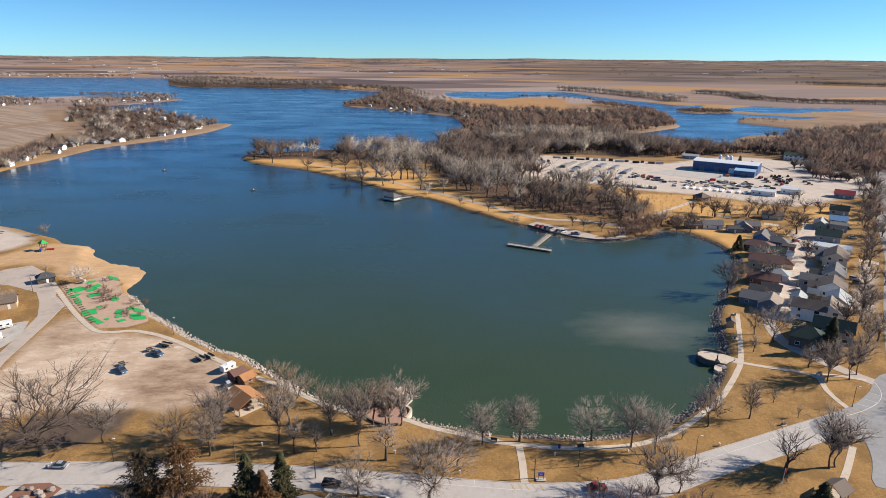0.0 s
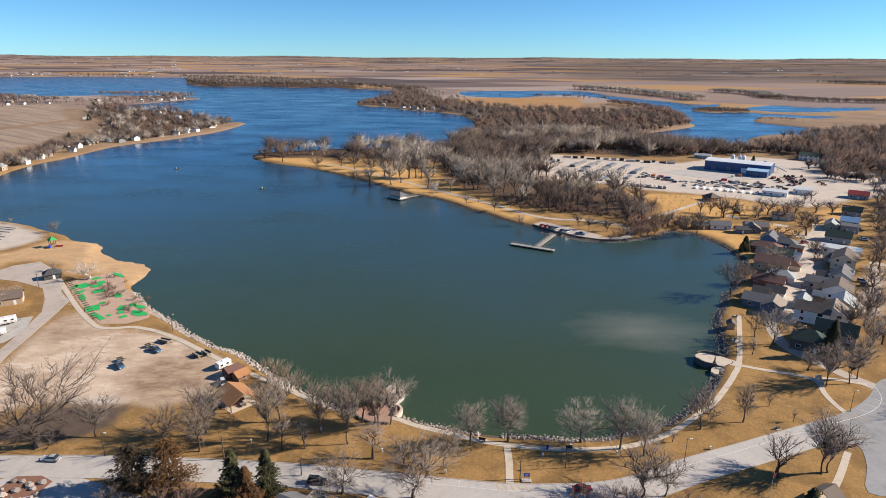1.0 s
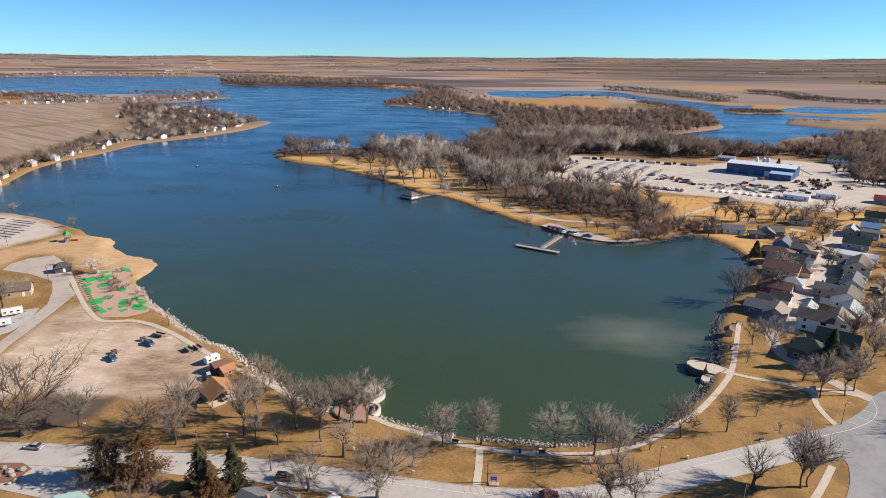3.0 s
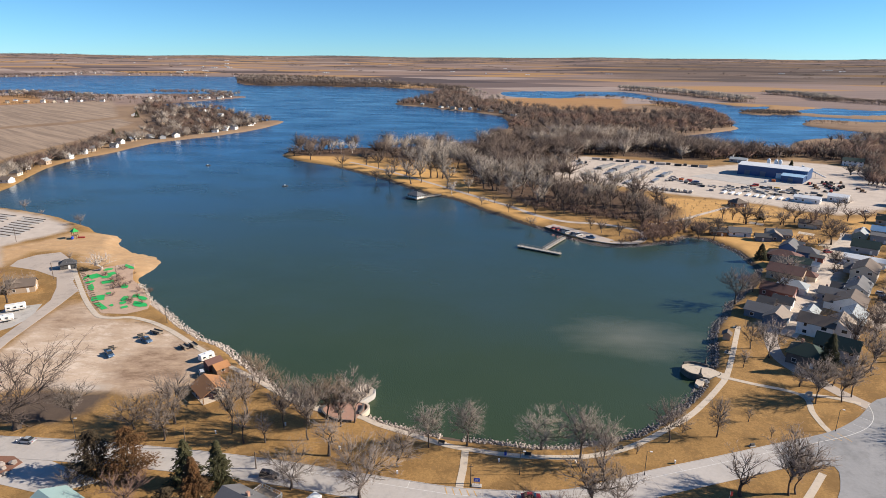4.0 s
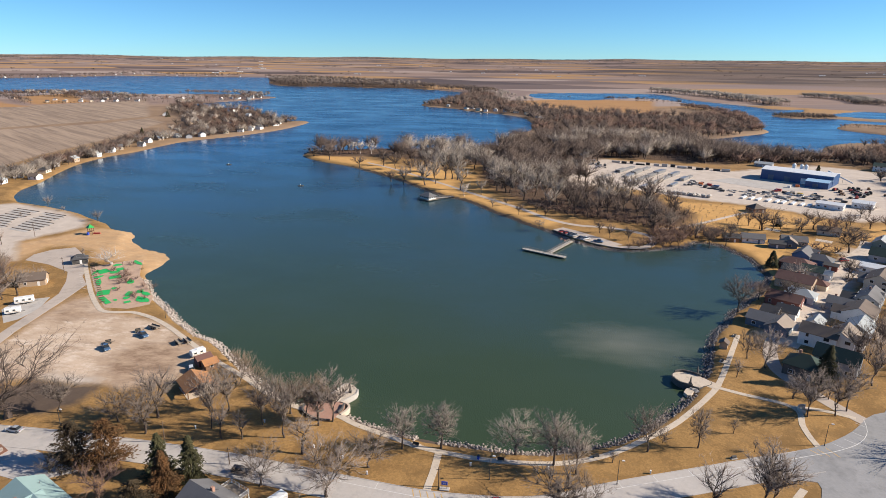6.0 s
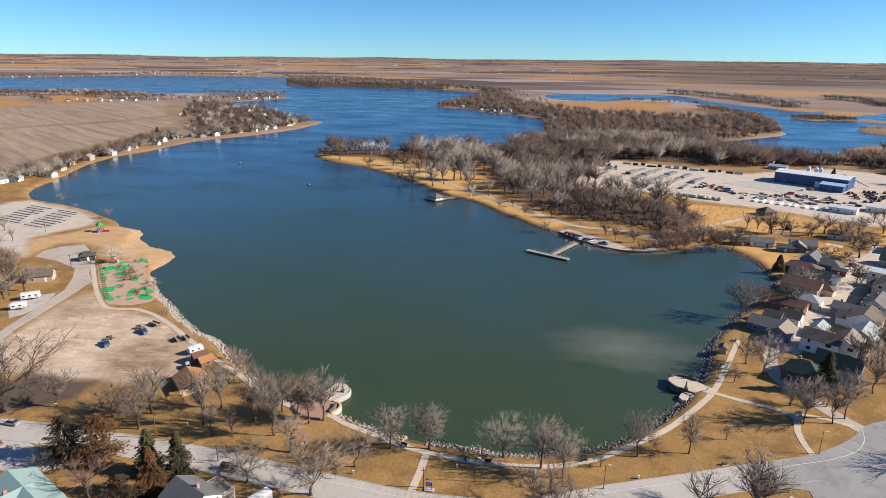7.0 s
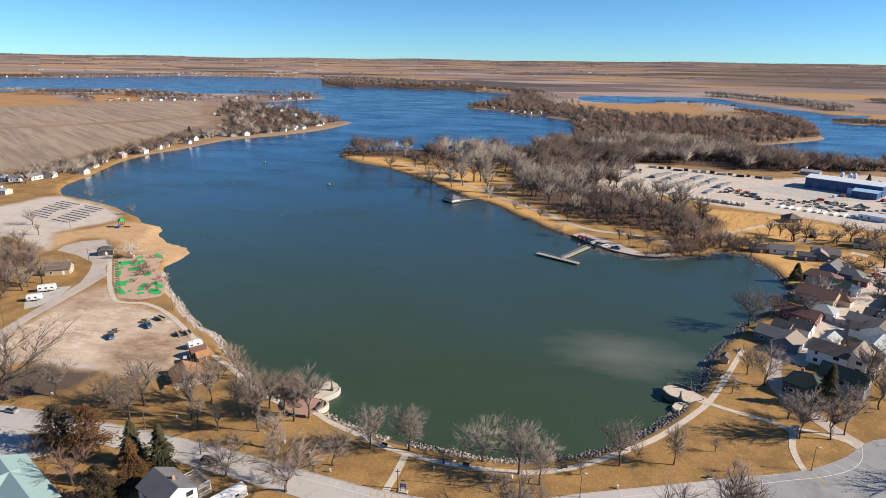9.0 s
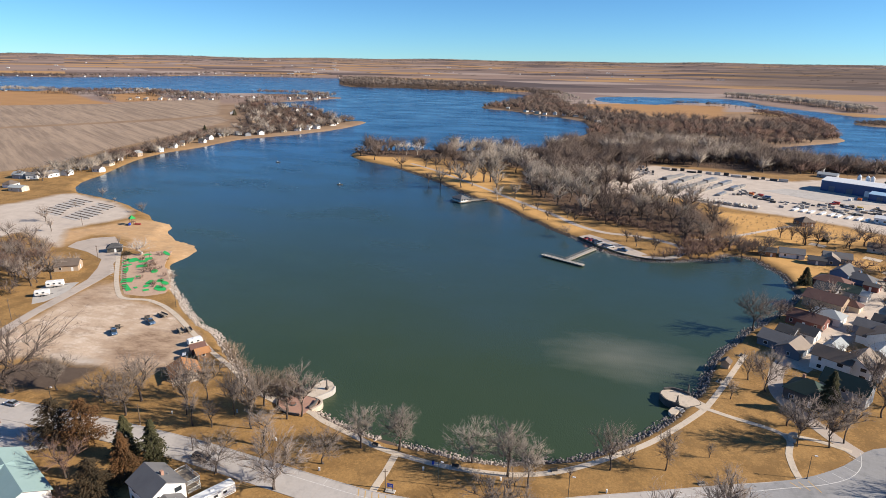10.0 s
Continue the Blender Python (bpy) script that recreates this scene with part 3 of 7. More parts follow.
    return max(LAND, 100.3 - r * (FAR_DIP - (0.0026 + FAR_DIP) * u) + 5.0 * math.sin(a * 9 + 1) * math.sin(a * 23) * u) if u > 0 else LAND


lake = np.concatenate([np.array(v, float) for v in SHORE.values()])
lake = curve_through(lake, 9.0, True)
slough = curve_through(MARSH["slough"], 12.0, True)
pond = curve_through(MARSH["pond"], 12.0, True)


# the mown grass in front of the woods
MOWN = [(-200, 620), (-145, 600), (-75, 545), (-30, 490), (30, 425), (60, 400), (40, 440), (10, 480), (-5, 530), (-10, 600), (-120, 640)]
ISLET = [(492, 1318), (518, 1276), (560, 1272), (600, 1285), (612, 1330), (560, 1362), (515, 1350)]


def build_ground():
    az = np.unique(np.concatenate([np.arange(-56, 50, 0.25), np.arange(50, 304.01, 4.0)]))
    az = np.radians(90 - az[:-1]) if az[-1] - az[0] >= 360 else np.radians(90 - az)
    r = [0.02, 20.0, 45.0, 62.0]
    while r[-1] < 4900:
        r.append(r[-1] * (1.0105 if r[-1] < 1200 else 1.014 if r[-1] < 3950 else 1.0032))
    r = np.array(r)
    rr, aa = np.meshgrid(r, az, indexing="ij")
    x, y = rr * np.cos(aa) + 30, rr * np.sin(aa)
    # height: the land stands above the water, with a bank between
    d = -np.maximum(np.maximum(signed(x, y, lake), signed(x, y, slough)), signed(x, y, pond))
    d = np.maximum(d, signed(x, y, ISLET))
    beach = np.exp(-(((x + 165) / 45) ** 2 + ((y - 285) / 45) ** 2))
    far = np.clip((rr - 500) / 1500, 0, 1)
    slope = 0.42 * (1 - beach) + 0.07 * beach
    z = np.clip(d * slope, -2.5, LAND)
    z += np.where(d < 4, 0.10 * np.sin(x * 0.9 + 2 * np.sin(y * 0.31)) * np.sin(y * 0.8 + 1.7 * np.sin(x * 0.23)), 0.0) * (1 - far)
    # the plain beyond climbs gently to the skyline
    u = np.clip((rr - FAR_R) / (4900 - FAR_R), 0, 1)
    dip = FAR_DIP + (-0.0026 - FAR_DIP) * u
    swell = 5.0 * np.sin(aa * 9 + 1) * np.sin(aa * 23) * u
    z = np.where(u > 0, np.maximum(100.3 - rr * dip + swell, z), z)
    reach = np.where(u > 0, 98.5 / np.maximum(dip + (1 - dip / FAR_DIP) * 0.0057, 0.003), rr)
    n_r, n_a = x.shape
    idx = np.arange(n_r * n_a).reshape(n_r, n_a)
    quads = np.stack([idx[:-1], np.roll(idx, -1, 1)[:-1], np.roll(idx, -1, 1)[1:], idx[1:]], -1).reshape(-1, 4)[:, ::-1]
    me = array_mesh("ground", np.stack([x, y, z], -1).reshape(-1, 3), quads, M["ground"])
    me.shade_smooth()

    def store(name, values):
        at = me.attributes.new(name, "FLOAT", "POINT")
        at.data.foreach_set("value", np.clip(values, 0, 1).astype(np.float32).ravel())

    def zone(*keys, soft=3.0):
        out = np.zeros(x.shape)
        for key, line in SOILS.items():
            if key.split()[0] in keys:
                line = np.array(line, float)
                lo, hi = line.min(0) - 60, line.max(0) + 60
                near = (x > lo[0]) & (x < hi[0]) & (y > lo[1]) & (y < hi[1])
                s = soft * (1 + rr[near] / 250)
                out[near] = np.maximum(out[near], np.clip(0.5 + signed(x[near], y[near], line) / (2 * s), 0, 1))
        return out

    mown = np.clip(0.5 + signed(x, y, MOWN) / 20, 0, 1)
    for key in ("plough", "stubble", "lawn", "woods", "dirt", "worn", "sand", "gravel", "mud"):
        store(key, zone(key) * (1 - mown) if key == "woods" else zone(key))
    bank = np.clip((3.3 - d) / 1.2, 0, 1) * (d > -4) * np.clip((640 - rr) / 60, 0, 1) * (1 - np.clip(beach * 3, 0, 1)) * (x > -150)
    # cloud shadow and haze over the far right plain, coloured in through the mud mask
    dark = np.clip((np.degrees(np.pi / 2 - aa) - 3) / 8, 0, 1) * np.clip((rr - 3000) / 400, 0, 1) * np.clip((0.85 - u) / 0.1, 0, 1)
    me.attributes["mud"].data.foreach_set("value", np.clip(np.maximum(np.maximum(zone("mud"), 0.52 * dark), 0.85 * bank), 0, 1).astype(np.float32).ravel())
    store("outer", np.clip((rr - 620) / 260, 0, 1))
    store("far_fields", np.clip((rr - 1350) / 300, 0, 1) * (d > 0))
    at = me.attributes.new("plot", "FLOAT_VECTOR", "POINT")
    at.data.foreach_set("vector", np.stack([reach * np.cos(aa), reach * np.sin(aa), 0 * aa], -1).astype(np.float32).ravel())
    return tagged(new("ground", me), "flat land of dormant golden grass, bare soil and far fields", "ground", "", "structure")


ground = build_ground()
WX = np.concatenate([np.linspace(-4200, -400, 12), np.linspace(-380, 380, 20), np.linspace(420, 1500, 6)])
WY = np.concatenate([np.linspace(120, 900, 20), np.linspace(950, 3300, 14)])
wv = [(a, b, 0.0) for b in WY for a in WX]
wf = [(j * len(WX) + i, j * len(WX) + i + 1, (j + 1) * len(WX) + i + 1, (j + 1) * len(WX) + i) for j in range(len(WY) - 1) for i in range(len(WX) - 1)]
tagged(mesh_object("water", wv, wf, M["water"]), "dark green lake water, far off bluer with reflected sky coloured in", "water", "", "structure")


def land_clear(px, py, gap=4.0):
    """Whether dry land lies all round a place."""
    a, b = np.array([px], float), np.array([py], float)
    return max(signed(a, b, lake)[0], signed(a, b, slough)[0], signed(a, b, pond)[0]) < -gap

# ---- road, streets and paths ----
ROAD_Z = LAND + 0.05
main_line = [(-902.3, 119), (-701.8, 120), (-501.3, 122), (-320.9, 124.5), (-200.6, 126.3), (-145.4, 127.3), (-111.3, 127.7), (-83.2, 128.5), (-54.2, 128), (-31.1, 126.7), (-11, 124.4), (8, 122.2), (22.1, 121), (40.1, 122), (52.1, 125), (68.2, 132.6), (86.3, 140.2), (105.3, 148.3), (121.4, 154.9), (137.5, 163.5)]
road = curve_through(main_line, 4.0)
strip("road", road, 8.6, ROAD_Z, 0.3, M["road"], label="pale concrete road with worn joints", category="road")
# the side road and the wide crossing at its mouth
street_line = [(150.6, 173.7), (166.7, 198), (199.1, 245.8), (243.6, 309.1), (282.3, 371.5), (323, 432.1), (367.9, 499.1), (425.3, 581.8)]
street = curve_through(street_line, 6.0)
strip("road", street, 12.0, ROAD_Z + 0.012, 0.3, M["street"], label="pale concrete side street under bare trees", category="road")
mouth = curve_through([(121.4, 160.1), (128.5, 164.7), (134.5, 169.6), (139.5, 174.9), (144.6, 179.8), (152.6, 181.8), (160.6, 173.7), (170.6, 167.6), (230.7, 141.2), (225.6, 129.1), (160.5, 147.3), (146.5, 147.3), (134.4, 144.3), (126.4, 137.2), (118.3, 125), (106.3, 125), (112.3, 135.2), (115.4, 144.3), (106.3, 143.9), (105.3, 151.9)], 3.0, True)
tagged(part("road", prism([tuple(p) for p in mouth], LAND - 0.3, ROAD_Z + 0.022), M["street"]), "broad concrete crossing of two streets", "road", "", "structure")
alley = curve_through([(136.5, 224.5), (147.3, 240.6), (158.4, 259.8), (170.3, 278), (183, 299), (194.6, 317.3), (206, 335), (226, 362), (235, 378)], 4)
strip("road", alley, 7.4, ROAD_Z, 0.3, M["gravel"], label="pale gravel alley between houses", category="road")
strip("road", curve_through([(141.5, 173.7), (136, 181.8), (131.5, 190.9), (127.6, 199.1), (126.6, 208.2), (130.6, 223.4), (139.7, 239.7)], 2.5), 4.6, ROAD_Z + 0.006, 0.3, M["asphalt"], label="grey lane curving past the houses", category="road")
PATH_Z = LAND + 0.06
walkway = curve_through([(-61.2, 177.5), (-48.2, 169.6), (-38.1, 162.5), (-29.1, 157.4), (-20.1, 154), (-11, 152.9), (-4, 149.3), (7, 145.3), (16, 142), (27.1, 140.2), (34.1, 139.6), (43.1, 139.9), (52.2, 141.2), (61.2, 144.7), (69.2, 150), (78.3, 157.9), (85.3, 164.5), (92.3, 173.1), (98.9, 182.2), (103.4, 189.3), (109.5, 202.6), (117.6, 221.7), (121.5, 231.0)], 2.0)
strip("pavement", walkway, 1.8, PATH_Z, 0.25, M["path"], label="pale concrete lakeside footpath", category="path")
strip("pavement", curve_through([(103.4, 188.4), (110.4, 185.4), (120.5, 181.8), (123.5, 177.7), (121.7, 170.6), (121.4, 163.5), (122, 158.5)], 2.0), 1.7, PATH_Z + 0.008, 0.25, M["path"], label="concrete footpath curving through grass", category="path")
strip("pavement", curve_through([(122.5, 180.3), (130.5, 179.8), (138.5, 176.7)], 2.0), 1.6, PATH_Z + 0.012, 0.25, M["path"], label="concrete footpath under trees", category="path")
strip("pavement", [(21.1, 140.2), (21.1, 133.1), (20.7, 127.1), (20.7, 125.6)], 1.9, PATH_Z + 0.008, 0.25, M["path"], label="short concrete link path to the road", category="path")
strip("pavement", curve_through([(103.6, 188.4), (99.9, 191.5), (96.4, 193.6)], 1.5), 4.2, PATH_Z + 0.004, 0.25, M["path"], label="concrete approach to the round pier", category="path")
strip("pavement", curve_through([(-61.2, 177.5), (-70.9, 184.2), (-82.2, 192.2), (-92.7, 199.8), (-101.8, 205.5), (-108.3, 208.6), (-116.6, 211.0), (-123.4, 209.8), (-129.8, 210.4), (-138.1, 217.4), (-149.4, 229), (-166.8, 248.8), (-178.5, 262.5)], 2.0), 2.0, PATH_Z + 0.004, 0.25, M["path"], label="tan concrete path round the putting course", category="path")
pen_road = curve_through([(-8.1, 470.2), (6.1, 453.7), (32.3, 423.9), (52.4, 397.2), (69.6, 384.8), (86.7, 382.8), (102.8, 375.6), (111.9, 364.3), (106.8, 345.9), (93.7, 341.3), (79.6, 346.9), (66.5, 360.2)], 3)
strip("road", pen_road, 4.2, LAND + 0.05, 0.3, M["asphalt"], label="grey park drive looping round the point", category="road")
strip("road", curve_through([(-8.1, 470.2), (-38.4, 505.2), (-89.1, 561.1), (-125.6, 594.2)], 5), 3.6, LAND + 0.045, 0.3, M["asphalt"], label="grey park drive along the point", category="road")
strip("road", curve_through([(118, 384.8), (138.2, 395.1), (166.5, 421.8), (186.8, 441.3)], 4), 3.0, LAND + 0.05, 0.3, M["gravel"], label="tan dirt track", category="road")
tagged(part("pavement", prism([(54.4, 371.5), (60.5, 377.7), (70.6, 369.5), (82.6, 357.2), (92.7, 345.9), (86.6, 340.8), (76.6, 346.9), (66.5, 355.1)], LAND - 0.2, LAND + 0.058), M["asphalt"]), "grey parking lot beside the dock", "parking lot", "", "structure")

# ---- trees ----
def tubes(runs, sides, tip):
    """Tapered tubes round runs of points."""
    verts, tris = [], []
    for pts, r, *_ in runs:
        base = len(verts)
        n = len(pts)
        for k, p in enumerate(pts):
            d = pts[min(k + 1, n - 1)] - pts[max(k - 1, 0)]
            d = d / (np.linalg.norm(d) + 1e-9)
            a = np.cross(d, (0.3, 0.9, 0.2))
            a /= np.linalg.norm(a) + 1e-9
            b = np.cross(d, a)
            rad = r * (1 - (1 - tip) * k / (n - 1))
            if k == 0 and r > 0.2:
                rad *= 1.35
            if tip == 0 and k == n - 1:
                verts.append(p)
                break
            for s in range(sides):
                t = 2 * math.pi * s / sides
                verts.append(p + rad * (a * math.cos(t) + b * math.sin(t)))
        for k in range(n - 1):
            for s in range(sides):
                i0, i1 = base + k * sides + s, base + k * sides + (s + 1) % sides
                if tip == 0 and k == n - 2:
                    tris.append((i0, i1, base + (n - 1) * sides))
                else:
                    tris += [(i0, i1, i1 + sides), (i0, i1 + sides, i0 + sides)]
    return np.array(verts).reshape(-1, 3), np.array(tris, int).reshape(-1, 3)


def fit_height(arrs, height):
    top = max(a[0][:, 2].max() for a in arrs if len(a[0]))
    return [(v * (height / top), t) for v, t in arrs]


def tree_thing(name, arrs, bark, twigs, label, category="tree", group=""):
    ob = tagged(new(name), label, category, group)
    for key, (v, t), m in (("trunk", arrs[0], bark), ("crown", arrs[1], twigs)):
        p = new(key, array_mesh(key, v, t, m))
        p.parent = ob
    return ob


def place(x, y, z, turn, s, sz=None):
    return pose(x, y, z, 0, 0, turn) @ Matrix.Diagonal((s, s, sz or s, 1))


def repeat(ob, m):
    """The same tree again, in another place and size."""
    twin = copy_thing(ob, Matrix())
    twin.scale = (1, 1, 1)
    twin.matrix_world = m
    return twin


# bare trees whose limbs divide towards the points of a crown; every kind stands 10 m high before scaling
def clusters(p, k, rng):
    """Splits points into k near groups."""
    k = min(k, len(p))
    c = p[rng.permutation(len(p))[:k]]
    for _ in range(5):
        g = ((p[:, None] - c[None]) ** 2).sum(2).argmin(1)
        c = np.array([p[g == i].mean(0) if (g == i).any() else c[i] for i in range(k)])
    return [p[g == i] for i in range(k) if (g == i).any()]


def cones(starts, ends, r):
    """Fine three-sided twigs between two sets of points."""
    a, b = np.array(starts), np.array(ends)
    d = b - a
    d /= np.linalg.norm(d, axis=1)[:, None] + 1e-9
    s1 = np.cross(d, (0.31, 0.52, 0.79))
    s1 /= np.linalg.norm(s1, axis=1)[:, None] + 1e-9
    s2 = np.cross(d, s1)
    r = np.broadcast_to(np.asarray(r, float), (len(a),))[:, None]
    v = np.stack([a + s1 * r, a - s1 * r * 0.5 + s2 * r * 0.87, a - s1 * r * 0.5 - s2 * r * 0.87, b], 1).reshape(-1, 3)
    q = np.arange(len(a))[:, None] * 4
    return v, np.concatenate([q + np.array(t) for t in ((0, 1, 3), (1, 2, 3), (2, 0, 3))])


def bare_tree(seed, width=0.6, low=0.3, fork=0.27, tips=620, split=(6, 5, 4), sprays=3, twig=0.024, vase=0.4, shell=0.4, gnarl=0.12, stem=0.2, sides=4, lobes=0.22):
    """A leafless tree: stem, limbs that divide three times, twigs and sprays that end on a lobed crown."""
    rng = np.random.default_rng(seed)
    d = rng.normal(0, 1, (tips, 3))
    d /= np.linalg.norm(d, axis=1)[:, None]
    f = rng.random(tips) ** shell
    ph = rng.random(4) * 6.28
    az = np.arctan2(d[:, 1], d[:, 0])
    bump = 1 + lobes * np.sin(3 * az + ph[0] + 2.2 * d[:, 2]) + lobes * 0.7 * np.sin(5 * az + ph[1] - 4 * d[:, 2]) + lobes * 0.5 * np.sin(7 * d[:, 2] + ph[2])
    zc, rz, rx = 5 * (1 + low), 5 * (1 - low), 5 * width
    zz = d[:, 2] * f * bump
    flare = 1 - vase * np.clip(0.45 - zz, 0, 1.2)
    p = np.stack([d[:, 0] * f * bump * flare * rx, d[:, 1] * f * bump * flare * rx, zc + zz * rz], 1)
    runs, st, en, rad = [], [], [], []

    def limb(a, way, b, r):
        ctrl = a + way * np.linalg.norm(b - a) * 0.5 + rng.normal(0, gnarl, 3) * np.linalg.norm(b - a) * 0.5
        t = np.linspace(0, 1, 4)[:, None]
        pts = (1 - t) ** 2 * a + 2 * t * (1 - t) * ctrl + t * t * b
        runs.append((pts, r))
        end = b - ctrl
        return pts, end / (np.linalg.norm(end) + 1e-9)

    def fill(pts, way, group, r, level):
        node = pts[-1]
        if level == len(split) or len(group) < 5:
            for q in group:
                u = rng.uniform(0.35, 1.0) * (len(pts) - 1)
                i = min(int(u), len(pts) - 2)
                a = pts[i] + (pts[i + 1] - pts[i]) * (u - i)
                st.append(a)
                en.append(q)
                rad.append(twig)
                out = q - np.array((0, 0, fork * 10))
                out /= np.linalg.norm(out) + 1e-9
                for k in range(sprays):
                    w = out * 0.7 + rng.normal(0, 0.55, 3) + np.array((0, 0, 0.25))
                    w /= np.linalg.norm(w)
                    m = a + (q - a) * rng.uniform(0.35, 0.95)
                    st.append(m)
                    en.append(m + w * rng.uniform(0.35, 0.8))
                    rad.append(twig * 0.68)
            return
        for g in clusters(group, split[level], rng):
            c = g.mean(0)
            u = rng.uniform(0.72, 1.0) * (len(pts) - 1)
            i = min(int(u), len(pts) - 2)
            a = pts[i] + (pts[i + 1] - pts[i]) * (u - i)
            b = a + (c - a) * (0.5, 0.62, 0.7)[level]
            r2 = max(r * 0.86 * (len(g) / len(group)) ** 0.44, twig * 1.15)
            run, w2 = limb(a, way, b, r2)
            fill(run, w2, g, r2 * 0.6, level + 1)

    top = np.array((rng.normal(0, 0.12), rng.normal(0, 0.12), fork * 10))
    trunk, way = limb(np.array((0, 0, -0.2)), np.array((0, 0, 1.0)), top, stem)
    fill(trunk, way, p, stem * 0.8, 0)
    wood, thin = tubes(runs, sides, 0.55), cones(st, en, rad)
    s = 10.0 / max(thin[0][:, 2].max(), 1)
    out = np.percentile(np.abs(thin[0][:, :2]), 97)
    k = np.array((5 * width / out, 5 * width / out, s))
    return [(wood[0] * k, wood[1]), (thin[0] * k, thin[1])]


KINDS = {
    "spreading": dict(width=1.0, low=0.24, fork=0.22, vase=0.3, gnarl=0.22, stem=0.21, tips=700),
    "massive": dict(width=1.0, low=0.1, fork=0.13, vase=0.35, gnarl=0.26, stem=0.34, tips=620, split=(8, 5, 4), twig=0.022),
    "vase-shaped": dict(width=0.62, low=0.26, fork=0.24, vase=0.8, tips=560, stem=0.12),
    "round-crowned": dict(width=0.68, low=0.26, fork=0.28, vase=0.3, tips=700, shell=0.5),
    "upright": dict(width=0.5, low=0.22, fork=0.28, vase=0.15, tips=640),
    "sparse": dict(width=0.5, low=0.25, fork=0.3, tips=170, split=(5, 4), sprays=3, gnarl=0.2, stem=0.17),
    "gnarled": dict(width=0.66, low=0.24, fork=0.24, tips=110, split=(6, 4), sprays=2, gnarl=0.4, stem=0.26, twig=0.035),
    "bushy": dict(width=1.0, low=0.06, fork=0.05, vase=0.5, tips=170, split=(7, 4), sprays=2, twig=0.045, stem=0.15, sides=4),
    "rounded": dict(width=0.78, low=0.2, fork=0.22, tips=190, split=(6, 5), sprays=3, twig=0.032, sides=4),
    "fan-shaped": dict(width=0.7, low=0.16, fork=0.2, vase=0.7, tips=190, split=(6, 5), sprays=3, twig=0.032, sides=4),
}
near_kind = {}
SEED = 11


def near_tree(kind, x, y, h, w=None, wide=1.0, turn=None, twigs="twig_near", bark="bark", label=""):
    """One tree of a kind, h metres high with a crown w metres across."""
    global SEED
    SEED += 1
    variant = SEED % 3
    key = (kind, variant, twigs, bark)
    words = label or f"bare {kind} leafless tree with grey-brown branches on dry grass"
    w = h * KINDS[kind]["width"] * wide if w is None else w
    m = place(x, y, LAND - 0.1, (SEED * 77) % 360 if turn is None else turn, w / (10 * KINDS[kind]["width"]), h / 10)
    if key not in near_kind:
        ob = tree_thing("shrub" if kind == "bushy" else "tree", bare_tree(100 + SEED, **KINDS[kind]), M[bark], M[twigs], words, "shrub" if kind == "bushy" else "tree")
        ob.matrix_world = m
        near_kind[key] = ob
        return ob
    return tagged(repeat(near_kind[key], m), words)


TREES_LOT = [
    ("massive", -103.6, 136.2, 25.5, 30), ("vase-shaped", -90.3, 141.2, 12.7, 10.9), ("spreading", -70.8, 139.5, 12.8, 11.2), ("round-crowned", -60.0, 135.5, 15.1, 9.0),
    ("round-crowned", -61.2, 143.2, 16.6, 10.2), ("vase-shaped", -43.4, 140.8, 20.0, 8.4), ("sparse", -38.1, 136.8, 14.3, 5.5), ("vase-shaped", -43.1, 149.9, 15.6, 10.8),
    ("sparse", -32.6, 137.5, 10.1, 5.1), ("vase-shaped", -29.8, 144.7, 16.3, 8.4), ("vase-shaped", -21.4, 140.2, 20.3, 10.6), ("sparse", -14.5, 147.3, 14.3, 6.3),
    ("vase-shaped", -11.2, 149.6, 17.2, 10.6), ("sparse", -14.0, 134.2, 13.6, 9.7), ("spreading", -19.6, 120.5, 12.6, 13.2), ("spreading", -2.3, 119.3, 17.6, 16.3),
    ("spreading", 4.7, 131.7, 11.9, 12.0), ("round-crowned", 11.3, 140.6, 13.5, 8.2), ("upright", 21.4, 142.6, 14.9, 9.0), ("spreading", 41.2, 143.4, 12.0, 14.3),
    ("round-crowned", 50.9, 140.3, 16.2, 9.2),
]
TREES_SHORE = [
    ("round-crowned", 56.6, 137.6, 15.6, 7.5), ("spreading", 75.6, 150.3, 15.5, 9.6), ("sparse", 66.1, 143.9, 4.3, 2.6), ("bushy", 80.4, 154.8, 5.4, 4.5),
    ("upright", 89.3, 154.1, 13.8, 5.1), ("gnarled", 87.3, 130.2, 15.4, 10.0), ("vase-shaped", 99.0, 131.7, 17.9, 11.6), ("vase-shaped", 100.9, 132.3, 17.1, 9.9),
    ("spreading", 118.9, 211.3, 13.1, 8.7), ("spreading", 122.9, 205.0, 16.6, 12.0), ("sparse", 111.3, 196.6, 8.4, 3.7), ("upright", 124.6, 185.4, 7.6, 6.2),
    ("vase-shaped", 124.9, 175.5, 16.6, 9.7), ("sparse", 135.2, 186.8, 8.3, 4.7), ("vase-shaped", 133.2, 177.2, 14.8, 9.2), ("vase-shaped", 137.6, 180.4, 17.5, 8.7),
    ("vase-shaped", 152.9, 198.1, 17.3, 10.3), ("sparse", 100.9, 162.9, 5.5, 2.5), ("sparse", 103.9, 154.9, 5.0, 1.7), ("vase-shaped", 51.3, 121.7, 14.5, 13.5),
    ("spreading", 57.1, 122.4, 13.3, 9.4),
]
for kind, x, y, h, w in TREES_LOT + TREES_SHORE:
    near_tree(kind, x, y, h, w, twigs="twig_pale" if 8 < x < 60 and y > 135 else "twig" if kind == "massive" else "twig_near")
near_tree("fan-shaped", -53.2, 108.7, 12.2, 10.5, label="bare reddish tree on a lawn beside a house", twigs="twig_red")
near_tree("bushy", -73.4, 116.7, 6.9, 6.5, label="bare grey shrub beside a drive")
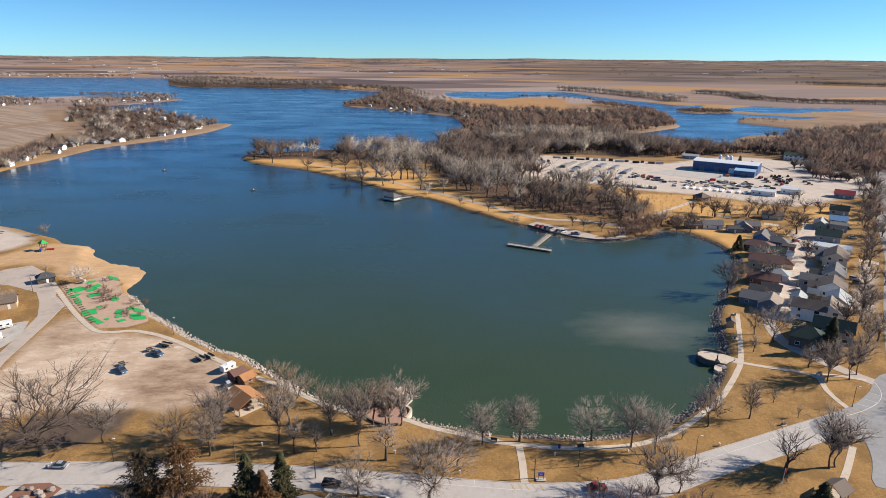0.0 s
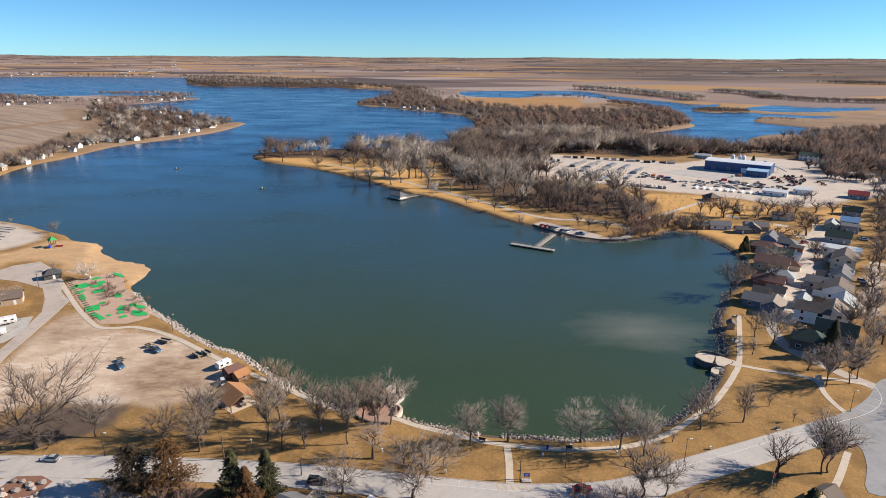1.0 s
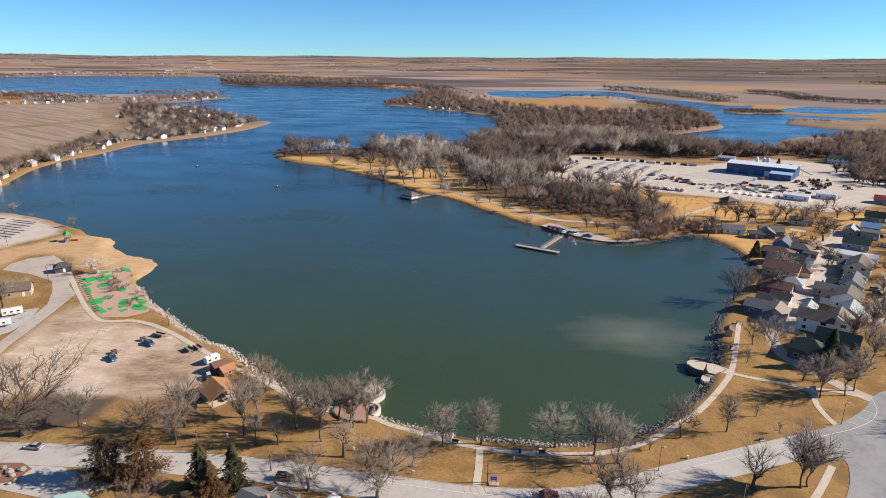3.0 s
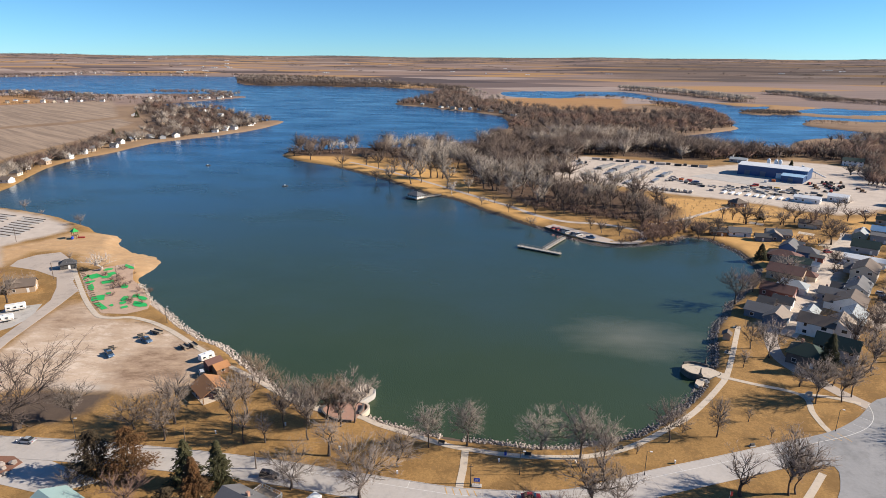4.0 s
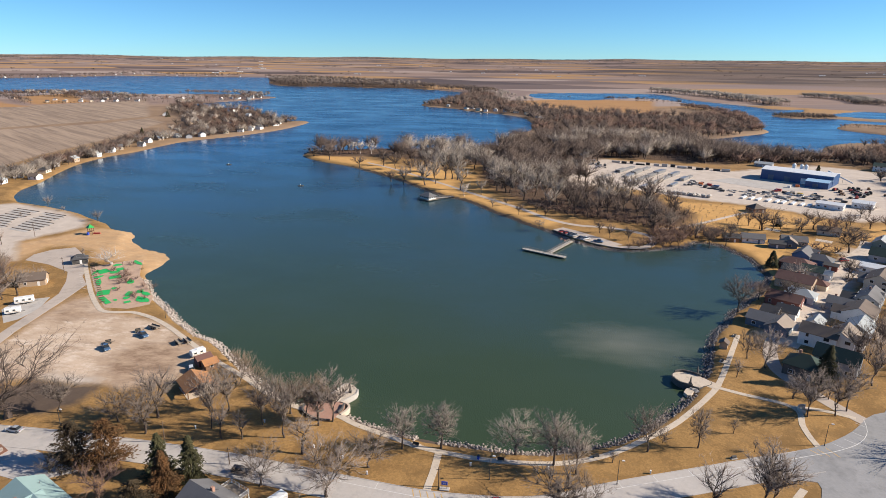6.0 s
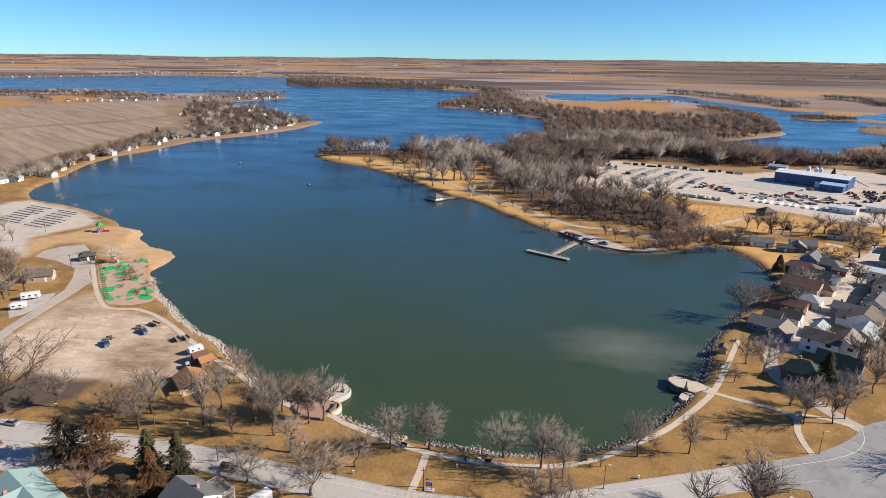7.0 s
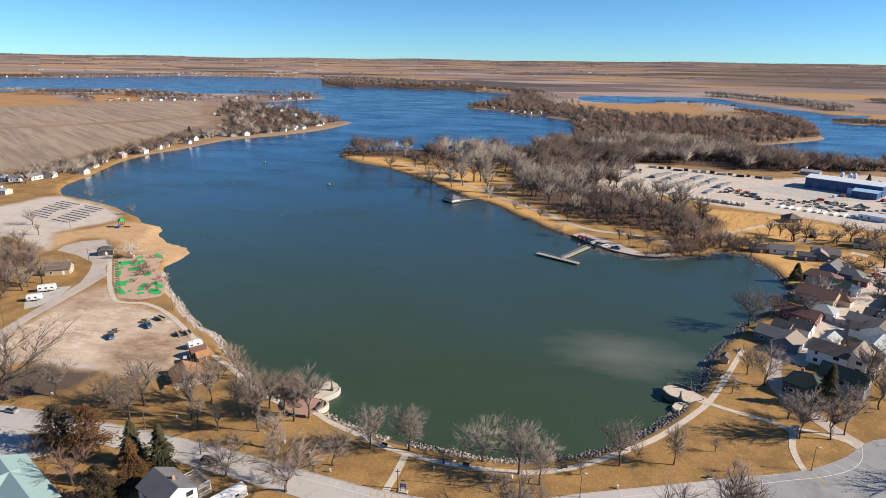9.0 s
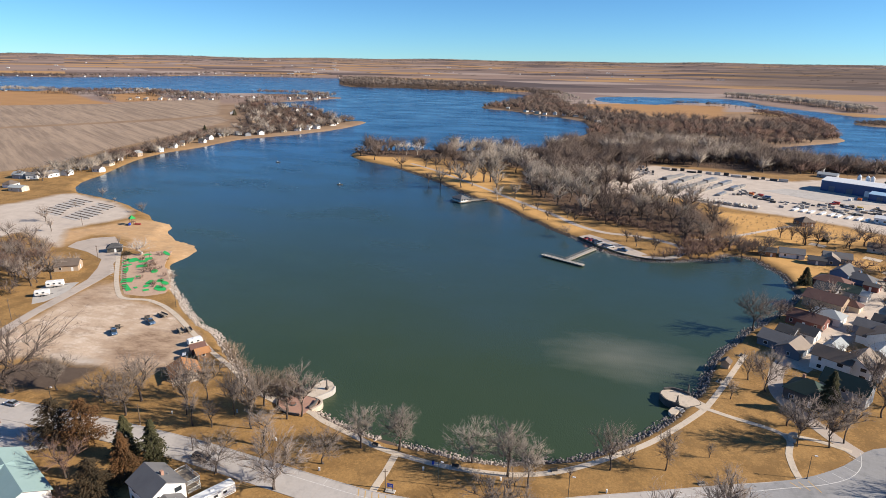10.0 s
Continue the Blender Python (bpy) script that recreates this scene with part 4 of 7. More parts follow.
near_tree("bushy", -47.7, 102.2, 4.7, 5.0, twigs="twig_red", label="low reddish shrub on a lawn")
TREES_COVE = [
    ("spreading", 128.8, 255.9, 17.3, 14.1), ("round-crowned", 141.4, 270.8, 9.3, 7.1), ("round-crowned", 213.3, 352.7, 16.6, 16.8), ("round-crowned", 193.0, 306.8, 12.2, 8.7),
    ("spreading", 151.9, 228.3, 11.5, 9.0), ("vase-shaped", 167.1, 223.1, 16.7, 9.8), ("spreading", 140.1, 350.1, 14.9, 9.4), ("spreading", 150.8, 356.2, 13.8, 12.5),
]
for kind, x, y, h, w in TREES_COVE:
    near_tree(kind, x, y, h, w, twigs="twig", label=f"bare {kind} tree with dark branches near lakeside houses")
TREES_YARDS = [(182, 394, 18.2, 20.0), (177, 404, 11.2, 9.8), (203, 394, 11.6, 9.8), (215, 402, 15.5, 13.4), (218, 389, 13.9, 11.1), (137, 367, 14.9, 8.4), (131, 370, 11.2, 7.7), (251, 410, 11.2, 10.6), (195, 400, 8.5, 9.0), (229, 372, 9.3, 8.8), (195, 347, 9.1, 16.5), (125, 383, 15.8, 9.8), (236, 408, 12.3, 11.7), (258, 404, 11.7, 12.3), (166, 297, 11.4, 10.7)]
for k, (x, y, h, w) in enumerate(TREES_YARDS):
    near_tree(("rounded", "fan-shaped")[k % 2], x, y, h, w, twigs=("twig", "twig_red", "twig_near")[k % 3], label="bare brown garden tree near low houses")
TREES_TOWN = [
    ("fan-shaped", 152.5, 159.5, 15), ("fan-shaped", 163.6, 165.6, 15), ("fan-shaped", 158.5, 139.2, 15), ("fan-shaped", 146.4, 133.1, 14), ("fan-shaped", 172.7, 179.8, 15), ("rounded", 136.4, 127.1, 12),
    ("fan-shaped", 152.9, 269.3, 15), ("fan-shaped", 181.5, 396.1, 14),
    ("fan-shaped", 187.6, 393.7, 13), ("rounded", 204.7, 394.1, 12.5), ("rounded", 277.8, 388.4, 15), ("rounded", 216.9, 292.7, 17.5),
    ("fan-shaped", 178.9, 235.7, 13), ("fan-shaped", 162.1, 206.2, 13.6), ("fan-shaped", 156.3, 215.7, 17), ("rounded", 251.9, 346.9, 15), ("rounded", 264.1, 367.4, 14), ("rounded", 191.1, 258.1, 13),
    ("fan-shaped", 302.8, 427, 14), ("rounded", 245.8, 334.6, 12), ("fan-shaped", 227, 401.3, 12), ("rounded", 242.2, 416.7, 12), ("fan-shaped", 171.5, 406.4, 11), ("fan-shaped", 159.3, 377.7, 10), ("rounded", 216.9, 416.7, 12), ("rounded", 257.4, 437.2, 11), ("fan-shaped", 267.6, 447.5, 10), ("rounded", 323.2, 457.8, 14),
    ("rounded", 231.6, 316.2, 14), ("fan-shaped", 287.5, 401.3, 14), ("fan-shaped", 206.2, 265.2, 13), ("rounded", 333.4, 478.4, 14),
]
for kind, x, y, h in TREES_TOWN:
    near_tree(kind, x, y, h, twigs="twig", label=f"bare {kind} street tree with brown branches among houses")
rng_t = random.Random(4)
for k in range(13):
    a = 4 + 27 * k
    for b in (31.5, 47.5):
        x, y = 138.7 + 0.565 * a + 0.825 * b, 235.3 + 0.825 * a - 0.565 * b
        near_tree(rng_t.choice(("rounded", "fan-shaped")), x + rng_t.uniform(-2, 2), y + rng_t.uniform(-4, 4), rng_t.uniform(10, 15), twigs="twig", label="bare brown street tree beside the side street")
for k in range(16):
    a, b = rng_t.uniform(0, 140), rng_t.choice((-9, -5, 5.5, 26))
    near_tree("bushy", 138.7 + 0.565 * a + 0.825 * b, 235.3 + 0.825 * a - 0.565 * b, rng_t.uniform(3, 6), twigs="twig", label="bare brown shrub between houses")
TREES_WEST = [
    ("rounded", -176.8, 219.0, 15), ("rounded", -177.3, 209.2, 14), ("fan-shaped", -190.6, 212.8, 14), ("rounded", -233.4, 259.3, 14), ("rounded", -269.2, 300.7, 12), ("rounded", -180.9, 235.8, 9), ("rounded", -202.2, 238.6, 12),
    ("fan-shaped", -212.9, 226.7, 14), ("sparse", -187.5, 272.5, 6.4), ("rounded", -230.3, 339.4, 8.5), ("rounded", -292.6, 371.0, 8), ("rounded", -270.5, 358.4, 4.5), ("sparse", -282.9, 337.0, 5), ("rounded", -183.3, 230.6, 10),
    ("fan-shaped", -207, 230.6, 14), ("rounded", -196.9, 216.3, 12), ("fan-shaped", -213.1, 246.9, 12), ("rounded", -223.2, 238.7, 12), ("rounded", -200.9, 206.2, 12), ("fan-shaped", -190.8, 198, 13), ("sparse", -246.5, 283.6, 10),
    ("rounded", -217, 218.4, 12), ("rounded", -184.8, 187.9, 12), ("fan-shaped", -241.3, 242.8, 13), ("rounded", -256.5, 265.2, 12),
]
for kind, x, y, h in TREES_WEST:
    near_tree(kind, x, y, h, label=f"bare {kind} brown tree on the west shore")
rng_w = random.Random(12)
for k in range(30):
    f = rng_w.random()
    x, y = -246 + 72 * f + rng_w.uniform(-16, 16), 262 - 62 * f + rng_w.uniform(-14, 14)
    if x < -176:
        near_tree(rng_w.choice(("rounded", "fan-shaped", "bushy")), x, y, rng_w.uniform(7, 12), twigs=rng_w.choice(("twig", "twig_red")), label="bare reddish brown tree crowding round a house")
near_tree("gnarled", -165.6, 262.3, 9.5, 15, twigs="bark_white", bark="bark_white", label="bleached dead white tree beside the putting course")
near_tree("spreading", 46, 372, 7, twigs="twig_pale", label="fallen-looking grey willow leaning at the waterline")
for x, y, h in ((-52, 176.5, 9), (-46, 171.5, 9.5), (-41, 167, 9.5), (-36, 163, 9), (-31, 160, 9), (-49, 173, 8), (-56, 180.5, 6), (-25, 157.8, 8)):
    near_tree("bushy", x, y - 1.5, h, wide=0.6, twigs="twig_tan", label="golden-brown bare shrub growing from the shore rocks")
for x, y, h in ((95, 338, 5), (101, 341, 6), (108, 343, 7), (114, 345, 6), (104, 346, 7), (119, 349, 7), (99, 346, 5), (124, 351, 6), (112, 351, 8), (118, 357, 8), (126, 360, 8), (110, 362, 8)):
    near_tree("bushy", x, y, h, wide=0.9, twigs="twig_red", label="reddish brown thicket bush at the cove")
for x, y, h in ((36, 115, 10), (42, 113.5, 11), (30, 112, 9), (47.5, 116, 9.5), (24, 110, 8), (55, 114, 9), (60, 116, 8)):
    near_tree("rounded", x, y, h, wide=0.9, twigs="twig_red", label="reddish bare ornamental tree beside the road")
for x, y, h, w in ((-19.2, 150.2, 15, 9.5), (-15.6, 149.6, 13.5, 8), (-24.6, 151.6, 12, 8)):
    near_tree("round-crowned", x, y, h, w, twigs="twig_tan", label="bare golden-brown tree beside the brick plaza")


def conifer(seed, height, base_r, loose):
    """A conifer: a trunk, and tiers of boughs that are tufts of many small sprays."""
    rng = np.random.default_rng(seed)
    trunk = tubes([(np.array([(0, 0, -0.2), (0, 0, height * 0.5), (0, 0, height * 0.97)]), 0.05 + height * 0.014)], 6, 0.15)
    vs, ts = [], []
    n = int(3000 * (height / 10))
    for k in range(n):
        f = rng.random() ** 1.25
        z = height * (0.06 + 0.93 * f)
        lobe = 1 + loose * math.sin(7 * f * 6.28 + 3 * math.sin(seed)) * 0.35
        a = rng.random() * 6.283
        lobe *= 1 + loose * 0.45 * math.sin(a * 3 + f * 11 + seed) + loose * 0.25 * math.sin(a * 7 - f * 23)
        rad = base_r * (1 - f) ** (0.8 - 0.38 * (loose > 0.9)) * lobe * (0.35 + 0.65 * rng.random() ** 0.5) + 0.08
        c = np.array((math.cos(a) * rad, math.sin(a) * rad, z - rad * 0.18))
        out = np.array((math.cos(a), math.sin(a), rng.normal(-0.1, 0.35)))
        out /= np.linalg.norm(out)
        side = np.cross(out, (0, 0, 1.0))
        ln, w = 0.28 + 0.38 * rng.random(), 0.075 + 0.11 * rng.random()
        q = len(vs)
        lift = np.array((0, 0, 0.10 + 0.12 * rng.random()))
        vs += [c - out * ln * 0.5, c + side * w + lift * 0.3, c - side * w + lift * 0.3, c + out * ln, c + lift * 1.4]
        ts += [(q, q + 1, q + 4), (q, q + 4, q + 2), (q + 1, q + 3, q + 4), (q + 2, q + 4, q + 3)]
    return trunk, (np.array(vs), np.array(ts))


for seed, x, y, h, r, loose, m, words in (
        (1, -69.4, 120.8, 12.2, 4.1, 1.0, "needle_dark", "dark ragged juniper with rust-tinted sprays beside the road"),
        (2, -61.3, 122.4, 12.6, 4.6, 1.0, "needle_rust", "rust-brown juniper beside the road"),
        (3, -45.0, 119.8, 12.3, 3.0, 0.9, "needle", "dark green spruce beside the road"),
        (4, -39.0, 112.4, 13.3, 3.3, 0.9, "needle_rust", "rusty orange half-dead spruce on a lawn"),
        (5, -36.8, 119.9, 12.5, 2.9, 0.9, "needle", "dark green spruce beside the road"),
        (6, -41.6, 105.2, 10.4, 3.4, 1.0, "needle_dark", "dark brown-green juniper on a lawn"),
        (7, 137.8, 196.4, 14.0, 3.6, 0.6, "needle", "tall dark green pine beside a house"),
        (8, 87, 115.5, 8.5, 3.0, 0.5, "needle", "dense blue-green spruce beside a gazebo"),
        (9, 163.1, 320, 8.5, 3.2, 0.3, "needle", "dense conical spruce beside the cove"),
        (10, 300, 612, 9, 2.6, 0.4, "needle", "small dark conifer in the yard"),
        (11, 410.7, 654.5, 13, 3.5, 0.4, "needle", "dark conifer beside a farmhouse"),
        (12, -195.9, 203.1, 10, 5, 1.0, "needle_dark", "spreading dark brown juniper near a trailer"),
        (13, -183.8, 194, 9, 4.5, 1.0, "needle_dark", "spreading dark brown juniper near a trailer"),
        (15, -452, 712, 15, 4.2, 0.3, "needle", "tall dark evergreen beside a shore cottage"),
        (16, -600, 1000, 11, 4.5, 0.4, "needle", "dark evergreen at the edge of a field"),
        (14, 195.7, 406.4, 5, 2.0, 0.3, "needle", "small dark conifer beside a house")):
    ob = tree_thing("conifer_tree", conifer(seed, h, r, loose), M["bark"], M[m], words, "conifer")
    ob.matrix_world = pose(x, y, LAND, 0, 0, seed * 40)

# woods
def domed(seed, limbs, sprays, wide, thick, low=0.28):
    """A woodland tree 10 m high: stem and limbs, and a rounded crown of many fine sprays."""
    rng = np.random.default_rng(seed)
    runs = [(np.array([(0, 0, -0.2), (0.1, 0, 2.2), (rng.normal(0, 0.3), rng.normal(0, 0.3), 5.0)]), 0.24, 0)]
    lobes = []
    for k in range(limbs):
        a = k * 2.4 + rng.random()
        z0 = 2.0 + 3.0 * k / limbs
        out = wide * rng.uniform(0.45, 0.75)
        end = np.array((math.cos(a) * out, math.sin(a) * out, rng.uniform(6.0, 8.6) if k % 3 else rng.uniform(4.6, 6.4)))
        mid = np.array((math.cos(a) * out * 0.55, math.sin(a) * out * 0.55, z0 + (end[2] - z0) * 0.45))
        runs.append((np.array([(0, 0, z0), mid, end]), 0.12, 1))
        lobes.append((end, rng.uniform(1.5, 2.3)))
    lobes.append((np.array((0, 0, 8.0)), 2.0))
    vs, ts = [], []
    for k in range(sprays):
        d = rng.normal(0, 1, 3)
        d /= np.linalg.norm(d)
        f = rng.random() ** 0.42
        c, r = lobes[rng.integers(len(lobes))]
        a0 = np.array((d[0] * wide * f, d[1] * wide * f, 5.7 + d[2] * 3.4 * f)) * 0.62 + (c + d * r * 0.6) * 0.38
        way = d * np.array((1, 1, 0.6)) + np.array((0, 0, 0.5)) + rng.normal(0, 0.35, 3)
        way /= np.linalg.norm(way)
        b0 = a0 + way * rng.uniform(0.8, 1.7)
        s1 = np.cross(way, (0.3, 0.5, 0.8))
        s1 /= np.linalg.norm(s1)
        s2 = np.cross(way, s1)
        q = len(vs)
        vs += [a0 + s1 * thick, a0 - s1 * thick * 0.5 + s2 * thick * 0.87, a0 - s1 * thick * 0.5 - s2 * thick * 0.87, b0]
        ts += [(q, q + 1, q + 3), (q + 1, q + 2, q + 3), (q + 2, q, q + 3)]
    return fit_height([tubes(runs, 3, 0.3), (np.array(vs), np.array(ts))], 10.0)


MID = [bare_tree(500 + k, width=0.72 + 0.1 * (k % 3), low=0.2 + 0.08 * (k % 2), fork=0.22, tips=170, split=(6, 4), sprays=2, twig=0.058, vase=0.5, stem=0.22, sides=3, shell=0.45) for k in range(6)]
FAR = [bare_tree(600 + k, width=0.82 + 0.12 * (k % 3), low=0.16, fork=0.14, tips=54, split=(5,), sprays=1, twig=0.12, vase=0.35, stem=0.22, sides=3, shell=0.5) for k in range(6)]
LOW = [domed(700 + k, 0, 26, 4.6 + 0.4 * (k % 3), 0.46) for k in range(5)]
BACK = [bare_tree(560 + k, width=0.74 + 0.1 * (k % 3), low=0.2, fork=0.2, tips=90, split=(5,), sprays=2, twig=0.075, vase=0.45, stem=0.22, sides=3, shell=0.45) for k in range(5)]
TINY = [domed(650 + k, 0, 7, 6.5, 1.4) for k in range(4)]


def scatter(line, gap, seed, wet_too=False):
    """Uneven places inside a closed line, about gap apart."""
    rng = np.random.default_rng(seed)
    line = np.array(line, float)
    lo, hi = line.min(0), line.max(0)
    gx, gy = np.meshgrid(np.arange(lo[0], hi[0], gap), np.arange(lo[1], hi[1], gap))
    gx, gy = gx.ravel() + rng.uniform(-0.55, 0.55, gx.size) * gap, gy.ravel() + rng.uniform(-0.55, 0.55, gx.size) * gap
    keep = inside(gx, gy, line)
    gx, gy = gx[keep], gy[keep]
    wet = np.maximum(np.maximum(signed(gx, gy, lake), signed(gx, gy, slough)), signed(gx, gy, pond))
    if gap > 7:
        wet[[noise.noise((a / 38, b / 38, 0.5)) < -0.33 for a, b in zip(gx, gy)]] = 1.0
    return np.stack([gx, gy], 1)[(wet < -3.5) | wet_too]


def beside(line, width, count, seed):
    """Uneven places along an open line, within a width of it."""
    rng = np.random.default_rng(seed)
    c = curve_through(line, 5.0)
    p = c[rng.integers(0, len(c), count)] + rng.uniform(-0.5, 0.5, (count, 2)) * width
    wet = np.maximum(np.maximum(signed(p[:, 0], p[:, 1], lake), signed(p[:, 0], p[:, 1], slough)), signed(p[:, 0], p[:, 1], pond))
    return p[wet < -3.0]


def thicket(name, places, heights, kinds, bark, twigs, label, seed, zs=None):
    """Many trees as one thing, too many to count; twigs is one material or several that mingle."""
    rng = np.random.default_rng(seed)
    twigs = twigs if isinstance(twigs, list) else [twigs]
    mats = [bark, *twigs]
    sets = [([], [], [0]) for _ in mats]
    for k, (x, y) in enumerate(places):
        h = rng.uniform(*heights) / 10
        w = h * rng.uniform(0.85, 1.2)
        a = rng.random() * 6.283
        kind = kinds[rng.integers(len(kinds))]
        z0 = (plain_height(x, y) if y > 2600 else LAND) if zs is None else zs[k]
        drift = 0.5 + 0.9 * noise.noise((x / 70, y / 70, seed)) + rng.uniform(-0.25, 0.25)
        hue = 1 + min(max(int(drift * len(twigs)), 0), len(twigs) - 1)
        for j, slot in ((0, 0), (1, hue)):
            v, t = kind[j]
            c, s_ = math.cos(a) * w, math.sin(a) * w
            verts, tris, off = sets[slot]
            verts.append(np.stack([v[:, 0] * c - v[:, 1] * s_ + x, v[:, 0] * s_ + v[:, 1] * c + y, v[:, 2] * h + z0], 1))
            tris.append(t + off[0])
            off[0] += len(v)
    ob = tagged(new(name), label, "woods", "", "stuff")
    for (verts, tris, off), m, key in zip(sets, mats, ["trunks"] + ["crowns"] * len(twigs)):
        if off[0]:
            p = new(key, array_mesh(key, np.concatenate(verts), np.concatenate(tris), m))
            p.parent = ob
    return ob


MINGLED = [M["twig_red"], M["twig"], M["twig_pale"]]
BRUSH = [(112, 378), (140, 390), (158, 380), (146, 365), (133, 356), (116, 350), (103, 342), (110, 355), (114, 364)]
BRUSH_EDGE = [(34, 440), (56, 412), (92, 397), (112, 386), (136, 389), (118, 402), (92, 412), (50, 434)]
# the woods on the point: tall cottonwoods along the mown front, others behind them
TREES_TIP = [
    (-193, 623, 14, 21, 1), (-169, 604, 18, 16, 1), (-159, 649, 16, 11, 2), (-150, 651, 16, 10, 2), (-138, 653, 17, 14, 2), (-125, 563, 14, 15, 1), (-80, 504, 11, 11, 1), (-66, 492, 18, 12, 0),
    (-48, 492, 23, 19, 0), (-41, 500, 24, 12, 0), (-36, 522, 29, 24, 0), (-30, 523, 29, 20, 0), (-25, 520, 25, 15, 0), (-17, 480, 22, 13, 0), (-11, 456, 12, 8, 2), (-16, 577, 20, 14, 0),
    (-9, 595, 24, 16, 0), (1, 464, 14, 8, 0),
]
TREES_FRONT = [
    (13, 425, 8, 5, 0), (22, 431, 7, 5, 1), (32, 406, 9, 6, 1), (44, 416, 8, 6, 1), (50, 405, 7, 5, 1), (77, 403, 16, 10, 1), (114, 377, 19, 15, 1), (69, 407, 22, 10, 1),
    (82, 369, 9, 7, 1), (87, 360, 10, 6, 1), (97, 356, 10, 7, 1), (103, 428, 18, 12, 1), (92, 423, 19, 10, 1), (58, 439, 24, 13, 0), (42, 466, 26, 15, 0), (24, 496, 27, 18, 0),
    (110, 412, 18, 11, 1), (66, 428, 20, 11, 1),
]
TREES_INNER = [
    (76, 418, 19, 10, 1), (84, 410, 18, 10, 1), (96, 406, 17, 10, 1), (118, 402, 16, 11, 1), (126, 392, 15, 11, 1), (50, 452, 24, 13, 0), (34, 478, 25, 15, 0), (12, 508, 25, 15, 0),
    (2, 530, 24, 16, 0), (-58, 530, 20, 15, 1), (-72, 545, 18, 15, 1), (-90, 562, 18, 14, 1), (-106, 580, 19, 15, 1), (-52, 556, 24, 17, 0), (-64, 580, 22, 16, 0), (-82, 600, 21, 17, 1),
    (-98, 622, 19, 14, 1),
]
fill = scatter(SOILS["woods point"], 12.5, 5)
taken = np.array([r[:2] for r in TREES_TIP + TREES_FRONT + TREES_INNER], float)
gaps = np.sqrt(((fill[:, None] - taken[None]) ** 2).sum(2)).min(1)
fill = fill[(gaps > 8.5) & ~inside(fill[:, 0], fill[:, 1], MOWN)]
fill = fill[np.argsort(fill[:, 1])]
rng_p = random.Random(31)
point = TREES_TIP + TREES_FRONT + TREES_INNER
for x, y in fill:
    pale = y > 420 and rng_p.random() < (0.75 if x < 60 else 0.4)
    h = rng_p.uniform(17, 24) if y > 430 else rng_p.uniform(13, 19)
    point.append((x, y, h, h * rng_p.uniform(0.55, 0.85), 0 if pale else 1))
kinds_mid = {}
SINGLE = 96
for k, (x, y, h, w, look_) in enumerate(point[:SINGLE]):
    key = (k % 6, look_)
    wk = 10 * (0.72 + 0.1 * (k % 3))
    m = place(x, y, LAND - 0.1, rng_p.random() * 360, w / wk, h / 10)
    if key not in kinds_mid:
        kinds_mid[key] = tree_thing("tree", MID[key[0]], M["bark_white" if look_ == 2 else "bark"], M[("twig_pale", "twig", "bark_white")[look_]], ("bare pale grey cottonwood on the wooded point", "bare brown tree on the wooded point", "bare tree with bleached white bark on the point")[look_], "tree", "trees on the wooded point")
        kinds_mid[key].matrix_world = m
    else:
        repeat(kinds_mid[key], m)
brush = np.concatenate([scatter(BRUSH, 3.2, 8), scatter(BRUSH_EDGE, 5.0, 9)])
under = scatter(SOILS["woods point"], 7.0, 15)
under = under[~inside(under[:, 0], under[:, 1], MOWN) & (under[:, 1] > 385)]
thicket("brush", under, (2.5, 5.5), LOW, M["bark"], [M["twig_red"], M["twig"]], "tangled dark undergrowth below the woods on the point", 33)
scrub = scatter(SOILS["lawn track"], 6.0, 17)
thicket("brush", scrub, (0.8, 2.4), LOW, M["bark"], [M["twig_red"], M["hay"]], "low rusty scrub on the rough grass before the yard", 34)
thicket("brush", brush, (3, 7), FAR, M["bark"], M["twig_red"], "tangled reddish brown brush beside the cove", 21)
thicket("woods", [r[:2] for r in point[SINGLE:]], (16, 23), BACK, M["bark"], [M["twig"], M["twig"], M["twig_pale"]], "dense bare grey woodland on the point", 1)
for key, gap, hh, kk, tw, words in (
        ("woods east", 12.5, (13, 20), FAR, [M["twig"], M["twig_red"], M["twig"]], "dense bare woodland behind the gravel yard"),
        ("woods cottages", 17, (12, 18), FAR, [M["twig_red"], M["twig"], M["twig"]], "bare brown woodland behind lake cottages"),
        ("woods marsh", 11, (15, 21), FAR, [M["twig"], M["twig"], M["twig_near"]], "tall bare trees along the marsh"),
        ("woods cape", 22, (15, 22), LOW, [M["twig"], M["twig_near"]], "deep bare woodland on the far cape"),
        ("woods spit", 19, (11, 17), FAR, MINGLED, "bare reddish and grey trees round the spit houses")):
    thicket("woods", scatter(SOILS[key], gap, len(words)), hh, kk, M["bark"], tw, words, len(words))
thicket("woods", scatter([(224, 900), (300, 905), (380, 983), (402, 1060), (434, 1275), (340, 1275), (278, 1110), (176, 1091)], 11, 4), (9, 14), FAR, M["bark"], [M["twig_red"], M["twig"]], "reddish bare trees on the marsh side of the woods", 4)
thicket("hedge", curve_through([(-1030, 1216), (-965, 1250), (-898, 1286)], 6.5), (4, 6.5), LOW, M["bark"], M["needle_dark"], "row of small dark evergreens along a field", 9)

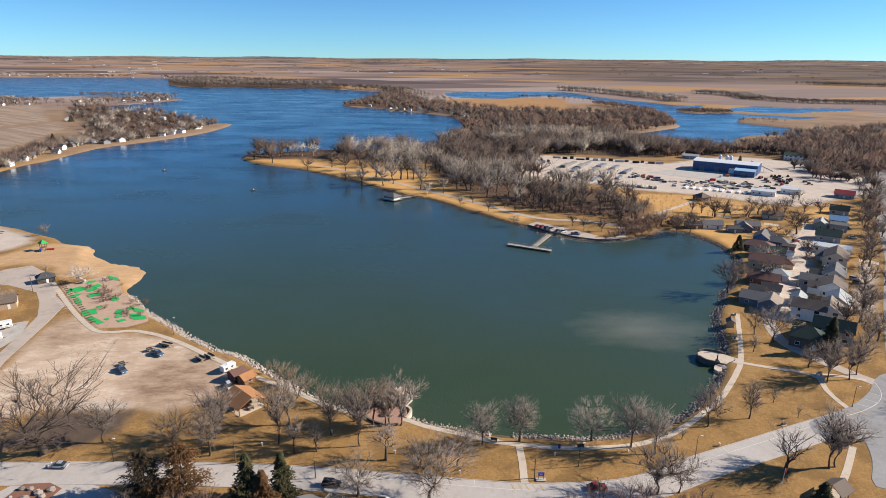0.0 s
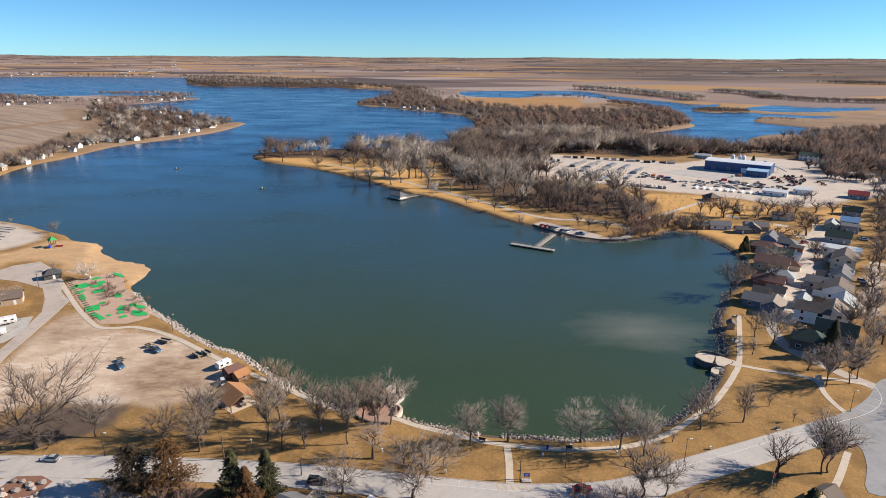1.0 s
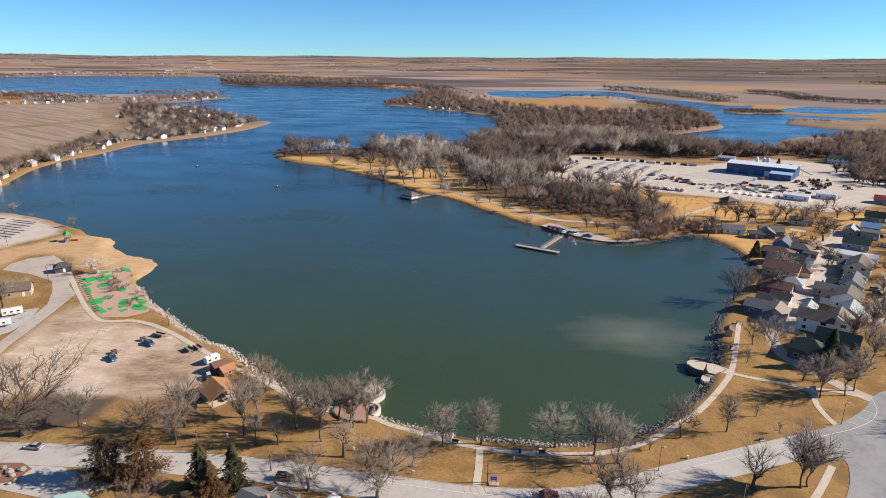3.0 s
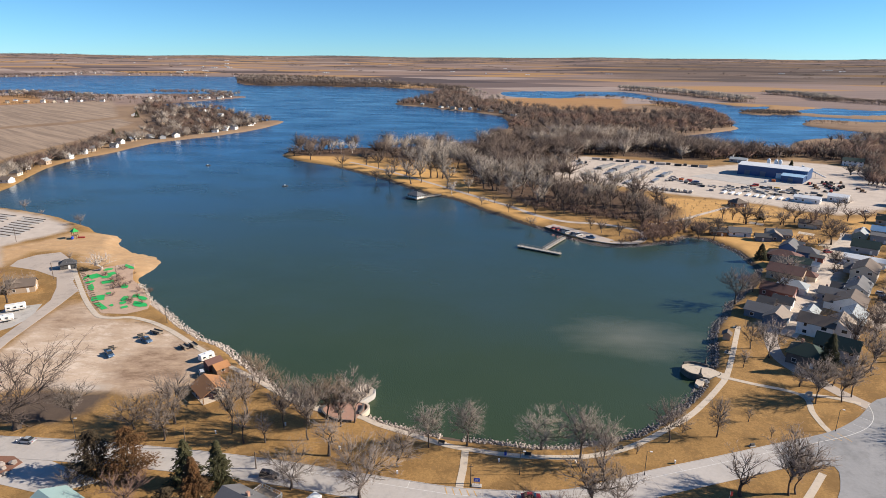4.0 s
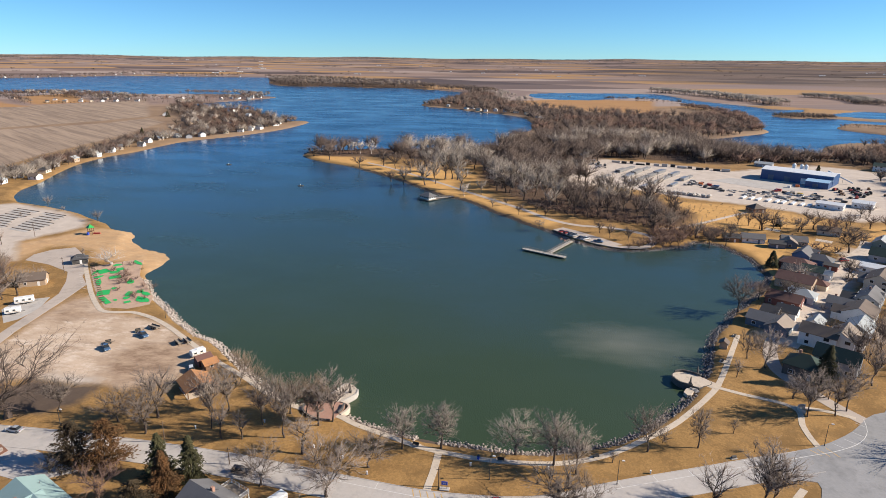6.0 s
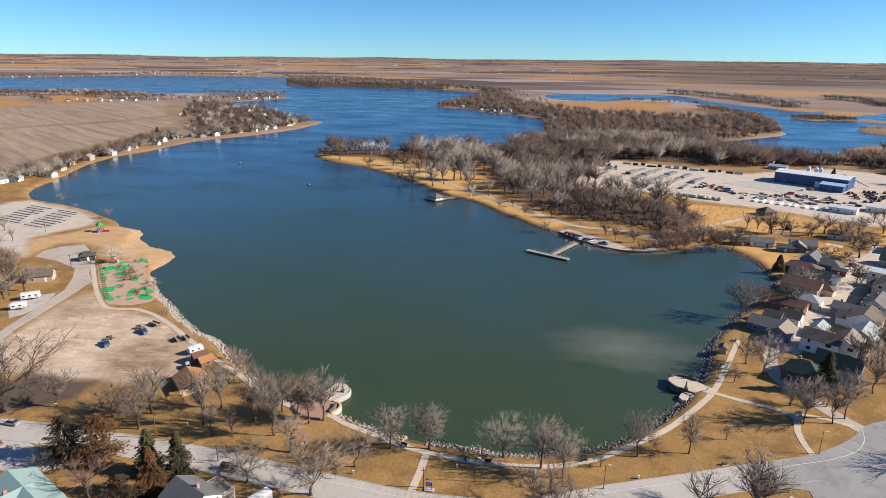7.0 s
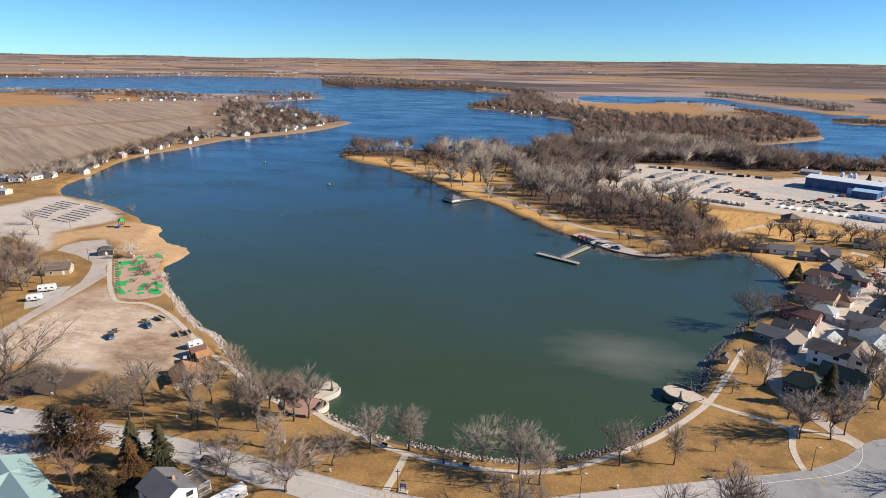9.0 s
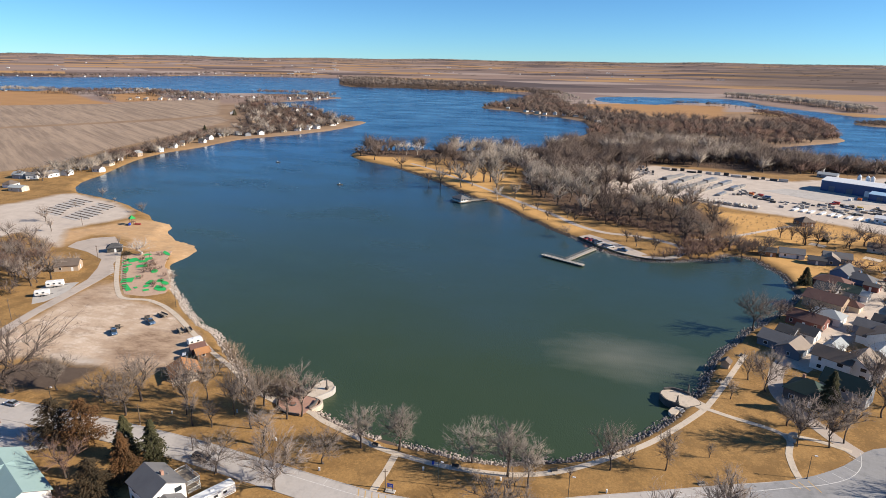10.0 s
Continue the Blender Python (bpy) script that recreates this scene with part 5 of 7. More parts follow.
BANDS_WEST = [
    ("along the west shore", [(-396, 405), (-398, 442), (-410, 507), (-427, 601), (-442, 693), (-427, 747), (-415, 798)], 30, 210, (8, 14), "twig"),
    ("on the spit shore", [(-420, 736), (-385, 795), (-369, 868), (-367, 989)], 22, 70, (9, 14), "twig"),
    ("at the far cape", [(-1150, 2600), (-1070, 2534), (-910, 2330), (-737, 2350), (-574, 2300), (-446, 2300), (-340, 2221), (-200, 2081), (-150, 1950)], 130, 550, (15, 22), "twig"),
    ("along the far shore", [(-1466, 3326), (-1752, 3372), (-2070, 3402), (-2345, 3325), (-2450, 2900), (-2557, 2626), (-2964, 2507), (-3441, 2307)], 90, 700, (13, 20), "twig"),
    ("along the west hedge", [(-1900, 1380), (-1696, 1400), (-1622, 1440), (-1532, 1450)], 60, 200, (10, 17), "twig_pale"),
    ("along the hill hedge", [(-1546, 1548), (-1296, 1399), (-1057, 1202)], 30, 80, (8, 12), "twig"),
    ("along the hill ridge", [(-1469, 1410), (-1370, 1425), (-1280, 1480), (-1194, 1490), (-1025, 1420), (-914, 1370)], 80, 420, (11, 18), "twig"),
    ("along the marsh bank", [(435, 2234), (539, 2016), (589, 1777), (615, 1631)], 60, 560, (13, 19), "twig_pale"),
]
BANDS_MARSH = [
    ("beyond the marsh", [(847, 2057), (900, 1931), (868, 1756)], 60, 420, (10, 16), "twig_pale"),
    ("beyond the pond", [(868, 1756), (934, 1619), (1030, 1586), (1153, 1557)], 70, 600, (8, 12), "twig"),
    ("on the cottage cape", [(-930, 1640), (-800, 1640), (-715, 1600), (-705, 1500), (-735, 1420), (-790, 1350)], 60, 170, (11, 17), "twig"),
    ("along the field road", [(-395, 455), (-440, 640), (-470, 760)], 24, 40, (8, 13), "twig"),
    ("on the islet", [(489, 1291), (526, 1265), (580, 1284)], 16, 67, (4, 7), "twig"),
    ("on the reed point", [(522, 1085), (558, 1098), (588, 1079)], 14, 35, (4, 7), "twig"),
    ("at the east skyline", [(1773, 3007), (1858, 2886), (2002, 2726)], 160, 450, (11, 17), "twig"),
    ("on the marsh bar", [(371, 1480), (402, 1313), (393, 1086)], 40, 320, (8, 13), "twig_red"),
]
BANDS_NEAR = [
    ("on the cottage field edge", [(119, 1722), (246, 1737), (327, 1670), (388, 1607)], 30, 72, (8, 12), "twig"),
    ("at the slough head", [(-364, 2200), (-221, 1984), (-162, 2146), (-53, 1756), (-5, 1522)], 70, 156, (10, 15), "twig_pale"),
    ("behind the yard", [(247, 669), (292, 688), (339, 708), (389, 680), (391, 640)], 26, 70, (11, 16), "twig"),
    ("east of the yard", [(360, 586), (344, 541), (360, 534)], 30, 40, (10, 14), "twig"),
    ("beyond the street", [(264, 347), (328, 439), (369, 504)], 30, 30, (12, 16), "twig"),
    ("in the east marsh", [(495, 873), (562, 891), (679, 942), (757, 963)], 60, 260, (10, 15), "twig"),
    ("far east woods", [(475, 809), (518, 782), (565, 748)], 90, 140, (11, 16), "twig"),
]
for k, (where, line, width, count, hh, tw) in enumerate(BANDS_WEST + BANDS_MARSH + BANDS_NEAR):
    if len(beside(line, width, count, 40 + k)) > 3:
        thicket("tree_line", beside(line, width, count, 40 + k), hh, LOW if line[0][1] > 1000 else FAR, M["bark"], MINGLED if tw == "twig" and line[0][1] < 1700 else M[tw], f"line of bare trees {where}", 70 + k)
thicket("tree_line", scatter(ISLET, 5.5, 3, wet_too=True), (4, 7), FAR, M["bark"], M["twig"], "low bare scrub covering the marsh islet", 3)

HOUSES_LAKE = [
    (134.4, 243.2, -34.4, 10.8, 9.0, 3.0, 2.2, "slate_wall", "roof_grey", "gable", "slate-blue lakeside house with a broad grey shingle roof"),
    (138.2, 237.5, 55.6, 10.1, 8.0, 3.0, 2.4, "slate_wall", "roof_tan", "gable", "slate-blue house wing with a tan-grey gable roof"),
    (146.7, 253.3, -34.4, 7.5, 7.0, 3.0, 2.0, "white", "roof_dark", "gable", "white garage with a dark shingle roof"),
    (139.9, 252.2, -34.4, 6.0, 7.0, 3.0, 1.8, "grey_wall", "roof_dark", "gable", "grey cottage with a dark shingle roof"),
    (150.8, 268.0, -34.4, 13.2, 9.0, 3.0, 2.2, "red_wall", "roof_red", "gable", "dark red brick house with a brown-red roof"),
    (159.8, 274.7, -34.4, 11.5, 8.0, 3.0, 2.0, "white", "roof_pale", "hip", "white bungalow with a pale grey hipped roof"),
    (163.7, 291.3, -34.4, 15.1, 10.5, 4.0, 2.6, "tan_wall", "roof_red", "gable", "tan house with a long brown-red roof"),
    (173.1, 290.9, -34.4, 8.0, 5.5, 2.6, 1.6, "cream", "roof_red", "hip", "small cream garage with a reddish hipped roof"),
    (169.4, 309.3, -34.4, 9.1, 8.0, 3.0, 2.0, "grey_wall", "roof_dark", "gable", "grey lakeside house with a dark shingle roof"),
    (178.2, 309.7, -34.4, 9.4, 8.0, 3.0, 2.0, "grey_wall", "roof_green", "gable", "grey house with a dark green shingle roof"),
    (182.0, 305.9, -34.4, 6.0, 6.0, 2.8, 1.4, "white", "roof_pale", "gable", "white garage with a pale roof"),
    (174.9, 320.8, -34.4, 14.3, 9.0, 3.0, 2.2, "red_wall", "roof_red", "hip", "red brick bungalow with a pinkish brown hipped roof"),
]
HOUSES_ALLEY = [
    (191.2, 320.5, -34.4, 6.0, 5.5, 2.6, 0.8, "red_wall", "roof_dark", "gable", "low dark red shed with a flat dark roof"),
    (183.3, 334.7, 55.6, 12.8, 8.0, 4.0, 2.6, "blue_wall", "roof_grey", "gable", "blue house with a grey gable roof and porch"),
    (188.1, 337.7, -34.4, 6.3, 8.0, 3.4, 2.0, "blue_wall", "roof_grey", "gable", "blue house wing with a grey-green roof"),
    (189.0, 329.8, -34.4, 12.5, 8.0, 2.8, 2.2, "blue_wall", "roof_grey", "hip", "blue double garage with a grey hipped roof"),
    (148.4, 227.7, -34.4, 11.9, 8.5, 5.2, 2.4, "white", "roof_brown", "gable", "white two-storey house with a brown shingle roof"),
    (156.1, 227.2, 55.6, 12.2, 9.0, 4.6, 3.0, "white", "roof_tan", "gable", "white two-storey house front with a tan-brown gable"),
    (159.8, 226.2, -34.4, 6.0, 7.5, 3.2, 2.0, "white", "roof_brown", "gable", "white house wing with a dark brown roof"),
    (166.3, 237.7, 55.6, 12.5, 8.5, 4.2, 2.6, "grey_wall", "roof_pale", "gable", "grey house with a pale blue-grey metal roof"),
    (153.4, 243.6, 55.6, 7.8, 5.5, 2.6, 1.8, "white", "roof_pale", "gable", "small white garage with a pale roof"),
    (174.3, 254.6, 55.6, 13.0, 11.0, 4.2, 2.8, "white", "roof_brown", "gable", "white house with a broad brown front gable"),
    (168.8, 255.8, -34.4, 7.5, 7.0, 3.2, 2.0, "white", "roof_brown", "gable", "white house wing with a brown shingle roof"),
    (172.1, 266.2, -34.4, 9.3, 8.0, 3.0, 2.0, "grey_wall", "roof_grey", "gable", "pale grey house with a grey shingle roof"),
]
HOUSES_STREET = [
    (185.7, 271.7, 55.6, 15.5, 9.0, 4.4, 2.8, "grey_wall", "roof_grey", "gable", "grey two-storey house with crossing gables"),
    (179.6, 274.0, -34.4, 6.6, 6.5, 3.0, 1.8, "grey_wall", "roof_dark", "gable", "low grey house with a dark roof"),
    (188.4, 275.2, -34.4, 7.1, 8.0, 3.6, 2.0, "grey_wall", "roof_grey", "gable", "grey house wing with a grey shingle roof"),
    (202.3, 297.4, 55.6, 15.8, 10.5, 4.6, 3.0, "cream", "roof_brown", "gable", "cream two-storey house with a brown-grey front gable"),
    (200.3, 304.6, -34.4, 6.5, 6.5, 2.6, 1.6, "grey_wall", "roof_grey", "gable", "grey timber shed beside a fenced yard"),
    (213.0, 317.8, -34.4, 18.0, 8.0, 3.2, 1.2, "white", "metal_white", "gable", "long white building with a white metal roof"),
    (225.3, 341.1, -34.4, 12.5, 9.5, 3.4, 3.0, "grey_wall", "roof_green", "gable", "broad grey house with a dark green-grey roof"),
    (238.0, 370.1, 55.6, 13.0, 7.0, 3.0, 2.2, "green_wall", "roof_pale", "gable", "sage green cottage with a pale roof"),
    (168.0, 366.5, -8, 12.0, 7.5, 2.8, 2.0, "white", "roof_grey", "gable", "long white ranch house with a grey roof"),
    (155.9, 366.1, -8, 8.5, 6.5, 2.6, 1.8, "brown_wall", "roof_dark", "gable", "low brown cottage near the cove"),
    (189.4, 364.8, -10, 13.0, 8.0, 2.8, 2.2, "slate_wall", "roof_grey", "gable", "dark slate ranch house with a grey roof"),
    (184.9, 359.3, 75, 7.0, 8.0, 2.8, 2.4, "slate_wall", "roof_tan", "gable", "slate house porch with a tan front gable"),
]
HOUSES_OUTER = [
    (177.9, 357.3, -10, 8.0, 6.0, 2.6, 1.4, "slate_wall", "roof_dark", "gable", "low dark porch building"),
    (218.8, 391.1, -20, 12.0, 7.5, 2.8, 2.0, "cream", "roof_brown", "gable", "cream ranch house with a brown-grey roof"),
    (194.3, 445.8, 20, 9.0, 9.0, 3.0, 2.6, "brown_wall", "roof_brown", "hip", "dark brown hip-roofed house in grass"),
    (134.1, 203.0, -34.4, 11.0, 9.0, 4.0, 3.0, "stone_wall", "roof_green", "hip", "dark stone house with a dark green hipped roof"),
    (146.1, 208.0, -34.4, 13.0, 8.0, 5.0, 3.0, "grey_wall", "roof_green", "gable", "large house with a dark green shingle roof and chimney"),
    (244.1, 361.6, -34.4, 9.0, 7.0, 4.2, 1.0, "grey_wall", "roof_grey", "gable", "grey two-storey house with board siding"),
    (249.4, 371.0, -34.4, 9.6, 7.0, 4.8, 2.2, "grey_wall", "metal_sky", "gable", "grey house with a pale blue metal roof"),
    (271.8, 405.3, -34.4, 11.0, 8.0, 3.2, 2.8, "grey_wall", "roof_green", "gable", "grey house with a dark green roof"),
    (309.1, 458.7, -34.4, 13.0, 10.0, 3.2, 2.4, "grey_wall", "metal_red", "gable", "grey building with a red metal roof"),
    (251.1, 467.0, -33, 17.0, 9.0, 3.4, 1.2, "metal_white", "metal_white", "gable", "long white metal storage shed"),
    (276.0, 474.0, -33, 13.0, 10.0, 3.6, 1.4, "metal_white", "metal_white", "gable", "white metal storage shed with a low roof"),
    (266.1, 652.4, -30, 16.0, 9.0, 3.0, 1.6, "grey_wall", "roof_pale", "gable", "grey barn among trees"),
]
HOUSES_FAR = [
    (372.7, 645.2, -30, 18.0, 11.0, 5.0, 2.6, "white", "roof_green", "gable", "white farmhouse with a dark green roof"),
    (364.2, 544.2, -20, 18.0, 9.0, 3.0, 1.2, "white", "metal_white", "gable", "white shed behind trees"),
    (369.7, 519.8, -20, 10.0, 6.0, 3.0, 1.2, "white", "roof_pale", "gable", "white trailer among trees"),
    (267.5, 683.6, -30, 8.0, 6.0, 3.0, 1.2, "white", "roof_pale", "gable", "small white shed in the woods"),
    (-182.0, 263.5, 38, 7.0, 5.0, 2.6, 1.8, "stone_wall", "roof_dark", "hip", "dark-roofed open shelter beside the putting course"),
    (-181.0, 233.0, 30, 10.5, 7.5, 3.0, 2.2, "tan_wall", "roof_brown", "gable", "tan ranch house with a brown roof among trees"),
    (-366.8, 366.8, 5, 12.0, 7.0, 3.0, 1.4, "cream", "roof_pale", "gable", "white lakeside building with large windows"),
    (-411.6, 407.1, 5, 10.0, 7.0, 3.4, 2.0, "grey_wall", "roof_pale", "gable", "white house behind bare trees"),
]


def add_gable(bm, L, W, h, rise):
    """Walls of a house with gable ends, the ridge along x."""
    a, b = L / 2, W / 2
    v = [bm.verts.new(c) for c in ((-a, -b, -0.3), (a, -b, -0.3), (a, b, -0.3), (-a, b, -0.3), (-a, -b, h), (a, -b, h), (a, b, h), (-a, b, h), (-a, 0, h + rise), (a, 0, h + rise))]
    for f in ((0, 1, 5, 4), (2, 3, 7, 6), (1, 2, 6, 9, 5), (3, 0, 4, 8, 7), (4, 5, 9, 8), (6, 7, 8, 9)):
        bm.faces.new([v[i] for i in f])
    return bm


def roof_mesh(L, W, h, rise, hip, over=0.45, thick=0.16):
    bm = bmesh.new()
    a, b = L / 2 + over, W / 2 + over
    drop = rise * over / (W / 2)
    ra = a - b if hip and a > b else (0.02 if hip else a)
    low, top = h - drop + 0.06, h + rise + 0.06
    rings = []
    for dz in (0, thick):
        rings.append([bm.verts.new(c) for c in ((-a, -b, low + dz), (a, -b, low + dz), (a, b, low + dz), (-a, b, low + dz), (-ra, 0, top + dz), (ra, 0, top + dz))])
    lo, hi = rings
    hi[4].co.z += 0.02
    hi[5].co.z += 0.02
    shapes = [(0, 1, 5, 4), (2, 3, 4, 5)]
    if hip:
        shapes += [(1, 2, 5), (3, 0, 4)]
    for f in shapes:
        bm.faces.new([hi[i] for i in f])
        bm.faces.new([lo[i] for i in f[::-1]])
    for i, j in ((0, 1), (1, 2), (2, 3), (3, 0)) if hip else ((0, 1), (2, 3)):
        bm.faces.new((lo[i], lo[j], hi[j], hi[i]))
    if not hip:
        for i, k in ((0, 4), (4, 3), (2, 5), (5, 1)):
            bm.faces.new((lo[k], lo[i], hi[i], hi[k]))
    return bm


def add_window(parent, x, y, z, w, h, face):
    """A framed window on a wall that faces +-x or +-y: face is 'x', '-x', 'y' or '-y'."""
    s = -1 if face[0] == "-" else 1
    def slab(w_, h_, t):
        if face[-1] == "y":
            return box(x - w_ / 2, x + w_ / 2, min(y, y + s * t), max(y, y + s * t), z - h_ / 2, z + h_ / 2)
        return box(min(x, x + s * t), max(x, x + s * t), y - w_ / 2, y + w_ / 2, z - h_ / 2, z + h_ / 2)
    fr = part("window", slab(w + 0.22, h + 0.22, 0.06), M["white"], parent)
    part("pane", slab(w, h, 0.085), M["glass"], fr)


def house(x, y, rz, L, W, h, rise, wall, roof, typ, label, detail=True, seed=0):
    rng = random.Random(seed)
    ob = empty("house" if h > 2.7 else "garage", x, y, LAND, rz, label, "house" if h > 2.7 else "garage")
    if typ == "hip":
        part("wall", box(-L / 2, L / 2, -W / 2, W / 2, -0.3, h), M[wall], ob)
    else:
        part("wall", add_gable(bmesh.new(), L, W, h, rise), M[wall], ob)
    part("roof", roof_mesh(L, W, h, rise, typ == "hip"), M[roof], ob)
    if not detail:
        return ob
    storeys = 2 if h > 4.2 else 1
    for face, run, off in (("-y", L, -W / 2), ("y", L, W / 2), ("x", W, L / 2), ("-x", W, -L / 2)):
        n = max(1, int(run / 4.2))
        for s in range(storeys):
            for k in range(n):
                at = (k + 0.5) / n * run - run / 2 + rng.uniform(-0.4, 0.4)
                if s == 0 and face in ("-y", "x") and k == n // 2:
                    d = box(at - 0.5, at + 0.5, off - 0.05 if off < 0 else off, off if off < 0 else off + 0.05, 0, 2.05) if face[-1] == "y" else box(off, off + 0.05, at - 0.5, at + 0.5, 0, 2.05)
                    part("door", d, M["white"] if wall != "white" else M["slate_wall"], ob)
                    continue
                px, py = (at, off) if face[-1] == "y" else (off, at)
                add_window(ob, px, py, 1.55 + 2.7 * s, rng.choice((0.9, 1.3, 1.7)), 1.2, face)
    if rng.random() < 0.6 and L > 8:
        cx = rng.uniform(-L / 4, L / 4)
        part("chimney", box(cx - 0.4, cx + 0.4, 0.5, 1.2, h + rise * 0.4, h + rise + 0.8, 0.04), M["brick"], ob)
    for k in range(2):
        cx, cy = rng.uniform(-L / 3, L / 3), rng.uniform(0.15, 0.3) * W
        zz = h + rise * (1 - abs(cy) / (W / 2))
        part("vent_pipe", rod((cx, cy, zz), (cx, cy, zz + 0.7), 0.08), M["steel"], ob)
    return ob


for k, row in enumerate(HOUSES_LAKE + HOUSES_ALLEY + HOUSES_STREET + HOUSES_OUTER + HOUSES_FAR):
    house(*row, seed=k)

# ---- crossing, markings and kerbs ----
def ribbon(name, line, width, z, material, label, category):
    return strip(name, line, width, z, 0.02, material, None, "structure", label, category)


off = 3.1
tang = np.gradient(road, axis=0)
tang /= np.linalg.norm(tang, axis=1)[:, None]
left = np.stack([-tang[:, 1], tang[:, 0]], 1)
near_park = (road[:, 0] > -22) & (road[:, 0] < 128)
ribbon("road_marking", (road + left * 1.9)[near_park], 0.14, ROAD_Z + 0.012, M["paint"], "worn white parking lane line on the road", "road marking")
idx = np.where(near_park)[0]
walked = 0.0
for i in idx[1:]:
    walked += np.linalg.norm(road[i] - road[i - 1])
    if walked > 7.0:
        walked = 0.0
        if 14 < road[i][0] < 27:
            continue
        ribbon("road_marking", np.stack([road[i] + left[i] * 1.95, road[i] + left[i] * 4.15]), 0.12, ROAD_Z + 0.013, M["paint"], "worn white parking bay line on the road", "road marking")
for k in range(5):
    x = 17.2 + 1.75 * k
    ribbon("road_marking", np.array([(x, 125.3 - 0.1 * k), (x + 0.8, 122.9)]), 0.22, ROAD_Z + 0.014, M["yellow"], "yellow crosswalk stripe on concrete", "road marking")
for x in (121.0, 123.5, 119):
    ribbon("road_marking", np.array([(x, 158.9 - (121 - x) * 0.4), (x + 2.0, 156.0)]), 0.2, ROAD_Z + 0.03, M["yellow"], "yellow crosswalk stripe at the crossing", "road marking")
ribbon("road_marking", curve_through([(106.3, 150.2), (116.4, 154.8), (126.4, 159.1), (134, 164.1), (138.5, 170.1), (140.5, 176.7)], 2), 0.16, ROAD_Z + 0.035, M["paint"], "curved white parking line at the crossing", "road marking")
for p in ((128.4, 160.5), (132.5, 163.1), (136.3, 167.1), (139.3, 172.2)):
    ribbon("road_marking", np.array([p, (p[0] - 2.2, p[1] + 2.0)]), 0.12, ROAD_Z + 0.034, M["paint"], "white parking bay line at the crossing", "road marking")
# joints of the slab road
for i in range(2, len(road) - 2, 2):
    if -125 < road[i][0] < 110:
        ribbon("road_joint", np.stack([road[i] - left[i] * 4.25, road[i] + left[i] * 4.25]), 0.06, ROAD_Z + 0.008, M["asphalt"], "dark tar joint across the concrete road", "road joint")
for s, words in ((1, "concrete kerb on the lake side of the road"), (-1, "concrete kerb on the house side of the road")):
    line = (road + left * s * 4.42)[(road[:, 0] > -130) & (road[:, 0] < 118)]
    if s == 1:
        line = line[line[:, 0] < 119]
    strip("kerb", line, 0.2, ROAD_Z + 0.06, 0.4, M["road"], label=words, category="kerb")
strip("pavement", curve_through([(111, 141), (103, 131), (94, 120.7), (86, 110)], 2), 1.7, PATH_Z, 0.2, M["path"], label="concrete sidewalk beside the house lawns", category="path")
tagged(part("pavement", prism([(-103, 124), (-84, 124), (-66, 118), (-76, 112), (-100, 116), (-106, 119)], LAND - 0.2, ROAD_Z - 0.005), M["road"]), "concrete drive beside the road", "driveway", "", "structure")
tagged(part("pavement", prism([(-212, 262), (-215, 271), (-212, 280), (-203, 286), (-189, 275), (-174, 259), (-167, 246), (-157, 236), (-154, 222), (-151, 205), (-148, 187), (-143, 168), (-136, 142), (-142, 142), (-148, 168), (-153, 187), (-157, 208), (-161, 224), (-169, 238), (-178, 250), (-195, 258)], LAND - 0.2, LAND + 0.05), M["asphalt"]), "worn grey asphalt drive and parking apron", "parking lot", "", "structure")
tagged(part("pavement", prism([(193, 562), (214, 578), (269, 556), (271, 530), (231, 528)], LAND - 0.2, LAND + 0.06), M["concrete"]), "white concrete apron before the blue building", "apron", "", "structure")
tagged(part("pavement", prism([(-158.8, 192.8), (-170.5, 204.2), (-172.5, 213.7), (-161.5, 219.7), (-155.9, 206.5), (-156.2, 196.8)], LAND - 0.2, LAND + 0.045), M["concrete"]), "pale concrete pad under trailers", "pad", "", "structure")
rng_c = random.Random(8)
for k in range(9):
    for side in range(2):
        fx, fy = -304 + 27 * side + 1.2 * k + rng_c.uniform(-2, 2), 358 - 4.6 * k - 6.6 * side
        if fx + 22 > -232 - 2.2 * k * (side == 0) and side and k > 6:
            continue
        run = rng_c.uniform(16, 22)
        ux, uy = 0.97, -0.24
        pad = tagged(part("pavement", prism([(fx, fy), (fx + ux * run, fy + uy * run), (fx + ux * run - 0.7, fy + uy * run - 2.6), (fx - 0.7, fy - 2.6)], LAND - 0.2, LAND + 0.05), M["concrete"]), "pale concrete camping pad with timber edge", "camping pad", "", "structure")
        part("timber_edge", prism([(fx, fy + 0.6), (fx + ux * run, fy + uy * run + 0.6), (fx + ux * run, fy + uy * run + 0.1), (fx, fy + 0.1)], LAND - 0.2, LAND + 0.3), M["pole_wood"], pad)
for k in range(9):
    x, y = -166.4 + 2.1 * k, 254.5 - 2.3 * k
    ribbon("road_marking", np.array([(x - 1.2, y - 1.4), (x - 5.4, y - 5.0)]), 0.16, LAND + 0.075, M["paint"], "white parking bay line beside the putting course", "road marking")
for x0, y0 in ((205, 350), (184, 396), (232, 372), (205, 375), (188, 310), (217, 300)):
    tagged(part("pavement", prism([(x0, y0), (x0 + 7, y0 - 4.6), (x0 + 10, y0), (x0 + 3, y0 + 5)], LAND - 0.2, LAND + 0.036), M["path"]), "pale concrete driveway", "driveway", "", "structure")

# ---- piers ----
def pillar(parent, x, y, z, h, name="pillar"):
    p = part(name, box(x - 0.45, x + 0.45, y - 0.45, y + 0.45, z, z + 0.8, 0.05), M["stone_wall"], parent)
    bm = bmesh.new()
    add_rod(bm, (x, y, z + 0.8), (x, y, z + h), 0.34, 0.16, 4)
    part("shaft", bm, M["stone_wall"], p)


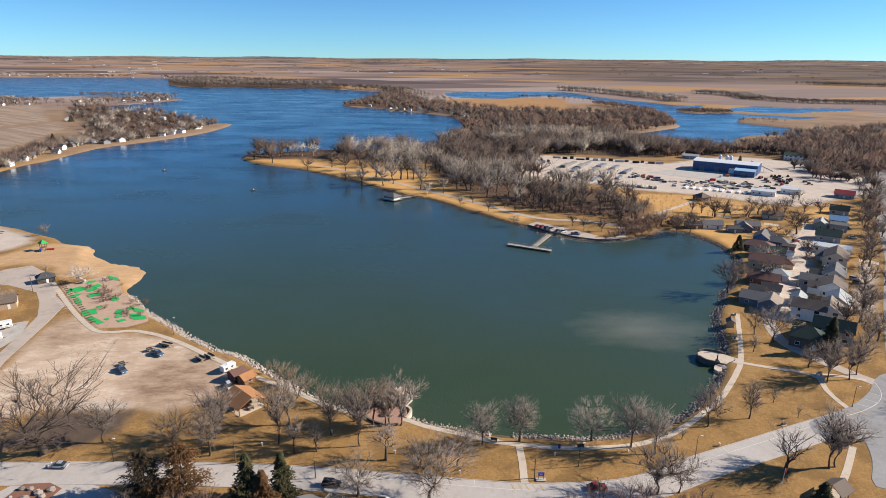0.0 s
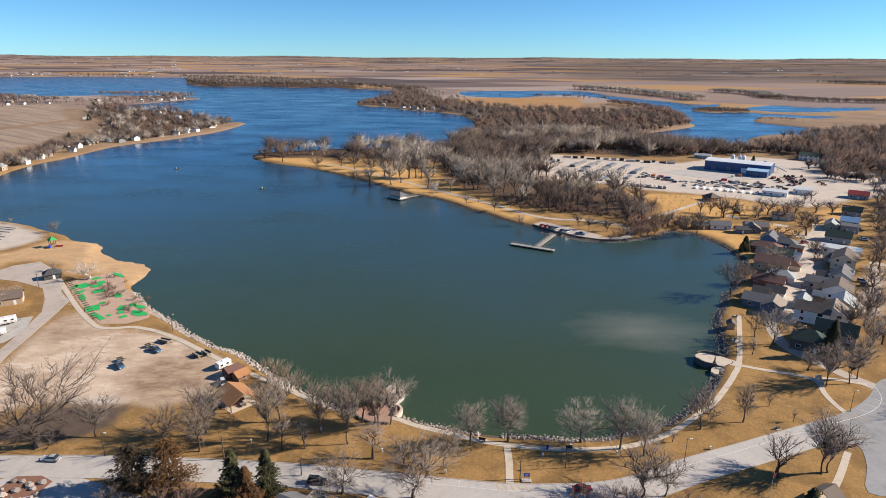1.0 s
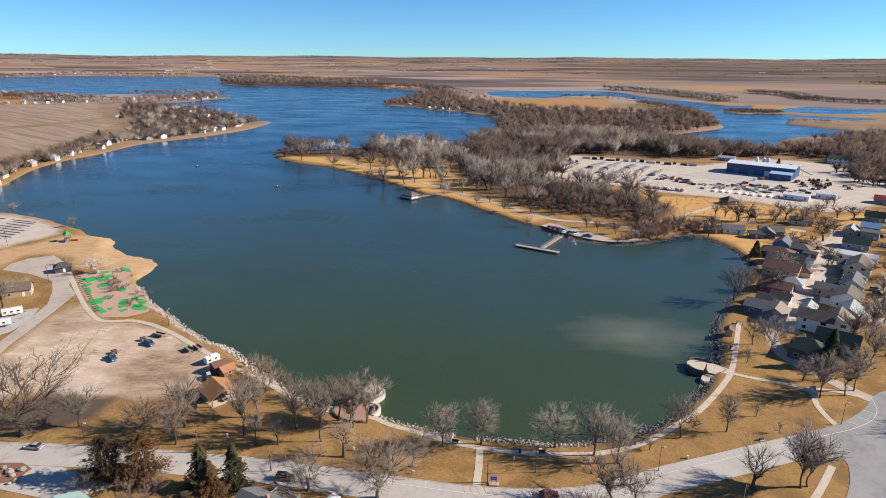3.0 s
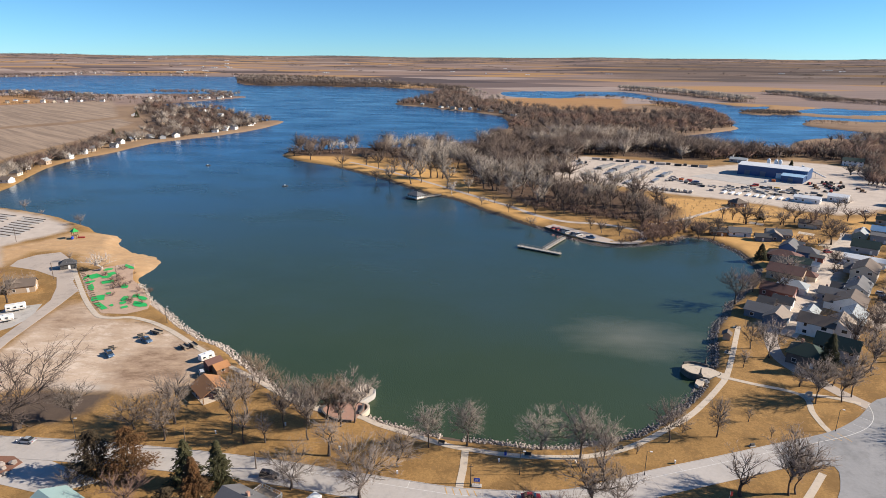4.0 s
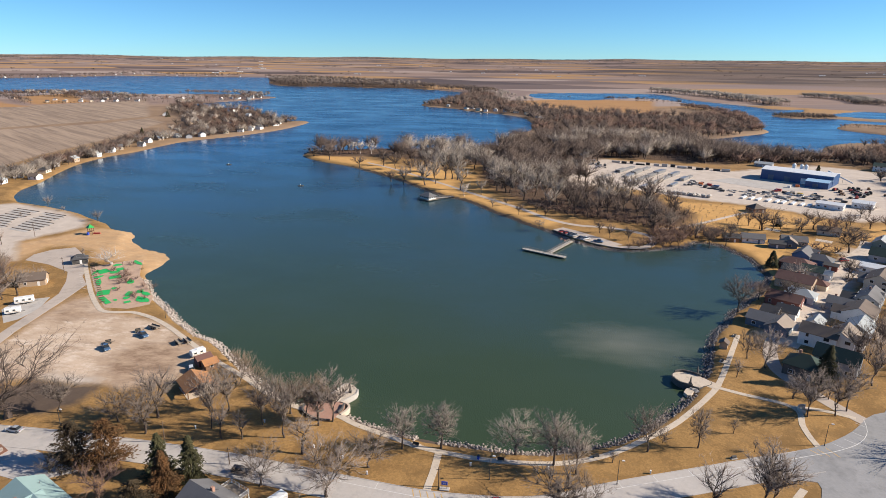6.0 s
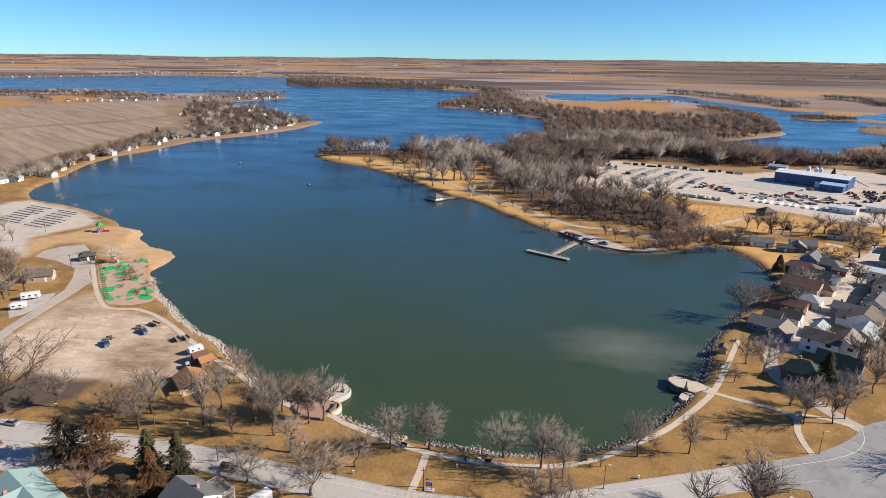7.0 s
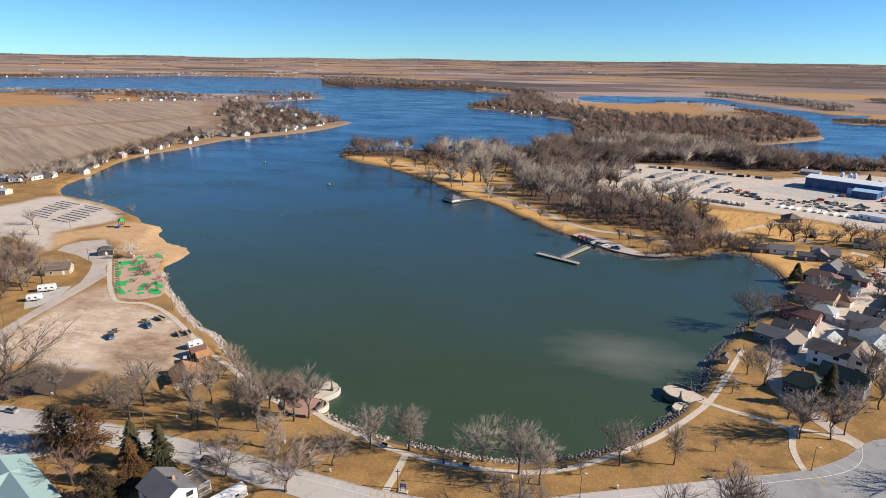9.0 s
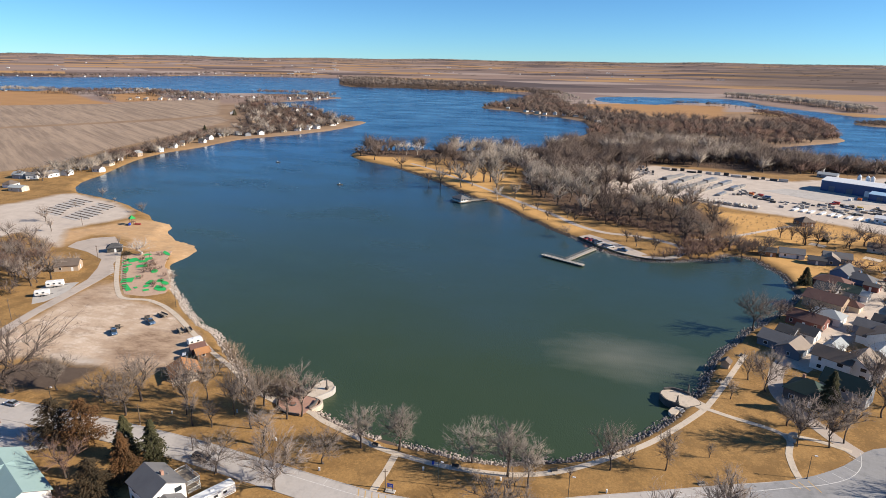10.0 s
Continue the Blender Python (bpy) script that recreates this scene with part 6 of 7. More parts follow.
def band(line, width):
    """The outline of a low wall of even width along a line."""
    line = np.asarray(line, float)
    t = np.gradient(line, axis=0)
    t /= np.linalg.norm(t, axis=1)[:, None]
    n = np.stack([-t[:, 1], t[:, 0]], 1) * width / 2
    return [tuple(p) for p in np.concatenate([line + n, (line - n)[::-1]])]


wp = empty("pier", 0, 0, 0, 0, "pale stone pier with a brick plaza and dark pillar", "pier")
part("plaza", prism([(-20.5, 152.9), (-21.9, 155.1), (-21.7, 157.5), (-18.6, 159.4), (-15.1, 160.2), (-10.4, 159.2), (-9.6, 155.4), (-10.8, 153.1), (-11.3, 150.3), (-14.9, 150.1), (-17.8, 150.9)], -1, LAND + 0.12), M["brick"], wp, "red brick plaza")
part("deck", prism([(-18.7, 159.5), (-16.2, 163.6), (-14.8, 167.6), (-14.0, 170.0), (-12.6, 170.6), (-11.0, 170.0), (-9.1, 167.8), (-8.9, 165.3), (-10.6, 162.3), (-12.2, 159.8), (-15.2, 160.3)], -1, LAND + 0.16), M["path"], wp, "pale concrete deck")
part("seat_wall", prism(band(curve_through([(-21.6, 157.5), (-22.2, 155.2), (-20.9, 152.7), (-18, 150.6), (-15, 149.7), (-12, 149.7)], 1.0), 0.5), 0, LAND + 0.62), M["stone_wall"], wp, "dark curved stone seat wall")
part("wall", prism(band(curve_through([(-12.2, 160.2), (-9.6, 159.2), (-8.7, 157.4), (-9.2, 155.2), (-10, 153.4)], 1.0), 0.7), -1, LAND + 0.3), M["path"], wp, "pale concrete abutment")
part("wall", prism(band([(-10.6, 158.6), (-10.3, 156), (-10.9, 153.8)], 0.5), 0, LAND + 0.8), M["stone_wall"], wp)
part("kerb", prism(band(curve_through([(-18.8, 159.8), (-16.4, 163.7), (-15.0, 167.7), (-14.1, 170.1), (-12.6, 170.7)], 1.0), 0.35), -1, LAND + 0.34), M["concrete"], wp)
part("kerb", prism(band(curve_through([(-9.0, 167.8), (-8.8, 165.3), (-10.5, 162.2), (-12.0, 159.9)], 1.0), 0.35), -1, LAND + 0.34), M["concrete"], wp)
part("fire_ring", rod((-16.6, 154.6, LAND), (-16.6, 154.6, LAND + 0.5), 1.1, 1.0, 14), M["stone_wall"], wp)
part("hearth", rod((-16.6, 154.6, LAND + 0.5), (-16.6, 154.6, LAND + 0.56), 0.8, 0.8, 14), M["mulch"], wp)
pillar(wp, -10.8, 165.6, LAND + 0.16, 3.6)
ep = empty("pier", 0, 0, 0, 0, "kidney-shaped pale concrete pier with dark stone walls", "pier")
rim = curve_through([(90.2, 193.6), (91.3, 196.3), (94.0, 197.4), (96.8, 196.7), (99.6, 194.6), (101.6, 192.6), (102.2, 190.6), (100.8, 189.2), (99.0, 188.2), (97.3, 186.9), (95.3, 188.1), (93.2, 188.5), (91.3, 190.0)], 0.8, True)
mid_rim = rim.mean(0)
part("wall", prism([tuple(p) for p in rim], -2, LAND + 0.1), M["stone_wall"], ep, "dark stone retaining wall")
part("deck", prism([tuple(p) for p in mid_rim + (rim - mid_rim) * 0.95], LAND + 0.06, LAND + 0.22), M["path"], ep)
part("parapet", prism(band(curve_through([(91.6, 196.2), (94.0, 197.2), (96.8, 196.5), (99.4, 194.9)], 0.7), 0.45), LAND, LAND + 0.95), M["stone_wall"], ep)
part("parapet", prism(band(curve_through([(95.6, 188.2), (93.2, 188.8), (91.4, 190.3), (90.5, 192.6)], 0.7), 0.45), LAND, LAND + 0.6), M["stone_wall"], ep)
for k in range(4):
    part("step", prism([(94.6 + 0.35 * k, 187.2 - 0.5 * k), (96.6 + 0.35 * k, 186.6 - 0.5 * k), (96.8 + 0.35 * k, 186.1 - 0.5 * k), (94.8 + 0.35 * k, 186.7 - 0.5 * k)], -1, LAND - 0.2 * k), M["concrete"], ep)
part("landing", prism([(92.2, 184.6), (93.4, 187.0), (95.0, 187.8), (95.9, 186.4), (94.2, 183.2), (92.9, 182.9)], -1, LAND - 0.4), M["path"], ep)
pillar(ep, 98.8, 196.2, LAND, 3.2)
pillar(ep, 95.0, 188.9, LAND + 0.1, 2.8)
bw = empty("bench_wall", 125.4, 178.6, LAND, 0, "curved pale stone bench wall beside the path", "bench")
arc = np.linspace(1.2, 4.4, 9)
part("seat", prism([(1.9 * math.cos(a), 1.9 * math.sin(a)) for a in arc] + [(1.2 * math.cos(a), 1.2 * math.sin(a)) for a in arc[::-1]], 0, 0.55), M["path"], bw)
part("back", prism([(2.1 * math.cos(a), 2.1 * math.sin(a)) for a in arc] + [(1.85 * math.cos(a), 1.85 * math.sin(a)) for a in arc[::-1]], 0, 1.1), M["concrete"], bw)

# ---- dock and boathouse ----
dock = empty("dock", 0.3, 4.2, 0, 0, "pale timber fishing dock on the lake", "dock")
def decking(parent, a, b, w, z):
    a, b = np.array(a, float), np.array(b, float)
    d = (b - a) / np.linalg.norm(b - a)
    n = np.array((-d[1], d[0])) * w / 2
    run = np.linalg.norm(b - a)
    fr = part("deck_frame", prism([tuple(a + n), tuple(a - n), tuple(b - n), tuple(b + n)], z - 0.5, z - 0.08), M["timber"], parent)
    for k in range(int(run / 0.9)):
        p, q = a + d * (k * 0.9 + 0.02), a + d * (k * 0.9 + 0.86)
        part("plank", prism([tuple(p + n), tuple(p - n), tuple(q - n), tuple(q + n)], z - 0.08, z), M["concrete"], parent)
    for s in (-1, 1):
        rail = bmesh.new()
        o = n * s * 0.96
        add_rod(rail, (*(a + o), z + 1.05), (*(b + o), z + 1.05), 0.06, None, 5)
        add_rod(rail, (*(a + o), z + 0.55), (*(b + o), z + 0.55), 0.04, None, 5)
        part("rail", rail, M["timber"], parent)
        for k in range(int(run / 2.2) + 1):
            p = a + d * min(k * 2.2, run) + o
            part("post", rod((*p, -1.0), (*p, z + 1.1), 0.07, None, 6), M["timber"], parent)
decking(dock, (37.2, 326.6), (59.8, 314.6), 2.8, 0.95)
decking(dock, (51.0, 320.4), (64.4, 346.4), 2.2, 0.98)
bh = empty("boathouse", -37.4, 446.5, 0, -38, "white lakeside pavilion with a grey hipped roof over water", "pavilion")
part("deck", box(-6.5, 6.5, -5, 5, 0.6, 0.9), M["timber"], bh)
part("wall", box(-5, 5, -3.6, 3.6, 0.9, 3.4), M["white"], bh)
part("roof", roof_mesh(10, 7.2, 3.4, 1.9, True, 0.9), M["roof_grey"], bh)
for k in range(5):
    add_window(bh, -4 + 2 * k, -3.6, 2.3, 1.4, 1.2, "-y")
for k in range(3):
    add_window(bh, 5, -2.4 + 2.4 * k, 2.3, 1.4, 1.2, "x")
for px in (-6, 0, 6):
    for py in (-4.6, 4.6):
        part("post", rod((px, py, -2), (px, py, 1.6), 0.15), M["timber"], bh)
gw = empty("gangway", -0.3, 7, 0, 0, "timber gangway from shore to pavilion", "gangway")
decking(gw, (-31.5, 440), (-19, 449), 2.0, 1.3)

# ---- vehicles ----
def car(x, y, rz, paint, style="sedan", label=""):
    ob = empty("pickup_truck" if style == "pickup" else "car", x, y, LAND + 0.06, rz, label, "truck" if style == "pickup" else "car")
    L, W = (5.6, 2.0) if style == "pickup" else (4.7, 1.85)
    side = {"sedan": [(-2.3, .5), (-2.3, .95), (-1.5, 1.0), (1.0, .98), (2.2, .85), (2.35, .5)],
            "suv": [(-2.3, .5), (-2.35, 1.1), (-1.5, 1.12), (1.1, 1.1), (2.25, .98), (2.35, .5)],
            "pickup": [(-2.8, .6), (-2.8, 1.15), (-0.6, 1.18), (1.4, 1.15), (2.7, 1.05), (2.8, .6)]}[style]
    cab = {"sedan": [(-1.75, .97), (-1.1, 1.45), (0.35, 1.47), (1.15, .97)], "suv": [(-2.25, 1.1), (-2.0, 1.75), (0.3, 1.77), (1.15, 1.1)], "pickup": [(-0.75, 1.16), (-0.55, 1.85), (0.75, 1.86), (1.5, 1.15)]}[style]

    def profile(pts, w0, w1):
        bm = bmesh.new()
        zs = [p[1] for p in pts]
        lo, hi = min(zs), max(zs)
        rows = []
        for s in (-1, 1):
            rows.append([bm.verts.new((px, s * (w0 + (w1 - w0) * (pz - lo) / (hi - lo + 1e-6)), pz)) for px, pz in pts])
        bm.faces.new(rows[0])
        bm.faces.new(rows[1][::-1])
        n = len(pts)
        for i in range(n):
            bm.faces.new((rows[0][i], rows[1][i], rows[1][(i + 1) % n], rows[0][(i + 1) % n]))
        return bm
    part("body", profile([(px, pz - 0.15) for px, pz in side], W / 2, W / 2 - 0.04), M[paint], ob)
    part("window", profile(cab, W / 2 - 0.12, W / 2 - 0.3), M["glass"], ob)
    tops = [p for p in cab if p[1] > cab[0][1] + 0.2]
    part("roof", box(min(p[0] for p in tops) + 0.05, max(p[0] for p in tops) - 0.1, -W / 2 + 0.32, W / 2 - 0.32, max(p[1] for p in tops) - 0.03, max(p[1] for p in tops) + 0.04, 0.02), M[paint], ob)
    if style == "pickup":
        part("bed", box(-2.65, -0.85, -0.82, 0.82, 0.98, 1.05), M["rubber"], ob)
    for px in (-L * 0.31, L * 0.31):
        for py in (-W / 2 + 0.08, W / 2 - 0.08):
            t = part("wheel", rod((px, py - 0.12, 0.34), (px, py + 0.12, 0.34), 0.34, None, 10), M["rubber"], ob)
            part("rim", rod((px, py - 0.125, 0.34), (px, py + 0.125, 0.34), 0.2, None, 8), M["steel"], t)
    for py in (-0.65, 0.65):
        part("headlight", box(L / 2 - 0.1, L / 2 + 0.01, py - 0.2, py + 0.2, 0.62, 0.78), M["lamp_white"], ob)
        part("tail_light", box(-L / 2 - 0.01, -L / 2 + 0.06, py - 0.18, py + 0.18, 0.7, 0.85), M["car_red"], ob)
    return ob


for row in (
        (-98.6, 191.6, -32, "car_blue", "pickup", "blue-grey pickup truck parked on the dirt lot"),
        (-105, 179.8, -42, "car_blue", "pickup", "blue-grey pickup truck on bare dirt"),
        (-66.1, 169.4, -55, "car_white", "suv", "white car parked beside the sheds"),
        (-96.0, 130.6, 178, "car_silver", "sedan", "silver sedan on the concrete road"),
        (-26.2, 124.2, -4, "car_black", "suv", "black car on the concrete road"),
        (37.8, 123.6, 6, "car_red", "sedan", "dark red car parked at the kerb"),
        (59.5, 366.3, 45, "car_red", "sedan", "red car parked near the dock"), (62.2, 363.9, 45, "car_red", "suv", "red car parked near the dock"),
        (64.6, 361.4, 45, "car_navy", "suv", "navy car parked near the dock"), (66.8, 358.8, 45, "car_silver", "pickup", "silver truck parked near the dock"),
        (70.2, 355.2, 40, "car_navy", "sedan", "dark car parked near the dock"), (72.8, 352.8, 40, "car_white", "pickup", "white pickup parked near the dock"),
        (79.6, 348.6, -20, "car_blue", "pickup", "pale blue pickup parked near the dock"),
        (242, 344, -30, "car_white", "sedan", "white car in a driveway"), (203.8, 336.1, 20, "car_red", "suv", "red car beside the alley"),
        (194.5, 267.1, -30, "car_black", "suv", "black car parked at the street"), (196.5, 272.6, -30, "car_silver", "suv", "silver car in a driveway"),
        (165.9, 280.8, 60, "car_white", "pickup", "white truck in the gravel alley"), (275, 435, 10, "car_white", "pickup", "white truck on the gravel yard"),
        (251.7, 364.4, -30, "car_black", "suv", "dark car behind a house"), (233, 521.4, 20, "car_red", "pickup", "red truck on the gravel yard"),
        (259, 512, 100, "car_black", "pickup", "dark truck in the yard"), (246, 504, 40, "car_white", "pickup", "white truck in the yard"), (240, 512, 10, "car_silver", "suv", "silver car in the yard")):
    car(*row)


def trailer(x, y, rz, L, W, h, label, box_mat="white", roof_mat="metal_white", flat=False):
    ob = empty("trailer", x, y, LAND, rz, label, "trailer")
    if flat:
        part("bed", box(-L / 2, L / 2, -W / 2, W / 2, 0.7, 0.9), M["timber"], ob)
        for s in (-1, 1):
            part("side_rail", box(-L / 2, L / 2, s * W / 2 - 0.05, s * W / 2 + 0.05, 0.9, 1.3), M["dark_steel"], ob)
    else:
        part("body", box(-L / 2, L / 2, -W / 2, W / 2, 0.6, h, 0.18), M[box_mat], ob)
        part("roof", box(-L / 2 + 0.1, L / 2 - 0.1, -W / 2 + 0.1, W / 2 - 0.1, h, h + 0.08, 0.03), M[roof_mat], ob)
        for k in range(int(L / 2.2)):
            for s in (-1, 1):
                px = -L / 2 + 1.2 + 2.2 * k
                add_window(ob, px, s * W / 2, h * 0.68, 0.9, 0.6, "y" if s > 0 else "-y")
        part("stripe", box(-L / 2 + 0.3, L / 2 - 0.3, -W / 2 - 0.02, W / 2 + 0.02, 1.0, 1.2), M["tan_wall"], ob)
        part("vent_hatch", box(-0.4, 0.4, -0.35, 0.35, h + 0.08, h + 0.3, 0.04), M["white"], ob)
    for px in (-0.6, 0.6):
        for s in (-1, 1):
            part("wheel", rod((px, s * (W / 2 - 0.2), 0.35), (px, s * (W / 2), 0.35), 0.35, None, 10), M["rubber"], ob)
    part("tow_bar", box(L / 2, L / 2 + 1.2, -0.06, 0.06, 0.5, 0.62), M["dark_steel"], ob)
    return ob


trailer(-13.6, 111.4, 61, 10.5, 2.5, 3.3, "long white travel trailer beside a house")
trailer(-166.8, 212.0, 38, 7, 2.7, 2.8, "white house trailer with a pale roof")
trailer(-162.6, 201.6, 38, 5.6, 2.3, 2.6, "white camping trailer near junipers")
trailer(-98.6, 198.4, -20, 4.6, 1.8, 1, "dark flat boat trailer on the lot", flat=True)
trailer(-82.2, 188, -38, 3.8, 1.6, 1, "dark flat utility trailer on the lot", flat=True)
trailer(-79.8, 189.8, -38, 3.8, 1.6, 1, "dark flat utility trailer on the lot", flat=True)
trailer(-107, 183.8, 40, 1.9, 1.3, 1, "small skeletal trailer behind a pickup", flat=True)
trailer(-102.6, 194.4, 40, 1.9, 1.3, 1, "small skeletal trailer behind a pickup", flat=True)
trailer(-70.3, 180.6, 56, 5.0, 2.2, 2.5, "white round-topped enclosed trailer beside sheds")


# ---- sheds and pavilion by the lot ----
def shed(x, y, rz, L, W, h, rise, wall, roof, label, posts=False, name="shed"):
    ob = empty(name, x, y, LAND, rz, label, name)
    if posts:
        for px in np.linspace(-L / 2 + 0.3, L / 2 - 0.3, 4):
            for s in (-1, 1):
                part("post", box(px - 0.12, px + 0.12, s * (W / 2 - 0.3) - 0.12, s * (W / 2 - 0.3) + 0.12, 0, h), M["brown_wall"], ob)
        for s in (-1, 1):
            part("beam", box(-L / 2, L / 2, s * (W / 2 - 0.3) - 0.1, s * (W / 2 - 0.3) + 0.1, h - 0.3, h), M["brown_wall"], ob)
        part("floor_slab", box(-L / 2, L / 2, -W / 2, W / 2, -0.1, 0.08), M["path"], ob)
    else:
        part("wall", add_gable(bmesh.new(), L, W, h, rise), M[wall], ob)
        part("door", box(L / 2, L / 2 + 0.06, -1.2, -0.3, 0, 2.0), M["white"], ob)
        add_window(ob, L / 2, 0.8, 1.5, 1.0, 0.8, "x")
        add_window(ob, 0, -W / 2, 1.5, 1.0, 0.8, "-y")
    part("roof", roof_mesh(L, W, h, rise, False, 0.5), M[roof], ob)
    return ob


shed(-58.4, 159.6, -43, 9.4, 8.6, 2.6, 2.1, "brown_wall", "roof_orange", "open picnic pavilion with a brown-orange shingle roof", True, "pavilion")
for dx, dy in ((-2, -1), (1, 1.5), (2.5, -1.5), (-0.5, 2.4)):
    tb = empty("picnic_table", -58.4 + dx, 159.2 + dy, LAND + 0.08, 48, "grey picnic table under the pavilion roof", "table", "picnic tables")
    part("tabletop", box(-0.9, 0.9, -0.38, 0.38, 0.70, 0.75), M["timber"], tb)
    for s in (-1, 1):
        part("bench", box(-0.9, 0.9, s * 0.7 - 0.13, s * 0.7 + 0.13, 0.42, 0.46), M["timber"], tb)
        part("leg", box(s * 0.6 - 0.05, s * 0.6 + 0.05, -0.75, 0.75, 0, 0.70), M["timber"], tb)
shed(-65.6, 175.8, 53, 4.6, 4.0, 2.3, 1.1, "red_wall", "roof_red", "small shed with a dark red roof")
shed(-61.9, 173.4, 53, 4.2, 3.8, 2.2, 1.1, "brown_wall", "roof_orange", "small orange-brown concession hut with white shutters")
shed(113.1, 219.0, 68, 2.8, 2.6, 2.2, 0.9, "tan_wall", "roof_brown", "tiny tan bait hut beside the rocks")
shed(94.1, 121.4, 30, 4.4, 4.4, 2.5, 1.5, "white", "roof_brown", "white garden gazebo with a brown roof", True, "gazebo")

# ---- near houses ----
house(-62.4, 102, -26.5, 23, 10.5, 3.0, 2.4, "white", "roof_teal", "gable", "large white house with a pale teal shingle roof", seed=301)
house(-66.5, 99.5, 63.5, 11, 9, 3.0, 2.4, "white", "roof_teal", "gable", "white house wing with a pale teal shingle roof", seed=302)
house(-26.2, 108.6, -24.5, 10.2, 8.6, 5.0, 2.5, "white", "roof_grey", "gable", "white two-storey house with a grey shingle roof", seed=303)
house(-19.6, 104.6, -24.5, 6, 7, 2.8, 1.8, "white", "roof_grey", "gable", "white garage wing with a grey roof", seed=304)
dk = empty("balcony_deck", -22.8, 114.6, LAND, -24.5, "white-railed two-level timber deck behind a house", "deck")
for z in (0.4, 2.7):
    part("deck", box(-3.2, 3.2, -1.6, 1.6, z - 0.15, z), M["timber"], dk)
    for a, b in (((-3.2, 1.6), (3.2, 1.6)), ((3.2, -1.6), (3.2, 1.6)), ((-3.2, -1.6), (-3.2, 1.6))):
        part("rail", rod((*a, z + 1.0), (*b, z + 1.0), 0.06, None, 4), M["white"], dk)
        part("rail", rod((*a, z + 0.15), (*b, z + 0.15), 0.04, None, 4), M["white"], dk)
        for k in range(13):
            f = k / 12
            p = (a[0] + (b[0] - a[0]) * f, a[1] + (b[1] - a[1]) * f)
            part("baluster", rod((*p, z), (*p, z + 1.0), 0.035, None, 4), M["white"], dk)
for px in (-3, 0, 3):
    part("post", box(px - 0.08, px + 0.08, 1.45, 1.6, 0, 3.6), M["white"], dk)
gb = empty("garden_bed", -96.5, 119, LAND + 0.02, 0, "red mulch garden bed with pale boulders", "garden bed")
part("mulch", prism([(-6, -3), (-1, -4), (5, -1), (6, 3.5), (2, 5.5), (-4, 5)], -0.1, 0.14), M["mulch"], gb)
for k in range(14):
    bmr = bmesh.new()
    bmesh.ops.create_icosphere(bmr, subdivisions=1, radius=0.5 + 0.25 * (k % 3))
    for v in bmr.verts:
        v.co = Vector((v.co.x * 1.2, v.co.y, v.co.z * 0.7)) + Vector((-4 + 0.72 * k, 3.2 * math.sin(k * 1.9), 0.35)) + 0.12 * noise.noise_vector(v.co * 3 + Vector((k, 0, 0)))
    part("boulder", bmr, M["rock"], gb)

# ---- posts, lamps, signs ----
def street_lamp(x, y, h=6.9, rz=0):
    ob = empty("street_lamp", x, y, LAND, rz, "slim dark lamp post with a pale lamp head", "street lamp", "park lamps")
    part("base", rod((0, 0, 0), (0, 0, 0.5), 0.16, 0.13), M["dark_steel"], ob)
    part("post", rod((0, 0, 0.5), (0, 0, h), 0.085, 0.06), M["dark_steel"], ob)
    part("arm", rod((0, 0, h - 0.1), (0.9, 0, h), 0.04), M["dark_steel"], ob)
    part("lamp_head", box(0.6, 1.3, -0.18, 0.18, h - 0.06, h + 0.12, 0.04), M["lamp_white"], ob)


for x, y in ((123.5, 160.8), (-83.4, 132.8), (66.2, 135.4), (-130, 133), (35.2, 132), (140, 188), (-148, 250), (-100, 208)):
    street_lamp(x, y)
for x, y, h in ((-52.2, 132.6, 6.7), (23.3, 127.3, 5.6), (-30.7, 126.9, 5), (-178, 248, 8), (-240, 300, 8), (-152, 178, 9)):
    pl = empty("utility_pole", x, y, LAND, 20, "brown timber utility pole", "pole")
    part("pole", rod((0, 0, -0.2), (0, 0, h), 0.15, 0.11), M["pole_wood"], pl)
    part("cross_arm", box(-0.6, 0.6, -0.06, 0.06, h - 0.7, h - 0.58), M["pole_wood"], pl)
sg = empty("sign", 24.8, 126.6, LAND, 0, "blue park sign board on two posts above a grey base", "sign")
part("board", box(-0.75, 0.75, -0.05, 0.05, 1.3, 2.3, 0.02), M["sign_blue"], sg)
part("lettering", box(-0.45, 0.45, -0.065, -0.05, 1.85, 1.97), M["white"], sg)
part("lettering", box(-0.35, 0.35, -0.065, -0.05, 1.6, 1.7), M["white"], sg)
for s in (-0.6, 0.6):
    part("post", box(s - 0.05, s + 0.05, -0.045, 0.045, 0, 1.3), M["dark_steel"], sg)
part("base", box(-1.2, 1.2, -0.6, 0.6, 0, 0.3, 0.04), M["concrete"], sg)
fl = empty("flagpole", 81.7, 122.6, LAND, 0, "white flagpole with a drooping small flag", "flagpole")
part("pole", rod((0, 0, 0), (0, 0, 7), 0.06, 0.03), M["lamp_white"], fl)
part("flag", prism([(0.05, -0.02), (0.55, 0.1), (0.6, 0.14), (0.05, 0.03)], 5.6, 6.8), M["metal_red"], fl)
for x, y in ((4.9, 128.9), (-47.6, 140), (49.6, 138.2), (-30, 146), (-3, 134), (75, 141), (30, 136.5), (-12, 137)):
    mk = empty("marker_stone", x, y, LAND, x, "small white marker post on the lawn", "marker", "lawn markers")
    part("block", box(-0.22, 0.22, -0.15, 0.15, 0, 0.85, 0.05), M["lamp_white"], mk)
    part("cap", box(-0.26, 0.26, -0.19, 0.19, 0.85, 0.95), M["white"], mk)
ms = empty("memorial_stone", 97.6, 151, LAND, 20, "low dark stone marker with a pale base on the lawn", "stone")
